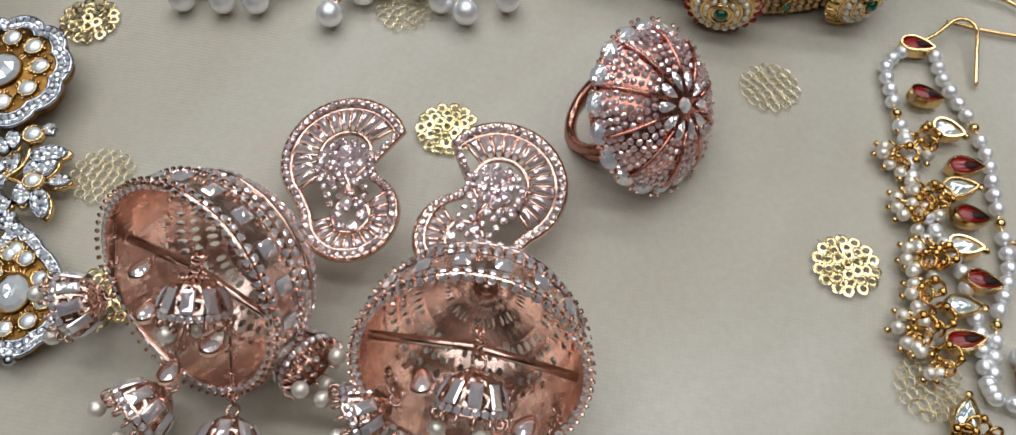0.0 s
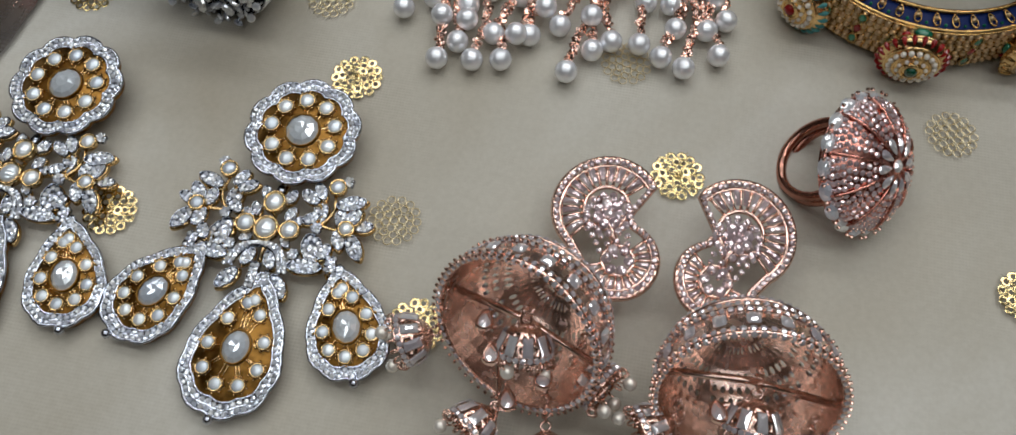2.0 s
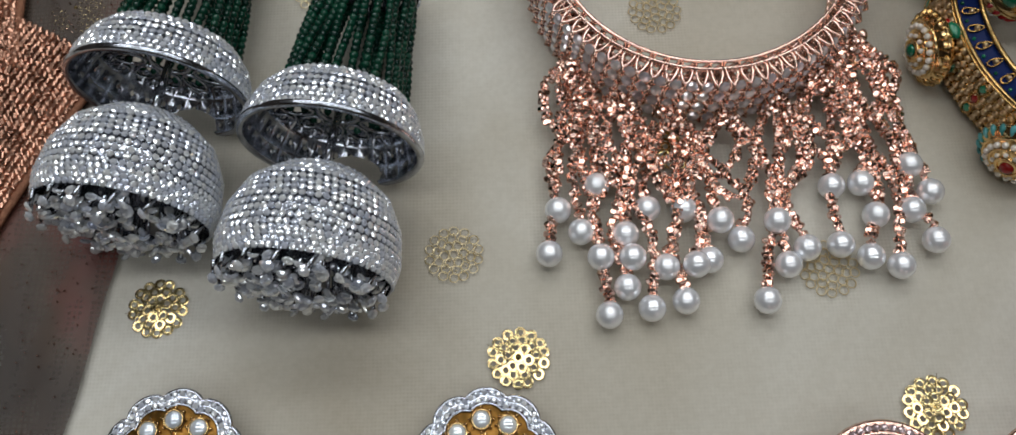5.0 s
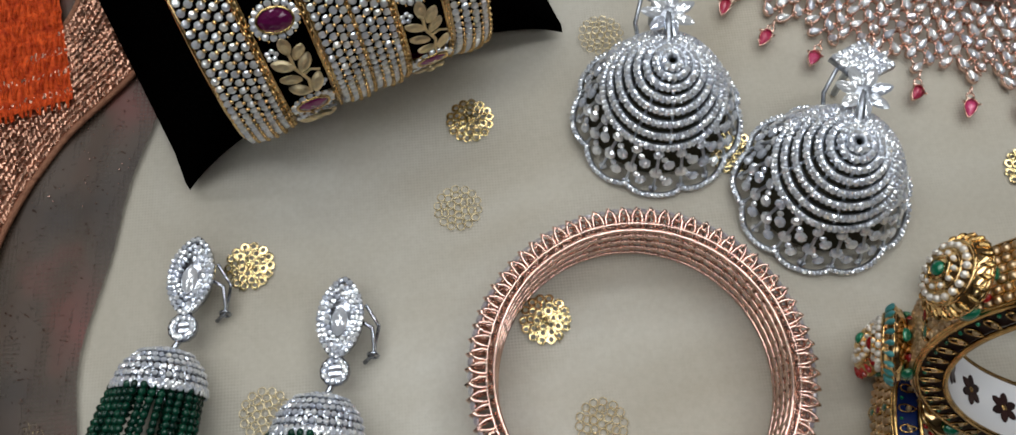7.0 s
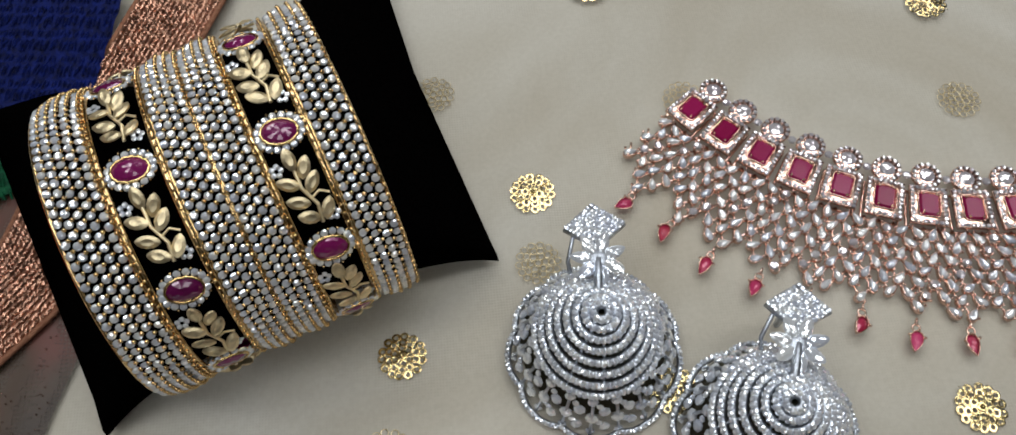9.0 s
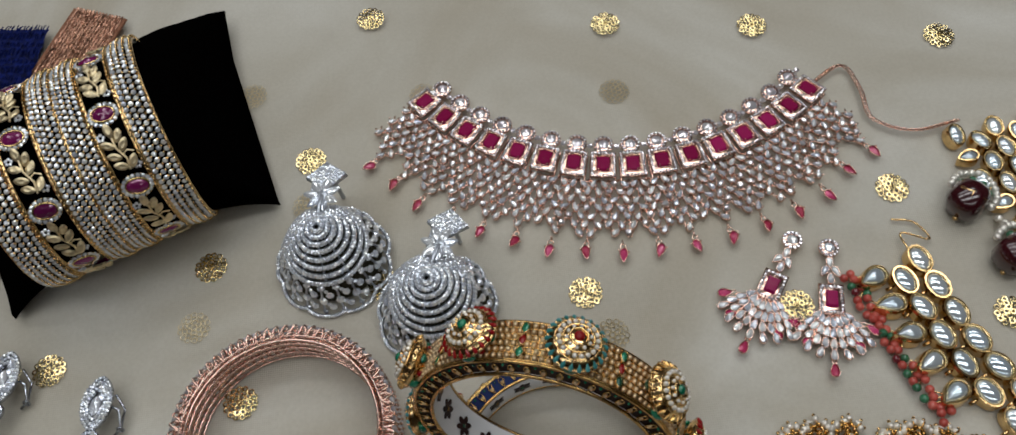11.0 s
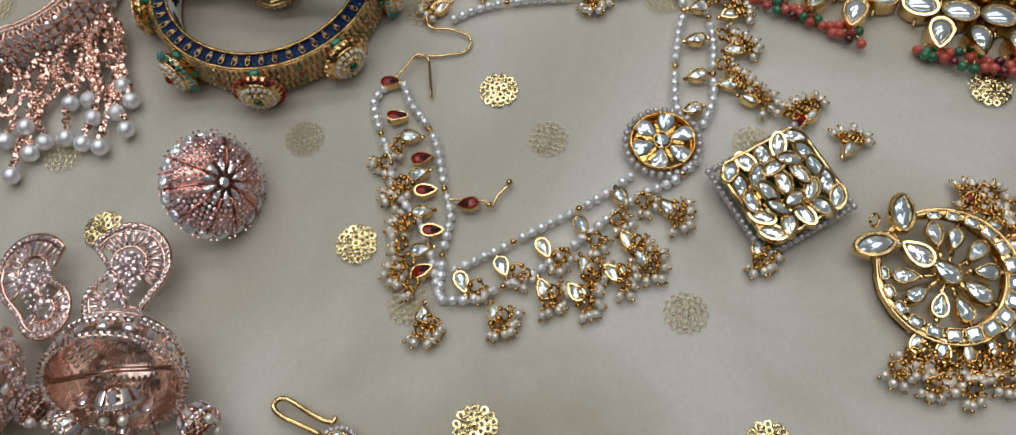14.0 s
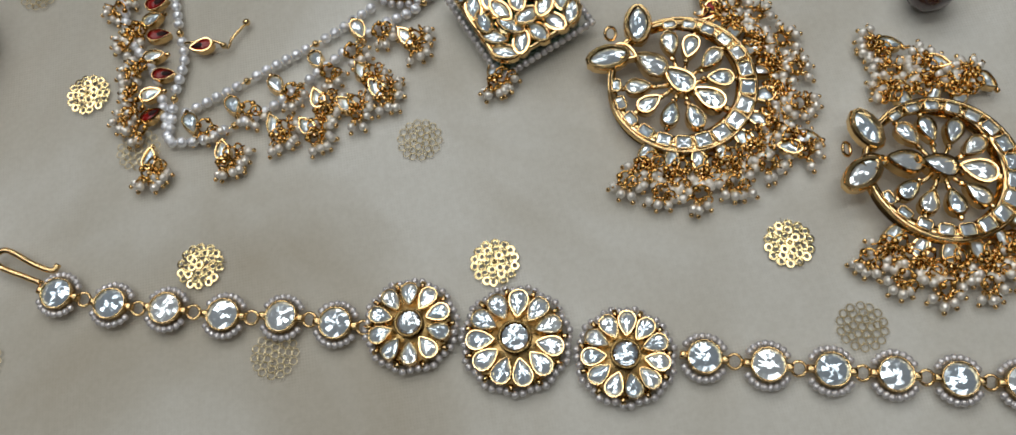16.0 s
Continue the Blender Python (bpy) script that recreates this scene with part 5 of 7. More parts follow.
# ---- enamelled gold bangles with hubs ----
def enamel_bangle(label, m, hub_phase, blue):
    """m: the bangle's pose in millimetres, its local z the axis."""
    root = thing("enamel_bangle", label, "bangle", tuple(m[:3, 3]), 0, "pair of enamelled bangles")
    t = m.copy()
    t[:3, 3] = 0
    h = 6.2
    wall = layers([(circle(29.4, 90), -h), (circle(29.4, 90), h), (circle(29.9, 90), h), (circle(29.9, 90), -h)], False, False)
    part("enamel_lining", Soup().add(wall, t), WHITEENAMEL, root, "white enamel lining", True)
    gold, dark, green, red, pearls, fl = Soup(), Soup(), Soup(), Soup(), Soup(), Soup()
    for z in (-h, h):
        gold.add(ring3(29.6, 0.55, 90, 6), t @ mt(0, 0, z))
        gold.add(ring3(34.2, 0.5, 90, 6), t @ mt(0, 0, z * 0.9))
        s = 1 if z > 0 else -1
        dark.add(layers([(circle(29.9, 90), z - 0.5 * s), (circle(34.0, 90), z * 0.92)], False, False), t)
        for k in range(52):
            a = 2 * math.pi * k / 52
            gold.add(rim(pear(0.75, 1.5, 12), 0.28, 0.4), t @ axes((32.0 * math.cos(a), 32.0 * math.sin(a), z * 0.97), (0, 0, s), (-math.sin(a), math.cos(a), 0)))
            pearls.add(BEAD, t @ mt(31.7 * math.cos(a), 31.7 * math.sin(a), z * 0.99, s=0.55))
            green.add(BEAD, t @ mt(33.0 * math.cos(a + 0.06), 33.0 * math.sin(a + 0.06), z * 0.95, s=0.4))
    gold.add(layers([(circle(34.0, 90), -h * 0.9), (circle(34.6, 90), -h * 0.5), (circle(34.6, 90), h * 0.5), (circle(34.0, 90), h * 0.9)], False, False), t)
    for z in (-4.4, -2.6, -0.9, 0.9, 2.6, 4.4):
        n = 128
        for k in range(n):
            a = 2 * math.pi * (k + 0.5 * (abs(z) > 2)) / n
            pearls.add(GRAIN, t @ mt(34.8 * math.cos(a), 34.8 * math.sin(a), z, s=0.82))
        gold.add(ring3(34.7, 0.3, 90, 5), t @ mt(0, 0, z + 0.85))
    # flowers of the lining
    for k in range(20):
        a = 2 * math.pi * k / 20
        f = t @ axes((29.25 * math.cos(a), 29.25 * math.sin(a), 0), (-math.cos(a), -math.sin(a), 0), (0, 0, 1))
        for q in range(6):
            fl.add(plate(marquise(0.85, 1.35, 10), 0.22, 0.02, 0.1), f @ mt(1.75 * math.cos(q * 1.047), 1.75 * math.sin(q * 1.047), 0, 60 * q - 90))
        (green if k % 3 == 0 else gold).add(dome(circle(0.75, 8), 0.4), f)
        gold.add(ring3(0.8, 0.2, 10, 4), f)
    # hubs
    for k in range(9):
        a = radians(hub_phase - 40 * k)
        f = t @ axes((34.4 * math.cos(a), 34.4 * math.sin(a), 0), (math.cos(a), math.sin(a), 0), (0, 0, 1), 1.2)
        g, p_, c = Soup(), Soup(), Soup()
        g.add(lathe([(3.0, 0), (3.4, 1.0), (5.4, 2.0), (6.0, 3.0), (5.5, 3.9), (4.4, 4.6), (3.0, 5.3), (1.6, 6.0), (0.2, 6.3)], 28), f)
        for r, z in ((5.9, 3.0), (4.6, 4.5), (3.1, 5.3), (1.8, 6.0)):
            g.add(ring3(r, 0.28, 24, 5), f @ mt(0, 0, z))
        for q in range(22):
            b = 2 * math.pi * q / 22
            c.add(dome(pear(0.62, 0.95, 8), 0.5), f @ axes((5.6 * math.cos(b), 5.6 * math.sin(b), 3.6), (math.cos(b), math.sin(b), 0.9), (-math.sin(b), math.cos(b), 0)))
        for q in range(18):
            b = 2 * math.pi * q / 18
            p_.add(BEAD, f @ mt(3.8 * math.cos(b), 3.8 * math.sin(b), 5.1, s=0.56))
        for q in range(10):
            b = 2 * math.pi * q / 10
            p_.add(BEAD, f @ mt(2.4 * math.cos(b), 2.4 * math.sin(b), 5.8, s=0.42))
        hub = part("hub", g, GOLD, root, "stepped gold hub", True)
        part("hub_border", c, (REDENAMEL, TURQ, ANTIQUE)[k % 3], hub)
        tagged(part("hub_beading", p_, CREAMPEARL, hub, smooth=True), kind="stuff")
        part("hub_stone", Soup().add(dome(circle(1.15, 12), 0.9), f @ mt(0, 0, 6.1)), (EMERALD, REDENAMEL, EMERALD)[k % 3], hub, smooth=True)
        # enamel under the hub, seen from inside
        for e in (-1, 1):
            green.add(dome(oval(1.7, 1.2, 10), 1.0), f @ axes((e * 4.6, 0, 1.2), (e, 0, -0.5), (0, 1, 0)))
            red.add(dome(oval(0.8, 0.6, 8), 0.6), f @ axes((e * 3.2, 2.4, 0.8), (e, 0.5, -0.2), (0, 1, 0)))
            green.add(dome(oval(1.2, 0.9, 8), 0.7), f @ axes((0.5, e * 4.4, 1.4), (0, e, -0.4), (1, 0, 0)))
    for k in range(9):
        a = radians(hub_phase - 40 * k + 20)
        f = t @ axes((34.6 * math.cos(a), 34.6 * math.sin(a), 0), (math.cos(a), math.sin(a), 0), (0, 0, 1))
        for e in (-3.4, 0, 3.4):
            (green if e else red).add(dome(marquise(0.9, 1.5, 10), 0.6), f @ mt(e, 0, 0.5, 90))
            gold.add(rim(marquise(0.9, 1.5, 10), 0.25, 0.6), f @ mt(e, 0, 0.3, 90))
    part("gold_body", gold, ANTIQUE, root, "gold body with beaded ribs", True)
    part("side_enamel", dark, BLUEENAMEL if blue else DARKENAMEL, root, "dark enamel sides")
    tagged(part("beading", pearls, metal("beaded_gold", (0.80, 0.60, 0.38), 0.35), root, "rows of tiny pale beads", True), kind="stuff")
    part("green_enamel", green, EMERALD, root, smooth=True)
    part("red_enamel", red, REDENAMEL, root, smooth=True)
    part("lining_inlay", fl, DARKENAMEL, root, "dark six-petalled flowers")


enamel_bangle("gold bangle with blue enamel and beaded hubs lying flat", mt(115.0, 74.5, 6.6), -94, True)
up = radians(11.6)
ya = radians(-108.8)
mu = axes((112.4, 83.0, 40.8), (math.cos(up) * math.cos(ya), math.cos(up) * math.sin(ya), math.sin(up)), (-math.sin(ya), math.cos(ya), 0))
enamel_bangle("gold bangle with white enamel lining leaning upright in the other", mu, 120.5, False)


# ---- silver openwork bell earrings ----
def lantern_earring():
    root = thing("lantern_earring", "silver bell earring of concentric stone rings standing on the cloth", "earring", (46.6, 155.0, 0), 0, "pair of silver bell earrings")
    sil, st = Soup(), Soup()
    lean = mt(0, 0, 0.4, 0, 8, 0)
    prof = [(1.5, 26.6), (3.1, 25.8), (4.9, 24.6), (6.7, 23.1), (8.5, 21.2), (10.2, 19.0), (11.8, 16.5), (13.2, 13.9)]
    for r, z in prof:
        c = lean @ mt(0, 3.5 * z / 26, z)
        part("stone_ring", Soup().add(ring3(r, 0.95, 48, 6), c), SOFTSILVER, root, "silver ring set with stones", True)
        for th in (0.35, 1.15):
            rr = r + 0.85 * math.cos(th)
            n = int(2 * math.pi * rr / 1.2)
            for k in range(n):
                a = 2 * math.pi * k / n + th
                st.add(STONE6, c @ axes((rr * math.cos(a), rr * math.sin(a), 0.85 * math.sin(th)), (math.cos(th) * math.cos(a) + jig(0.32), math.cos(th) * math.sin(a) + jig(0.32), math.sin(th)), (-math.sin(a), math.cos(a), 0), 0.66))
    for k in range(10):
        a = 2 * math.pi * k / 10 + 0.3
        sil.add(tube([(lean @ mt(0, 3.5 * z / 26, z) @ np.array((r * math.cos(a), r * math.sin(a), -0.4, 1)))[:3] for r, z in prof], 0.35, 5))
    # added shell: its dark colour supplies the shade behind rings and skirt
    part("inner_shell", Soup().add(lathe([(1.0, 25.6), (4.4, 23.8), (8.0, 20.6), (11.2, 16.0), (12.4, 13.4), (14.6, 8.6), (16.6, 3.4)], 36), lean @ mt(0, 2.6, -0.9)), GAPSHADE, root, "added dark shell standing in for the shade between rings", True)
    # skirt with stone flowers and a scalloped hem
    lobes = 9
    hem = [((18.2 + 1.3 * abs(math.sin(lobes * a / 2)) ** 0.8) * math.cos(a), (18.2 + 1.3 * abs(math.sin(lobes * a / 2)) ** 0.8) * math.sin(a), 1.0 + 2.2 * abs(math.cos(lobes * a / 2))) for a in np.linspace(0, 2 * math.pi, 108, endpoint=False)]
    hem = [(lean @ np.array((x, y, z, 1)))[:3] for x, y, z in hem]
    hem = [np.array((p[0], p[1], max(p[2], 0.6))) for p in hem]
    sil.add(tube(hem, 0.7, 6, True))
    for p in hem:
        st.add(STONE6, mt(p[0] * 1.015, p[1] * 1.015, p[2] + 0.5, jig(180), jig(25), jig(25), 0.62))
    for k in range(lobes * 2):
        a = 2 * math.pi * k / (lobes * 2)
        part("skirt_rib", Soup().add(tube([(lean @ np.array((r * math.cos(a), r * math.sin(a) + 3.5 * z / 26, z, 1)))[:3] for r, z in ((13.2, 14.2), (15.8, 9.5), (17.6, 5), (18.6, 2.4))], 0.4, 5)), SOFTSILVER, root, smooth=True)
        for r, z, s_, e in ((14.4, 12.2, 1.25, 0), (15.8, 9.8, 1.35, 0.17), (16.6, 7.4, 1.5, 0), (17.6, 5.0, 1.3, 0.17), (15.0, 11.0, 0.8, 0.1), (17.0, 6.0, 0.8, 0.1), (18.2, 3.2, 1.0, 0.0)):
            st.add(STONE8, lean @ mt(0, 3.5 * z / 26, 0) @ axes((r * math.cos(a + e), r * math.sin(a + e), z), (math.cos(a + e) + jig(0.25), math.sin(a + e) + jig(0.25), 0.55), (-math.sin(a), math.cos(a), 0), s_))
    # flower and stud above
    mar = Soup().add(cut(marquise(1.5, 3.2), 1.2, 0.6)).mesh("marquise_stone", CZ)
    for k in range(7):
        a = 0.3 + 2 * math.pi * k / 7
        piece("marquise_stone", mar, root, mt(1.2 + 3.0 * math.cos(a), 12.4 + 3.0 * math.sin(a), 25.5, math.degrees(a) - 90, 12))
    sil.add(plate(circle(2.2, 10), 1.2, 24.6), mt(1.2, 12.4))
    sil.add(tube([(0, 3.5, 26), (0.6, 8, 26), (1.2, 12.4, 25), (1.6, 19, 21)], 1.0, 6))
    for r in range(9):
        for c in range(9):
            x, y = 1.8 + (c - r) * 0.76, 16.6 + (c + r) * 0.62
            st.add(STONE8, mt(x + jig(0.1), y, 22.9 - 0.06 * abs(c + r - 8), jig(180), jig(20), jig(20), 0.64))
    sil.add(plate(np.array([(0, -5.2), (3.2, -2.7), (6.9, 0), (3.8, 2.9), (0, 5.8), (-3.8, 2.9), (-6.9, 0), (-3.2, -2.7)]), 1.6, 21.0), mt(1.8, 21.4))
    sil.add(tube([(1.8, 24, 21), (2, 25.5, 12), (2.5, 26, 0.4)], 0.8, 6)).add(tube([(-3, 20, 21), (-4.5, 16, 17), (-4, 12, 15)], 0.5, 5))
    part("silver_body", sil, SOFTSILVER, root, "silver openwork skirt and stud", True)
    tagged(part("pave", st, CZ, root, "thickly set clear stones"), kind="stuff")
    return root


first = lantern_earring()
tagged(copy_thing(first, pose(0.0808, 0.1331, 0, 0, 0, -14)), "silver bell earring of concentric rings beside the enamelled bangles")


# ---- ruby collar necklace ----
def collar():
    root = thing("ruby_necklace", "rose gold collar of square rubies with pear-stone fringe and drops", "necklace", (145, 190, 0))
    ax_, ay_, bx_, by_, cx_, cy_ = 80.3, 216.5, 144.5, 180.6, 219.6, 203.5
    dd = 2 * (ax_ * (by_ - cy_) + bx_ * (cy_ - ay_) + cx_ * (ay_ - by_))
    ux = ((ax_ ** 2 + ay_ ** 2) * (by_ - cy_) + (bx_ ** 2 + by_ ** 2) * (cy_ - ay_) + (cx_ ** 2 + cy_ ** 2) * (ay_ - by_)) / dd
    uy = ((ax_ ** 2 + ay_ ** 2) * (cx_ - bx_) + (bx_ ** 2 + by_ ** 2) * (ax_ - cx_) + (cx_ ** 2 + cy_ ** 2) * (bx_ - ax_)) / dd
    R = math.hypot(ax_ - ux, ay_ - uy)
    a0, a1 = math.atan2(ay_ - uy, ax_ - ux), math.atan2(cy_ - uy, cx_ - ux)
    n = 16
    me, st = Soup(), Soup()

    def at(t, r, z=2.0, rz=0, s=1.0, tilt=0):
        a = a0 + (a1 - a0) * t
        return mt(ux + (R + r) * math.cos(a) - 145, uy + (R + r) * math.sin(a) - 190, z, math.degrees(a) + 90 + rz, jig(tilt), jig(tilt), s)

    ruby = Soup().add(layers([(rect(2.5, 3.2, 0.5), -0.8), (rect(2.5, 3.2, 0.5), 0.2), (rect(1.9, 2.6, 0.4), 1.1)])).mesh("ruby", RUBY)
    rnd = Soup().add(cut(circle(2.1, 12), 1.2, 0.58)).mesh("round_stone", CZWARM)
    pearst = Soup().add(cut(pear(1.15, 1.65, 12), 0.9, 0.58, 0.0, 0.4)).mesh("pear_stone", CZ)
    dropst = Soup().add(cut(pear(1.7, 2.4), 1.2, 0.6)).mesh("ruby_drop", PINK)
    for k in range(n):
        t = (k + 0.0) / (n - 1)
        m = at(t, 0, 3.4)
        piece("ruby", ruby, root, m)
        me.add(plate(rect(4.5, 5.2), 1.0, -0.6), m).add(rim(rect(2.5, 3.2, 0.5), 0.35, 0.9), m)
        me.add(tube([(-4.4, -5.1, -3.2), (4.4, -5.1, -3.2), (4.4, 5.1, -3.2), (-4.4, 5.1, -3.2)], 0.5, 5, True), m)
        for p in even(rect(3.85, 4.55), 1.2):
            st.add(STONE6, m @ mt(p[0], p[1], 0.6, jig(180), jig(9), jig(9), 0.58))
        for x in (-1.6, 1.6):
            for y in (-2.6, 2.6):
                me.add(GRAIN, m @ mt(x, y, 1.2, s=0.4))
        # upper row of round halos
        m = at(t, -8.6, 3.2)
        piece("round_stone", rnd, root, m)
        me.add(plate(circle(3.7, 16), 0.9, -0.8), m)
        for q in range(13):
            a = 2 * math.pi * q / 13
            st.add(STONE6, m @ mt(3.0 * math.cos(a), 3.0 * math.sin(a), 0.4, s=0.6))
        st.add(STONE8, at(t + 0.5 / (n - 1), -8.0, 3.2, s=1.1))
    # fringe: rows of pears that run out into points, with ruby drops
    teeth = 17
    for row in range(8):
        r = 7.4 + 3.15 * row
        cnt = int(3.1 * n)
        for k in range(cnt):
            t = -0.015 + 1.03 * (k + 0.5 * (row % 2)) / cnt
            tooth = abs(((t * teeth) % 1) - 0.5) * 2
            end = abs(2 * t - 1)
            reach = 5.2 + 1.7 * (1 - tooth) - 0.9 * max(0, end - 0.75) * 4
            if row > reach:
                continue
            m = at(t, r + jig(0.3), 3.0 - 0.12 * row, (35 if (k + row) % 2 else -35) + jig(20), tilt=12)
            if (k + row) % 7 == 3:
                st.add(STONE8, m @ mt(s=1.1))
            else:
                piece("pear_stone", pearst, root, m)
            me.add(rim(pear(1.15, 1.65, 12), 0.25, 1.0, -1.5), m)
            for e in (-1, 1):
                me.add(GRAIN, m @ mt(e * 1.2, -1.0, 0.3, s=0.42))
            me.add(GRAIN, m @ mt(0, 1.9, 0.3, s=0.35))
            me.add(tube([(m @ np.array((0, 0, -1.4, 1)))[:3], (at(t + 0.011, r - 2.4, 1.4))[:3, 3]], 0.32, 4))
            me.add(tube([(m @ np.array((0, 0, -1.4, 1)))[:3], (at(t - 0.011, r - 2.4, 1.4))[:3, 3]], 0.32, 4))
    for k in range(teeth):
        t = (k + 0.5) / teeth
        end = abs(2 * t - 1)
        r = 34.6 - (2.2 if end > 0.8 else 0) + jig(0.8)
        m = at(t, r, 2.0, 180 + jig(25), tilt=10)
        piece("ruby_drop", dropst, root, m)
        me.add(rim(pear(1.7, 2.4, 12), 0.25, 0.7), m)
        for e in (-1, 0, 1):
            me.add(GRAIN, m @ mt(e * 1.7, -1.2 if e else -2.4, 0.8, s=0.42))
        me.add(ring3(0.9, 0.25, 10, 5), at(t, r - 3.4, 2.0)).add(ring3(0.8, 0.25, 10, 5), at(t, r - 4.8, 2.2) @ mt(ry=80))
    part("gold_frame", me, ROSE, root, "rose gold settings and links", True)
    tagged(part("halo_pave", st, CZWARM, root, "tiny clear halo stones"), kind="stuff")
    cord, d = spline([(221, 206, 2), (234.6, 213.4, 2), (238.6, 202, 2), (239.4, 189, 2), (251.7, 182.2, 2), (268, 184.2, 2)], 0.9)
    s = Soup()
    for i, p in enumerate(cord):
        s.add(ring3(0.75, 0.26, 8, 4), axes(p - (145, 190, 0), (0, 0.3, 1) if i % 2 else (0.3, 1, 0.2)))
    part("back_chain", s, ROSE, root, "fine extension chain", True)


collar()


def ruby_earring():
    root = thing("ruby_earring", "rose gold earring with square ruby and fanned pear stones", "earring", (211, 140, 0), -12, "pair of ruby earrings")
    me, st = Soup(), Soup()
    me.add(plate(circle(3.4, 16), 1, 2))
    piece("round_stone", Soup().add(cut(circle(1.8, 10), 1.1, 0.58)).mesh("round_stone", CZ), root, mt(0, 0, 3))
    for q in range(13):
        st.add(STONE6, mt(2.8 * math.cos(q * 0.483), 2.8 * math.sin(q * 0.483), 3.1, s=0.62))
    pearst = Soup().add(cut(pear(1.3, 1.9), 0.9, 0.58)).mesh("pear_stone", CZ)
    for x, y, r in ((0, -5.5, 180), (-1.8, -8.6, 150), (1.8, -8.6, 210), (0, -11, 0)):
        piece("pear_stone", pearst, root, mt(x, y, 3, r))
        me.add(rim(pear(1.3, 1.9, 12), 0.25, 1.0, -1), mt(x, y, 3, r))
    me.add(plate(rect(4.0, 5.4), 0.9, 2), mt(0, -18.5))
    piece("ruby", Soup().add(layers([(rect(2.0, 3.0, 0.4), 0), (rect(2.0, 3.0, 0.4), 0.3), (rect(1.5, 2.4, 0.3), 1.1)])).mesh("ruby", RUBY), root, mt(0, -18.5, 3))
    for p in even(rect(3.2, 4.4), 1.2):
        st.add(STONE6, mt(p[0], p[1] - 18.5, 3.1, jig(180), jig(8), jig(8), 0.6))
    dropst = Soup().add(cut(pear(1.7, 2.3), 1.1, 0.6)).mesh("ruby_drop", PINK)
    for row, (r, n) in enumerate(((8.0, 7), (11.5, 9), (15.0, 9), (18.5, 7))):
        for k in range(n):
            a = radians(-90 + (k - (n - 1) / 2) * (104 / n))
            m = mt(r * math.cos(a) * 0.85, -18.5 + r * math.sin(a), 3.2 - 0.2 * row, math.degrees(a) + 90 + jig(15), jig(10), jig(10))
            piece("pear_stone", pearst, root, m)
            me.add(rim(pear(1.3, 1.9, 12), 0.25, 1.0, -1.0), m)
            me.add(tube([(0, -18.5, 2), (m @ np.array((0, 0, -0.6, 1)))[:3]], 0.3, 4))
            me.add(GRAIN, m @ mt(0, 1.9, 0.4, s=0.35))
    for a in (-90, -122, -58, -148, -32):
        r = 23.5 if a in (-90, -128, -52) else 17
        m = mt(r * math.cos(radians(a)) * 0.85, -18.5 + r * math.sin(radians(a)), 2, a + 90)
        piece("ruby_drop", dropst, root, m)
        me.add(rim(pear(1.7, 2.3, 12), 0.25, 0.7), m).add(GRAIN, m @ mt(0, -2.3, 0.8, s=0.4)).add(ring3(0.8, 0.25, 8, 4), m @ mt(0, 3.0, 0))
    part("gold_frame", me, ROSE, root, "rose gold settings", True)
    tagged(part("halo_pave", st, CZWARM, root, "tiny clear halo stones"), kind="stuff")
    return root


first = ruby_earring()
tagged(copy_thing(first, pose(0.1999, 0.1442, 0, 0, 0, -34)), "rose gold ruby earring with fanned stones, turned aside")


# ---- gold-set kundan stones ----
def set_stone(o, h=1.0, facet=True, deep=2.6, wall=0.75):
    """A stone mesh and its deep gold cup, both on the outline o."""
    return (Soup().add(cut(o, h, 0.62, 0.1) if facet else dome(o, h, 4, 0.1)), Soup().add(rim(o, wall, deep + 0.45, -deep)).add(plate(o * 1.05, 0.5, -deep)))


OV, OVC = set_stone(oval(3.1, 2.05, 16), 1.2, False)
OV, OVC = OV.mesh("oval_stone", KUNDAN, True), OVC.mesh("oval_cup", GOLD)
PE, PEC = set_stone(pear(2.3, 3.0, 18), 1.2, False)
PE, PEC = PE.mesh("pear_stone", KUNDAN, True), PEC.mesh("pear_cup", GOLD)
BEADS = [Soup().add(ball(1, 10, 7)).mesh("bead", m, True) for m in (CORAL, JADE, GARNET)]
GOLDBEAD = Soup().add(ball(1, 8, 6)).mesh("gold_bead", GOLD, True)


def side_of(d):
    return np.stack([d[:, 1], -d[:, 0]], 1)


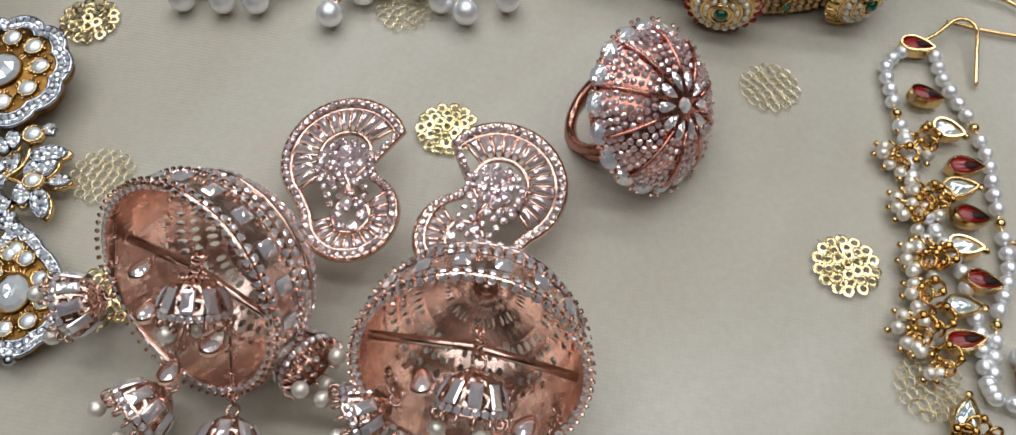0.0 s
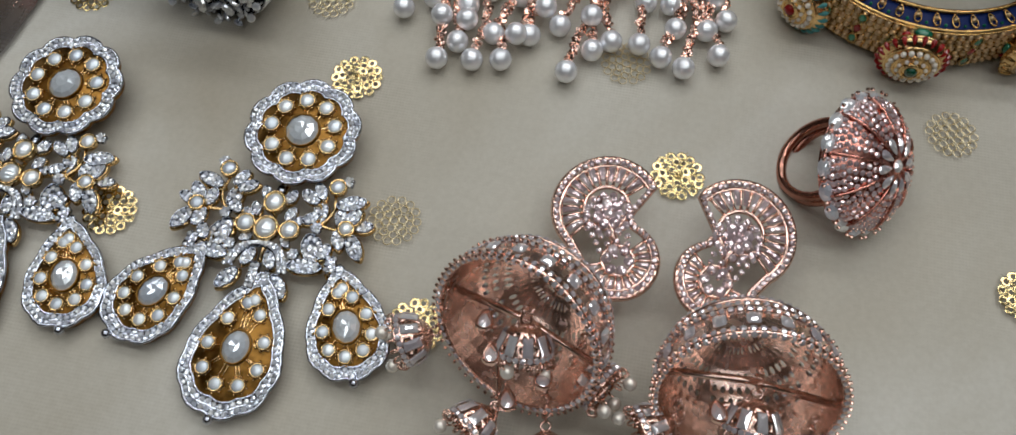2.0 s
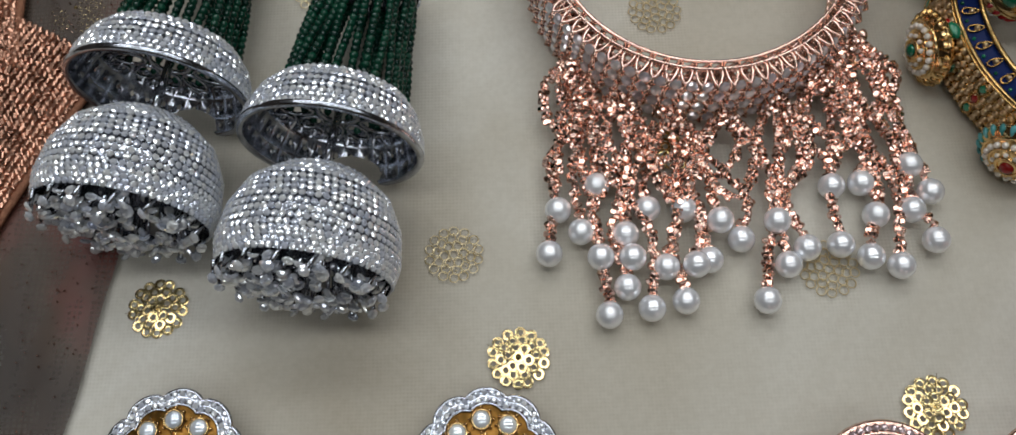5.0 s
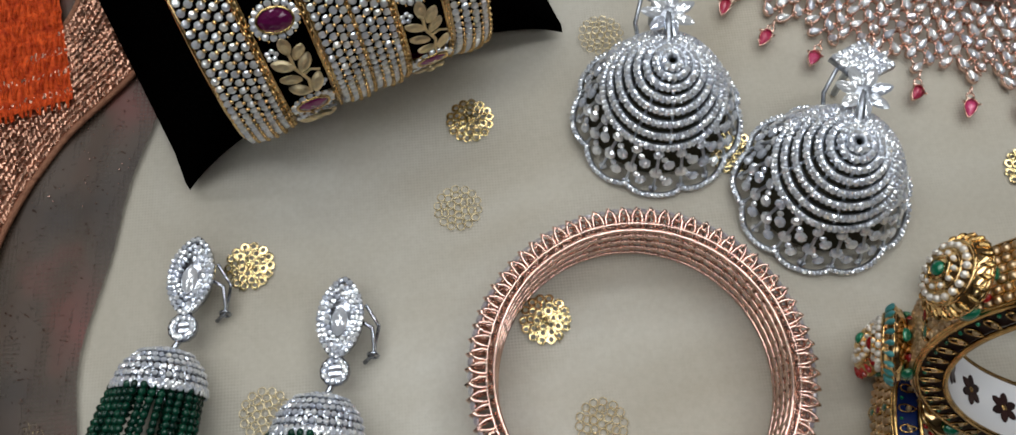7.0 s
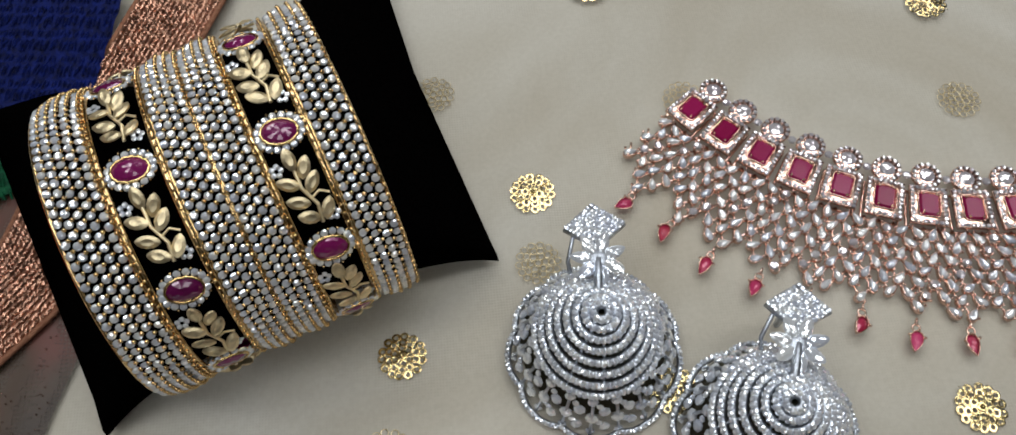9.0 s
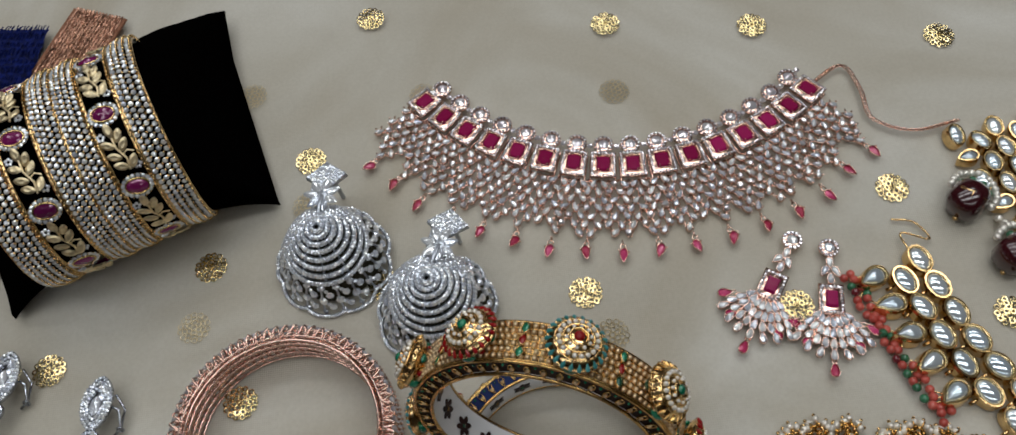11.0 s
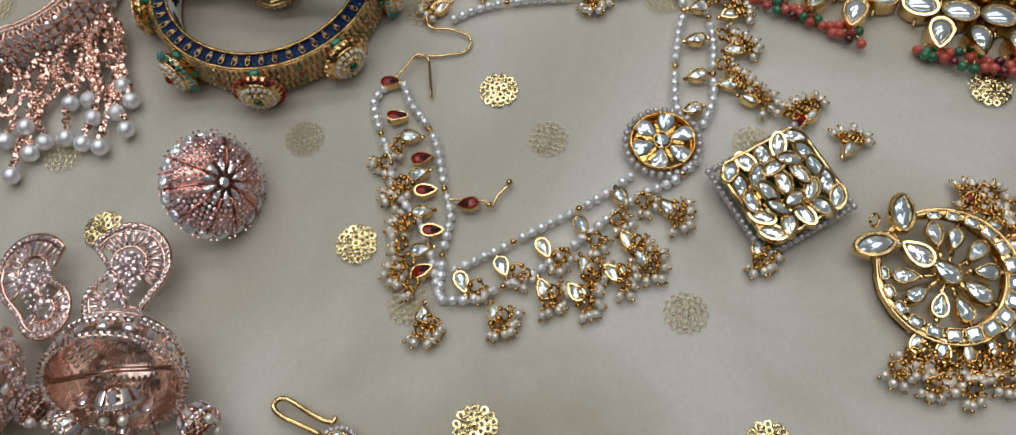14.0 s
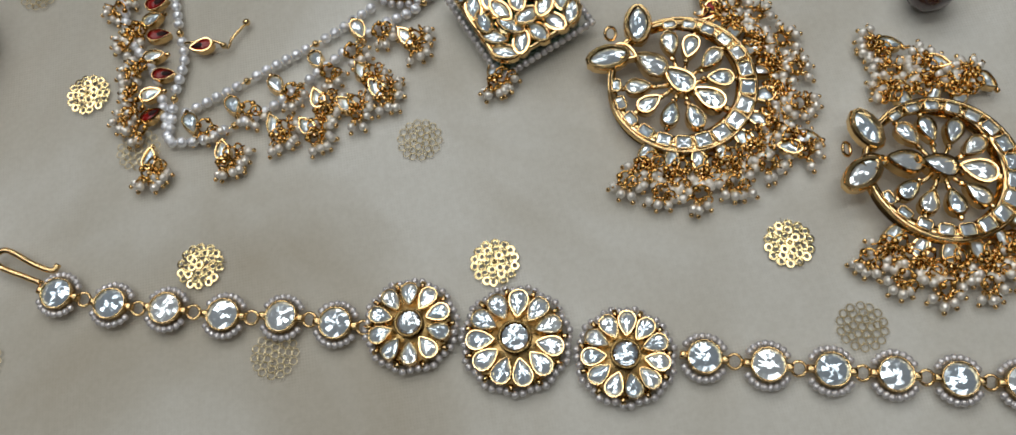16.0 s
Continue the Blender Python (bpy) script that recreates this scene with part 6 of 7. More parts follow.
def choker():
    root = thing("kundan_choker", "gold choker of clear kundan stones with coral and green bead fringe", "necklace", (258.5, 76.8, 0))
    o = np.array((260, 80))
    line, d = spline([(238.5, 135), (246.5, 109), (257.5, 85.0), (275.0, 69), (297, 52), (322, 41.5), (348, 33)], 10.0)
    n = side_of(d)
    n = n * np.where(n[:, :1] > 0, -1, 1)
    link = Soup()
    for i, (p, dd, s) in enumerate(zip(line, d, n)):
        ang = math.degrees(math.atan2(dd[1], dd[0]))
        for row, q in enumerate((-1.0, 7.4)):
            c = p[:2] + s * q + dd[:2] * (4.6 if row else 0) - o
            m = mt(c[0], c[1], 3.6, ang + jig(5), jig(7), jig(7), (1.38, 1.45, 1.2))
            piece("oval_stone", OV, root, m)
            piece("oval_cup", OVC, root, m)
            link.add(tube([(c[0], c[1], 1.4), (c[0] + s[0] * 6, c[1] + s[1] * 6, 1.2)], 0.6, 5))
        c = p[:2] + s * 16.2 - o
        m = mt(c[0], c[1], 3.8, ang + 180 + jig(12), jig(8), jig(8), 1.45)
        if i % 6 != 5:
            piece("pear_stone", PE, root, m)
            piece("pear_cup", PEC, root, m)
            for k in range(8):
                b = p[:2] + s * (20.6 + 2.9 * (k % 2) + jig(0.8)) + dd[:2] * (k - 3.5) * 1.35 - o
                piece("bead", BEADS[(0, 0, 1, 0, 2, 0, 1)[int(rng.integers(7))]], root, mt(b[0] + jig(0.5), b[1] + jig(0.5), 1.6 + 0.5 * (k % 2), s=1.45))
                link.add(tube([(c[0], c[1], 1.2), (b[0], b[1], 1.6)], 0.25, 4))
    link.add(tube([(p[0] - o[0], p[1] - o[1], 0.8) for p in line], 0.6, 6))
    part("link_chain", link, GOLD, root, "gold links under the stones", True)
    hook, _ = spline([(238.5, 138, 2), (237, 146, 2.2), (246, 143, 1.5), (243, 150, 1), (236, 152, 1)], 0.8)
    part("hook", Soup().add(tube(hook - (260, 80, 0), 0.35, 5)), GOLD, root, smooth=True)


choker()


def bib():
    root = thing("kundan_bib", "broad gold bib necklace of kundan stones edged with pearls", "necklace", (300, 140, 0))
    o = np.array((300, 140))
    line, d = spline([(272, 178), (275, 160), (283, 143), (296, 126), (311, 112), (328, 98), (348, 86)], 8.8)
    n = side_of(d)
    n = n * np.where(n[:, :1] < 0, -1, 1)
    link = Soup()
    for row in range(9):
        for i, (p, dd, s) in enumerate(zip(line, d, n)):
            c = p[:2] + s * (row - 1.1) * 7.0 + dd[:2] * (4.2 if row % 2 else 0)
            if c[1] > 181 + max(0, (c[0] - 318) * 1.4) or c[0] > 372:
                continue
            ang = math.degrees(math.atan2(dd[1], dd[0])) + jig(14)
            m = mt(c[0] - o[0], c[1] - o[1], 3.8, ang, jig(9), jig(9), 1.16)
            if row == 0 and i % 2:
                piece("pear_stone", PE, root, m @ mt(rz=180, s=0.9))
                piece("pear_cup", PEC, root, m @ mt(rz=180, s=0.9))
            else:
                piece("oval_stone", OV, root, m)
                piece("oval_cup", OVC, root, m)
    part("link_chain", Soup().add(tube([(p[0] - o[0], p[1] - o[1], 1.0) for p in line], 0.8, 6)), GOLD, root, smooth=True)
    # maroon beads with pearl arches
    rock = Soup().add(layers([(rect(3.6, 3.2, 1.2), -4.8), (rect(5.2, 4.6, 1.8), -3.2), (rect(5.6, 5.0, 1.8), 0), (rect(5.2, 4.6, 1.8), 3.2), (rect(3.4, 3.0, 1.2), 4.8)])).mesh("maroon_bead", MAROON, True)
    wire, flow, drops = Soup(), Soup(), Soup()
    for k, (x, y) in enumerate(((259, 150.5), (267.5, 129.5), (280.5, 110.5), (297.5, 97.5), (313, 83), (329, 71), (347, 60))):
        c = np.array((x, y)) - o
        inn = np.array((0.72, 0.69))
        piece("maroon_bead", rock, root, mt(c[0], c[1], 5.6, 25 + jig(14), 90 + jig(14), jig(10), 1.12))
        for q in range(15):
            a = radians(-60 + 210 * q / 14)
            piece("pearl", CREAM_ME, root, mt(c[0] + 3.5 + 7.4 * math.cos(a), c[1] + 3.5 + 7.4 * math.sin(a), 4.6 + jig(0.6), s=1.35))
            if q % 3 == 0:
                piece("bead", BEADS[1], root, mt(c[0] + 3.5 + 4.4 * math.cos(a), c[1] + 3.5 + 4.4 * math.sin(a), 4.4, s=1.5))
        for q in range(5):
            piece("pearl", CREAM_ME, root, mt(c[0] + 7.5 + jig(3), c[1] - 9 + jig(3), 2.0 + abs(jig(1.5)), s=1.35))
        if k < 2:
            wire.add(tube([(c[0] - 3, c[1] - 3, 10.3), (c[0], c[1], 10.9), (c[0] + 3, c[1] + 3, 10.3)], 0.5, 5)).add(tube([(c[0] - 3, c[1] + 3, 10.3), (c[0], c[1], 10.9), (c[0] + 3, c[1] - 3, 10.3)], 0.5, 5))
        else:
            for q in range(5):
                a = q * 1.257 + k
                flow.add(dome(pear(1.2, 1.7, 12), 0.8), mt(c[0] + 2.1 * math.cos(a), c[1] + 2.1 * math.sin(a), 10.4, math.degrees(a) + 90))
            flow.add(dome(circle(0.9, 10), 0.8), mt(c[0], c[1], 10.6))
            wire.add(ring3(4.0, 0.3, 16, 5), mt(c[0], c[1], 10.2))
        wire.add(BEAD, mt(c[0] - 4.5, c[1] - 4.5, 2.4, s=0.9))
    part("wire_petals", wire, GOLD, root, "gold wire petals", True)
    part("stone_flowers", flow, CZ, root, "clear flowers on the beads", True)
    lone = piece("maroon_bead", rock, root, mt(345 - o[0], -31 - o[1] + 66, 5.4, 25, 90, 0))
    lone.matrix_basis.translation = Vector(((347 - 300) * MM, (48 - 140) * MM, 5.4 * MM))


bib()
bead_t = thing("maroon_bead", "dark maroon glass bead dotted with clear stones on the cloth", "bead", (347, -29, 0), 20)
part("body", Soup().add(layers([(circle(2.6, 14), -6), (circle(5.2, 14), -4), (circle(6.0, 14), 0), (circle(5.2, 14), 4), (circle(2.6, 14), 6)]), mt(0, 0, 6, 0, 0, 90)), MAROON, bead_t, smooth=True)
s = Soup()
for k in range(16):
    s.add(GRAIN, mt(rng.uniform(-4, 4), rng.uniform(-4, 4), 11, s=0.4))
part("dot_work", s, CREAMPEARL, bead_t)
clasp = thing("clasp", "small gold necklace hook clasp on the cloth", "clasp", (330, 60, 0), -6)
ln, _ = spline([(-7, 1.2, 1), (-7, -1.4, 1), (2, -1.4, 1), (6, -0.4, 1), (7.5, 1.0, 1), (5, 1.8, 1), (-6.6, 1.4, 1)], 0.7)
part("hook_wire", Soup().add(tube(ln, 0.55, 6)).add(tube(ln + (0, 0, 0.0), 0.5, 5)), GOLD, clasp, smooth=True)


# ---- pearl head ornament with pendants ----
KCUP = set_stone(pear(1.9, 2.5, 16), 0.8, True, 1.4, 0.55)
KST, KCP = KCUP[0].mesh("pear_stone", KUNDAN), KCUP[1].add(BEAD, mt(0, 3.4, -0.4, s=0.7)).add(BEAD, mt(0, -3.4, -0.4, s=0.7)).mesh("pear_setting", GOLD)
RED = set_stone(pear(1.9, 2.7, 16), 0.7, False, 1.4, 0.5)
RST, RCP = RED[0].mesh("red_enamel_petal", REDENAMEL, True), RED[1].mesh("petal_setting", GOLD)
DARKDOT = Soup().add(dome(pear(1.0, 1.5, 12), 0.5)).mesh("dark_enamel_petal", DARKENAMEL, True)
DANG = Soup()
DANG.add(ring3(1.5, 0.26, 14, 5), mt(0, 0, 0.6, 0, 25)).add(ring3(1.1, 0.24, 12, 5), mt(1.4, -1.2, 0.9, 0, 60, 20)).add(BEAD, mt(-1.2, 0.4, 0.9, s=0.75)).add(BEAD, mt(1.0, 0.9, 1.0, s=0.65)).add(BEAD, mt(0.1, -1.6, 0.8, s=0.6))
DANG.add(tube([(0, -1.4, 0.6), (0.4, -3.0, 0.8)], 0.22, 4)).add(tube([(-1.0, -0.8, 0.6), (-2.4, -2.4, 0.8)], 0.22, 4)).add(tube([(1.0, -0.8, 0.6), (2.6, -2.0, 0.8)], 0.22, 4))
DANG = DANG.mesh("ring_knot", DEEPGOLD, True)


def dangle(root, x, y, z, a, n=4, r=1.12):
    """A knot of gold rings with a spray of small pearls; a: the heading it hangs to."""
    piece("ring_knot", DANG, root, mt(x, y, z, a + 90, jig(20), jig(20), 1.18))
    for k in range(n):
        b = radians(a + (k - (n - 1) / 2) * 34 + jig(10))
        q = 3.6 + jig(0.7)
        piece("pearl", CREAM_ME, root, mt(x + q * math.cos(b), y + q * math.sin(b), 1.3 + abs(jig(0.9)), s=r))
        piece("gold_bead", GOLDBEAD, root, mt(x + (q + 1.35) * math.cos(b), y + (q + 1.35) * math.sin(b), 1.3, s=0.6))
        piece("gold_bead", GOLDBEAD, root, mt(x + (q - 1.7) * math.cos(b), y + (q - 1.7) * math.sin(b), 1.8, s=0.7))


def charm(root, x, y, a, red=False, n=4, hang=True):
    m = mt(x, y, 2.6, a + 90, jig(12), jig(12))
    if red:
        piece("red_enamel_petal", RST, root, m)
        piece("petal_setting", RCP, root, m)
        piece("dark_enamel_petal", DARKDOT, root, m @ mt(0, 0.8, 0.55))
    else:
        piece("pear_stone", KST, root, m)
        piece("pear_setting", KCP, root, m)
    if hang:
        dangle(root, x + 3.2 * math.cos(radians(a)), y + 3.2 * math.sin(radians(a)), 1.8, a, n)
        dangle(root, x + 2.4 * math.cos(radians(a + 50)), y + 2.4 * math.sin(radians(a + 50)), 2.2, a + 45 + jig(20), 3)


def head_ornament():
    root = thing("pearl_head_ornament", "pearl strand head ornament with kundan charms and gold pendants", "head ornament", (220, 11.5, 0))
    ox, oy = 220, 10
    gold = Soup()

    def strand(pts, z=1.5, step=2.75):
        line, d = spline(pts, step)
        for i, p in enumerate(line):
            if i % 7 == 6:
                piece("gold_bead", GOLDBEAD, root, mt(p[0] - ox, p[1] - oy, z, s=1.0))
            else:
                piece("pearl", PEARL_ME, root, mt(p[0] - ox, p[1] - oy, z + jig(0.12), s=1.34))
        gold.add(tube([(p[0] - ox, p[1] - oy, z) for p in line], 0.2, 4))

    strand([(165, 62), (175, 68), (185, 71), (195, 70), (205, 69), (215, 67.4), (225, 66), (234, 63), (240, 55), (242, 46), (242, 36), (240, 26), (238, 16), (234, 9)])
    strand([(169, 55), (176, 57.4), (184, 58.2), (194, 58), (204, 57), (214, 56), (224, 56), (232, 57), (236, 49), (233, 40), (230, 29), (228, 19), (228, 12)])
    strand([(147, 34), (144, 30), (144.6, 24), (146, 17), (147.6, 11), (148, 4), (150, -2), (153, -7), (155.4, -12), (157, -20), (158, -30)])
    strand([(153, 34), (154.4, 28), (158, 21), (160.6, 14), (161.4, 7), (162, 0), (163, -8), (162, -13), (160.4, -18), (159.4, -24), (158.4, -31)])
    strand([(163, -24.5), (170, -22), (178, -19), (187, -15.4), (196, -12), (204, -8.4), (212, -4)])
    strand([(159, -32), (166, -33), (172, -31.4), (177, -30), (183, -28), (192, -23), (200, -18), (207, -13.4), (214, -9.6), (223, -7), (230, -2)])
    # charms between the strands
    for x, y, a in ((165.5, 59, 200), (178.6, 63, 80), (190, 64.6, 85), (202, 63.6, 85), (225, 61, 80), (243.5, 57, 40), (237, 36, 0), (235, 24, 5), (231.6, 13.4, 10),
                    (164.4, -28.4, 105), (175.2, -25.6, 105), (186.4, -22, 110), (197, -17, 110), (208.4, -10.4, 110), (216, 63, 85), (240, 47, 10)):
        charm(root, x - ox, y - oy, a, hang=False)
    # clusters that hang outwards
    for x, y, a in ((186, 75, 100), (193, 76, 90), (201, 75.5, 75), (215, 71.5, 100), (221, 72.6, 90), (228, 70.5, 70), (236, 66.5, 60), (248.5, 56.5, 25), (248, 43, 15), (247, 31, 0), (243, 20, -10), (247.6, 14.5, -20), (210, 57.5, -95)):
        charm(root, x - ox, y - oy, a, n=5)
    for x, y, a in ((154, -36, -100), (172, -37.4, -85), (185, -33, -75), (196.4, -28, -75), (208, -22.6, -65), (220, -15, -60), (193, -35, -60), (203, -31, -50), (211, -28, -60)):
        charm(root, x - ox, y - oy, a, n=4)
    for x, y, a in ((168, -30, -80), (179, -27.5, -75), (190, -24.6, -70), (200, -21, -70), (206, -16.4, -60), (214, -12, -60), (190, 71, 95), (198, 72, 80), (218, 68.6, 90), (231, 66, 75), (244.6, 49, 15), (244.4, 36, 5), (242.6, 26, -5), (178, 71, 110)):
        dangle(root, x - ox, y - oy, 2.4, a + jig(20), 4)
    # red petals and clear drops of the ear chain
    for x, y, a in ((149.4, 35, 170), (150.6, 23.4, 175), (156.6, 9, 185), (157, -1, 180), (158, -13, 175), (154.6, -24, 190), (208, 63, 85)):
        charm(root, x - ox, y - oy, a, red=True, hang=False)
    for x, y, a in ((154, 16.4, 170), (155.4, 4.4, 190), (154.6, -18, 185), (155.6, -7, 180)):
        charm(root, x - ox, y - oy, a, hang=False)
        dangle(root, x - ox - 3.4, y - oy - 2.4, 2.2, 205 + jig(20), 4)
    charm(root, 168 - ox, -6.6 - oy, 0, red=True, hang=False)
    twig, _ = spline([(162, -4, 1.6), (167, -5, 2.4), (172, -6, 2.2), (174.4, -8, 1.6), (175.6, -5.4, 1.6), (179.4, -1.6, 1.4)], 0.8)
    gold.add(tube(twig - (ox, oy, 0), 0.4, 6)).add(BEAD, mt(179.6 - ox, -1.2 - oy, 1.5, s=1.0)).add(BEAD, mt(173.6 - ox, -7.4 - oy, 2.2, s=0.9))
    for x, y, a in ((150.5, 2.4, 190), (148.6, -1, 200), (150, -16, 190), (148.6, -22.6, 200), (152, -27, 210), (163, 60, 200), (146.6, 9.6, 190), (150.4, -10, 185)):
        dangle(root, x - ox, y - oy, 2.0, a + jig(15), 4)
    for pts in ([(164, 60, 2), (161, 57, 2), (162, 53, 1.5), (168, 51.4, 1.2), (173, 48, 1), (171.6, 43.6, 0.8), (165, 43, 0.8), (156, 44, 0.8)], [(149.6, 36, 2), (153, 38.6, 2.5), (157, 42.4, 3.5), (160.4, 41.4, 3), (160.6, 36, 2), (160.4, 29, 1)]):
        ln, _ = spline(pts, 0.8)
        gold.add(tube(ln - (ox, oy, 0), 0.42, 6))
    part("gold_wire", gold, GOLD, root, "gold ear wires and strings", True)

    # star medallion
    star = Soup()
    cx, cy = 222 - ox, 4.6 - oy
    star.add(plate(circle(9.0, 36), 1.2, 1.4), mt(cx, cy))
    tri = np.array([(-1.6, 0), (1.6, 0), (0, 7.4)])
    for k in range(6):
        a = 60 * k + 12
        star.add(layers([(tri, 0), (tri * (0.6, 0.9), 1.0)]), mt(cx, cy, 2.6, a))
        piece("pear_stone", KST, root, mt(cx + 5.6 * math.sin(radians(-a - 30)), cy + 5.6 * math.cos(radians(-a - 30)), 3.0, a + 210, s=(1.5, 1.3, 1.3)))
    star.add(rim(circle(8.2, 36), 0.7, 1.2), mt(cx, cy, 2.2)).add(rim(circle(2.2, 14), 0.6, 1.0), mt(cx, cy, 2.6))
    part("star_medallion", star, DEEPGOLD, root, "round gold medallion with a six-pointed star", True)
    piece("centre_stone", Soup().add(cut(circle(2.2, 12), 0.8, 0.6)).mesh("centre_stone", KUNDAN), root, mt(cx, cy, 3.3))
    for k in range(28):
        a = 2 * math.pi * k / 28
        piece("seed_pearl", SEED_ME, root, mt(cx + 10 * math.cos(a), cy + 10 * math.sin(a), 2.2, s=1.05))

    # square pendant, thick and raised
    sq = Soup()
    m = mt(249.0 - ox, -14.2 - oy, 0, 22, 5, -3)
    base = rect(12.6, 12.6, 2.0)
    sq.add(rim(base * 0.92, 1.0, 1.4), m @ mt(0, 0, 7.2))
    stones = []
    for i in range(5):
        for j in range(5):
            x, y = (i - 2) * 4.9, (j - 2) * 4.9
            edge = max(abs(i - 2), abs(j - 2)) == 2
            stones.append((x * 0.98, y * 0.98, (math.degrees(math.atan2(y, x)) + (90 if not edge else (0 if abs(i - 2) < abs(j - 2) else 90))), edge))
    MQ = set_stone(marquise(1.5, 3.0, 14), 0.8, True, 1.2, 0.95)
    mq, mqc = MQ[0].mesh("marquise_stone", KUNDAN), MQ[1].mesh("marquise_cup", GOLD)
    for x, y, a, e in stones:
        q = m @ mt(x, y, 8.2 + (0.8 if not e else 0), a - 90 + jig(16), jig(14), jig(14))
        piece("marquise_stone", mq, root, q)
        piece("marquise_cup", mqc, root, q)
    part("square_frame", sq, GOLD, root, "gold frame of the square pendant", True)
    part("square_back", Soup().add(plate(base * 0.95, 4.6, 2.2), m), GREENENAMEL, root, "dark green enamelled side")
    for p in even(rect(13.2, 13.2), 1.75):
        piece("seed_pearl", SEED_ME, root, m @ mt(p[0], p[1], 4.4, s=1.0))
    for x, y, a in ((240.6, -29, -100), (270, -4.6, 40), (262.5, 7, 60)):
        charm(root, x - ox, y - oy, a, n=4)
    for x, y, a in ((259, 5.5, 70),):
        charm(root, x - ox, y - oy, a, red=True, n=4)

    # crescent pendants
    def crescent(px, py, rz, fringe, lean):
        mo = mt(px - ox, py - oy, 3.4, rz, *lean, s=1.06)
        g = Soup()
        n = 60
        outer = circle(16.6, n, math.pi / 2)
        ang = np.arange(n) * 2 * math.pi / n
        off_ = 2.2
        inner = np.stack([13.5 * np.cos(ang + math.pi / 2), 13.5 * np.sin(ang + math.pi / 2) + off_ * 0.8], 1)
        v, f = layers([(outer, -1.6), (outer, 0.6), (outer * 0.97, 1.1), (inner * 1.04 - (0, 0.15), 1.1), (inner, 0.6), (inner, -1.6)], False, False)
        f += [(i, (i + 1) % n, 5 * n + (i + 1) % n, 5 * n + i) for i in range(n)]
        g.add((v, f), mo)
        for k in range(17):
            a = radians(-90 + (k - 8) * 17.2)
            mid = 14.4
            cxk, cyk = mid * math.cos(a), mid * math.sin(a) + 0.06 * abs(k - 8)
            w = 1.75 * (1 - 0.035 * abs(k - 8))
            hgt = max(0.6, 1.65 - 0.11 * abs(k - 8))
            q = mo @ mt(cxk, cyk, 1.15, math.degrees(a) + 90)
            piece("square_stone", Soup().add(cut(rect(w, hgt, 0.3), 0.45, 0.7)).mesh("square_stone", KUNDAN), root, q)
            g.add(rim(rect(w, hgt, 0.3), 0.4, 0.5), q)
        g.add(rim(circle(16.0, 48), 0.7, 0.6), mo @ mt(0, 0, 0.7))
        sprig = [(-0.5, 8.4, 0, 1.1), (0.2, 1.2, 0, 1.1), (0.8, -6.7, 0, 1.05), (-2.0, 14.7, -172, 0.8), (6.1, 8.2, -217, 0.82), (8.2, 4.1, -244, 0.82), (8.8, -1.3, 82, 0.82), (6.2, -5.6, 48, 0.82), (-6.8, 7.1, -136, 0.8), (-8.6, 2.8, -108, 0.82), (-7.5, -2.4, -72, 0.82), (-4.7, -6.8, -34, 0.85)]
        for x, y, a, s_ in sprig:
            q = mo @ mt(x, y, 1.0, a + jig(8), jig(6), jig(6), s_ * 1.28)
            piece("pear_stone", KST, root, q)
            piece("pear_setting", KCP, root, q)
            g.add(tube([(mo @ np.array((0, 0.5, 0.1, 1)))[:3], (mo @ np.array((x * 0.8, y * 0.8, 0.2, 1)))[:3]], 0.6, 5))
        for x, a in ((-5.4, 52), (5.4, -52)):
            q = mo @ mt(x, 16.8, 1.3, a, s=(1.35, 1.35, 1.2))
            piece("marquise_stone", mq, root, q)
            piece("marquise_cup", mqc, root, q)
        g.add(ring3(1.5, 0.4, 14, 5), mo @ mt(0, 20.4, 0.5, 0, 40))
        part("crescent", g, GOLD, root, "gold crescent pendant with openwork sprig", True)
        for a in fringe:
            b = radians(a)
            x, y = px - ox + 19.0 * math.cos(b), py - oy + 19.0 * math.sin(b)
            charm(root, x, y, a + jig(12), n=5)
            dangle(root, x + 4.6 * math.cos(b + 0.5), y + 4.6 * math.sin(b + 0.5), 1.6, a + jig(25), 4)
            dangle(root, x + 8.4 * math.cos(b - 0.15), y + 8.4 * math.sin(b - 0.15), 1.8, a + jig(25), 4)

    crescent(283.6, -43.2, 40, (-128, -110, -92, -74, -56, -38, -18, 2, 20, 38, 52), (3, -2))
    crescent(335.0, -75.8, 68, (-140, -122, -104, -86, -68, -50, -30, 60, 78, 98), (4, 2))
    charm(root, 304 - ox, -63.5 - oy, -20, n=4)
    charm(root, 308.5 - ox, -62 - oy, 160, hang=False)
    charm(root, 285 - ox + 10, -24 - oy, 40, red=True, n=4)
    for x, y, a in ((334, -42, 160), (343, -49, 150), (352, -56, 130)):
        charm(root, x - ox, y - oy, a, n=5)


head_ornament()


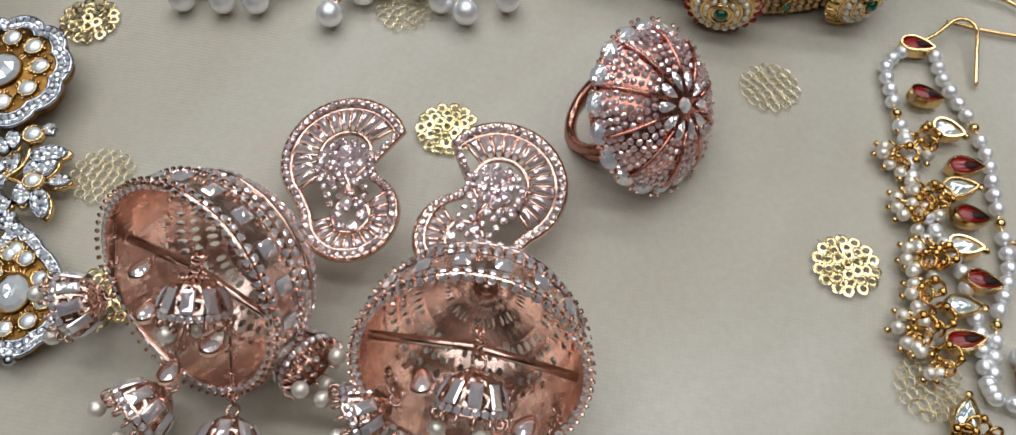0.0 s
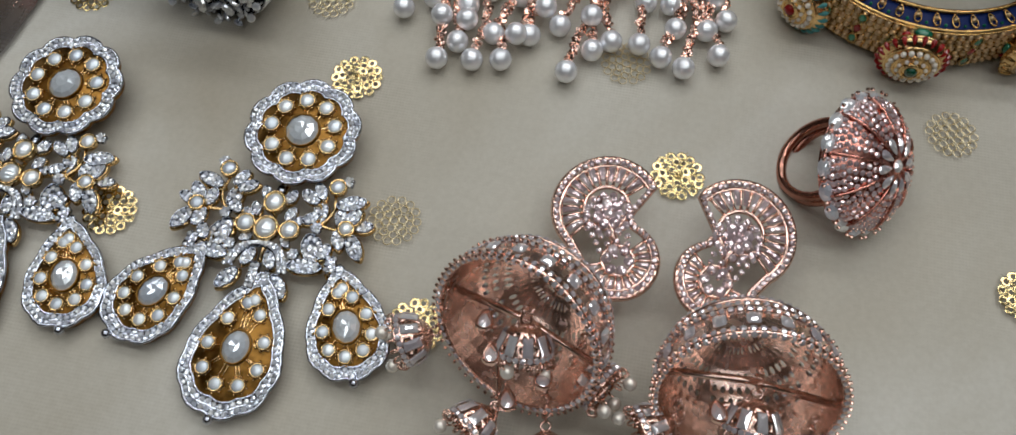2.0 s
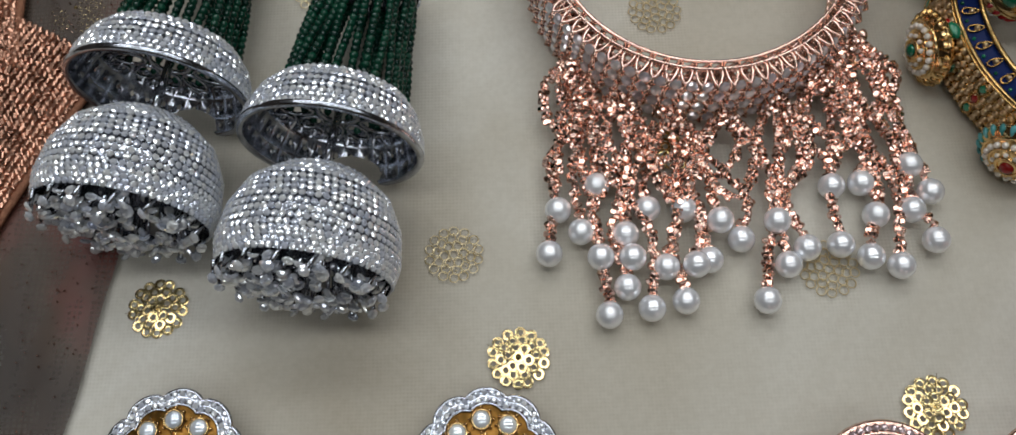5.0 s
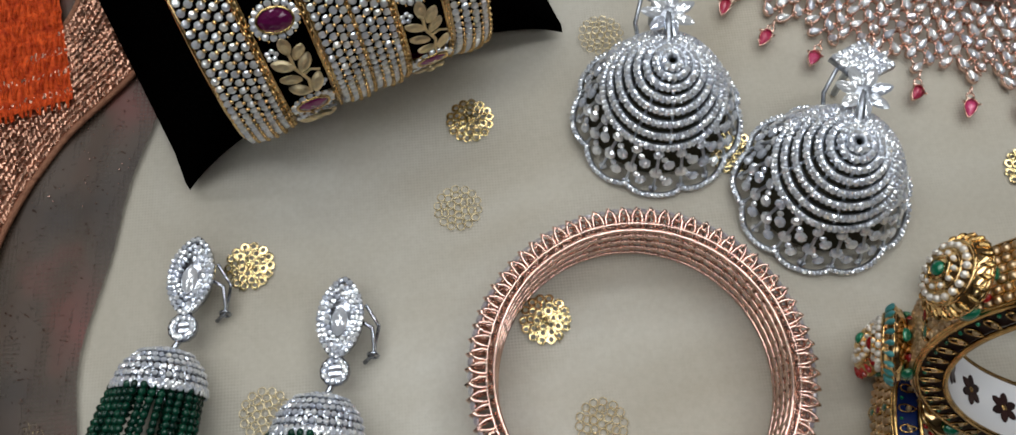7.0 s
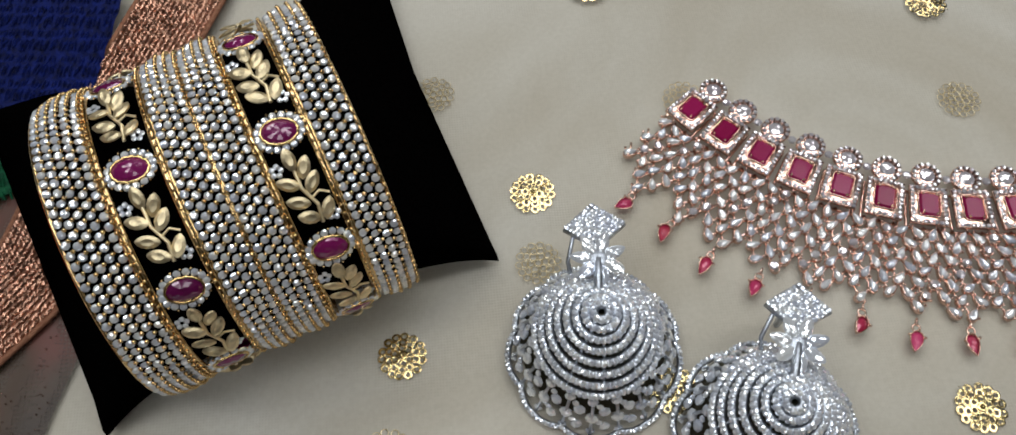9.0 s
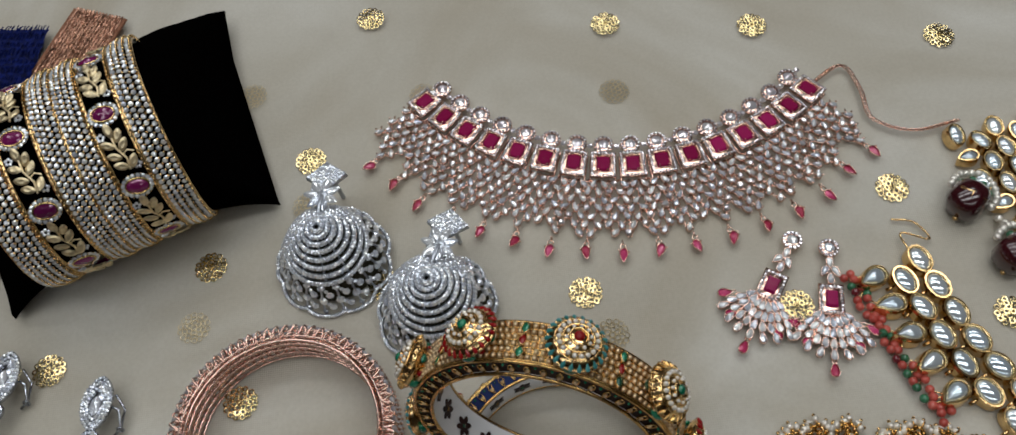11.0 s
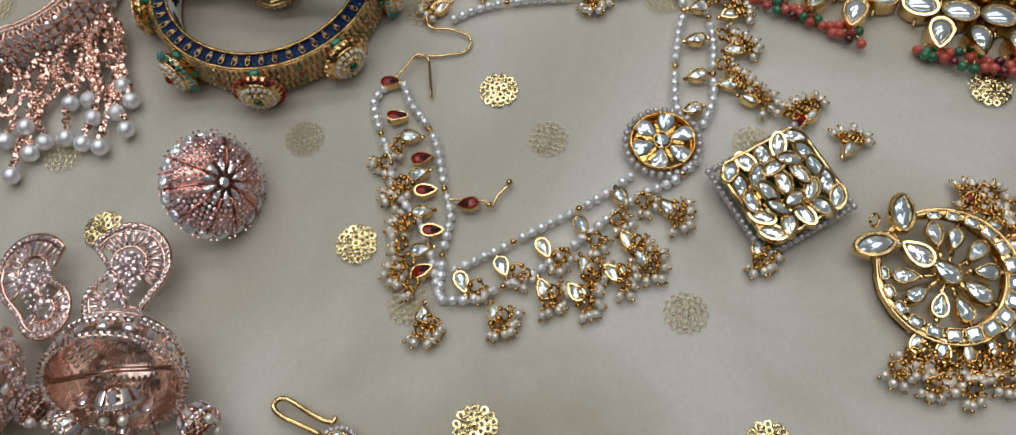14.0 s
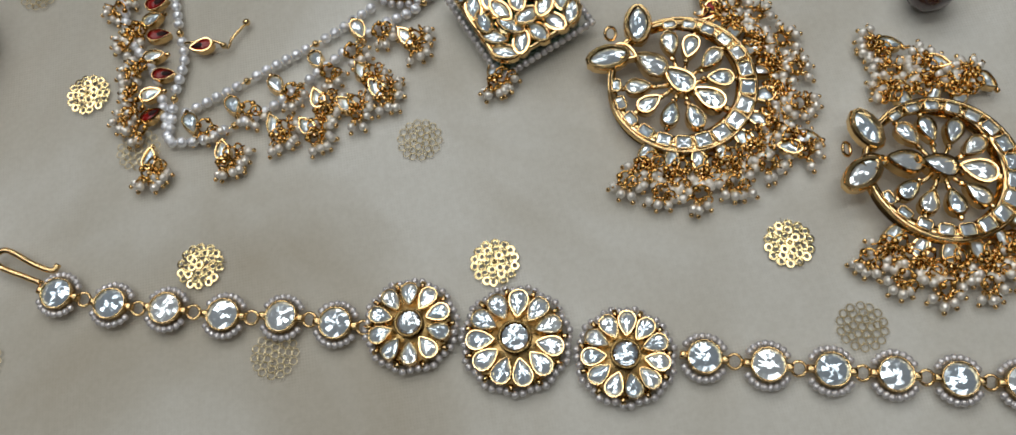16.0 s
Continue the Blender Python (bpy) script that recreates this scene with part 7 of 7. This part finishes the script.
# ---- stone belt ----
def belt():
    root = thing("stone_belt", "gold linked head chain of round stones edged with seed pearls", "head chain", (211, -87, 0))
    ox, oy = 211, -87
    gold = Soup()
    RND = Soup().add(cut(circle(3.35, 14), 0.9, 0.5, 0.1)).mesh("round_stone", KUNDAN)
    RCUP = Soup().add(rim(circle(3.35, 20), 0.45, 2.0, -1.6)).add(plate(circle(3.5, 20), 0.5, -1.8)).mesh("round_cup", GOLD, True)
    left = [(131.2, -64.7), (143.9, -69.6), (156.7, -73.1), (170, -77.1), (183.2, -80), (195.3, -83.8)]
    right = [(273.4, -105.8), (286.1, -109.8), (298.7, -113.2), (311.1, -116.4), (323.4, -119.7), (335.6, -122.8), (348, -125.6)]
    for line in (left, right):
        pts = np.array(line)
        for i, (x, y) in enumerate(line):
            dd = pts[min(i + 1, len(pts) - 1)] - pts[max(i - 1, 0)]
            a = math.atan2(dd[1], dd[0])
            m = mt(x - ox, y - oy, 2.6, math.degrees(a) + jig(40), jig(4), jig(4))
            piece("round_stone", RND, root, m)
            piece("round_cup", RCUP, root, m)
            for k in range(22):
                b = a + 2 * math.pi * k / 22
                if abs(math.cos(b - a)) > 0.93:
                    continue
                piece("seed_pearl", SEED_ME, root, mt(x - ox + 4.75 * math.cos(b), y - oy + 4.75 * math.sin(b), 1.5 + jig(0.15), s=(0.86, 0.86, 0.75)))
            for e in (-1, 1):
                gold.add(layers([(rect(0.9, 0.85, 0.2), 0), (rect(0.9, 0.85, 0.2), 1.6), (rect(0.6, 0.5, 0.1), 2.0)]), mt(x - ox + e * 4.3 * math.cos(a), y - oy + e * 4.3 * math.sin(a), 0.9, math.degrees(a)))
            gold.add(ring3(1.55, 0.36, 16, 6), mt(x - ox + 6.4 * math.cos(a), y - oy + 6.4 * math.sin(a), 1.4, 0, 14))

    def flower(x, y, R, petals, z):
        g = Soup()
        c = mt(x - ox, y - oy, 0)
        g.add(plate(circle(R * 0.86, 40), 1.4, 0.5), c).add(lathe([(R * 0.3, 1.8), (R * 0.28, 4.0), (R * 0.2, 4.4)], 22), c)
        g.add(ring3(R * 0.28, 0.4, 24, 5), c @ mt(0, 0, 4.2))
        for k in range(30):
            g.add(GRAIN, c @ mt(R * 0.29 * math.cos(k * 0.2094), R * 0.29 * math.sin(k * 0.2094), 4.1, s=0.32))
        # base is coloured dark to give the shaded gaps under the petals
        part("flower_base", g, SHADEDGOLD, root, "gold flower base with beaded collar", True)
        piece("centre_stone", RND, root, c @ mt(0, 0, 4.2, jig(90), s=R * 0.25 / 3.6))
        o = pear(R * 0.205, R * 0.235, 16)
        stn, cup = set_stone(o, 0.8, True, 1.6, 0.34)
        stn, cup = stn.mesh("petal_stone", KUNDAN), cup.mesh("petal_cup", GOLD)
        for k in range(petals):
            b = 2 * math.pi * (k + 0.3) / petals
            m = c @ mt(R * 0.63 * math.cos(b), R * 0.63 * math.sin(b), 3.3, math.degrees(b) + 90, jig(5), jig(5))
            piece("petal_stone", stn, root, m)
            piece("petal_cup", cup, root, m)
            gold.add(layers([(rect(0.8, 0.5), 0), (rect(0.8, 0.5), 0.9)]), c @ mt(R * 0.88 * math.cos(b + math.pi / petals), R * 0.88 * math.sin(b + math.pi / petals), 1.6, math.degrees(b + math.pi / petals), jig(15), jig(15)))
        n = int(2 * math.pi * R * 0.97 / 1.72)
        for k in range(n):
            b = 2 * math.pi * k / n
            rr = R * (0.955 + 0.03 * math.cos(petals * b))
            piece("seed_pearl", SEED_ME, root, c @ mt(rr * math.cos(b), rr * math.sin(b), 1.5 + jig(0.2), s=(0.86, 0.86, 0.75)))

    flower(211.9, -87.2, 10.6, 10, 0)
    flower(234.4, -94.6, 12.2, 11, 0)
    flower(257.0, -102.5, 10.8, 11, 0)
    ln, _ = spline([(126.8, -61.0, 1.6), (122.5, -58.5, 1.6), (117, -55.2, 1.8), (115.6, -52.5, 2), (118.6, -51.4, 2), (125, -56.0, 1.8), (129.6, -58.5, 1.6), (131, -57.2, 1.6)], 0.7)
    gold.add(tube(ln - (ox, oy, 0), 0.75, 8))
    gold.add(ring3(1.3, 0.35, 12, 5), mt(127.6 - ox, -62.0 - oy, 1.4))
    part("link_chain", gold, GOLD, root, "gold rings and hook", True)


belt()
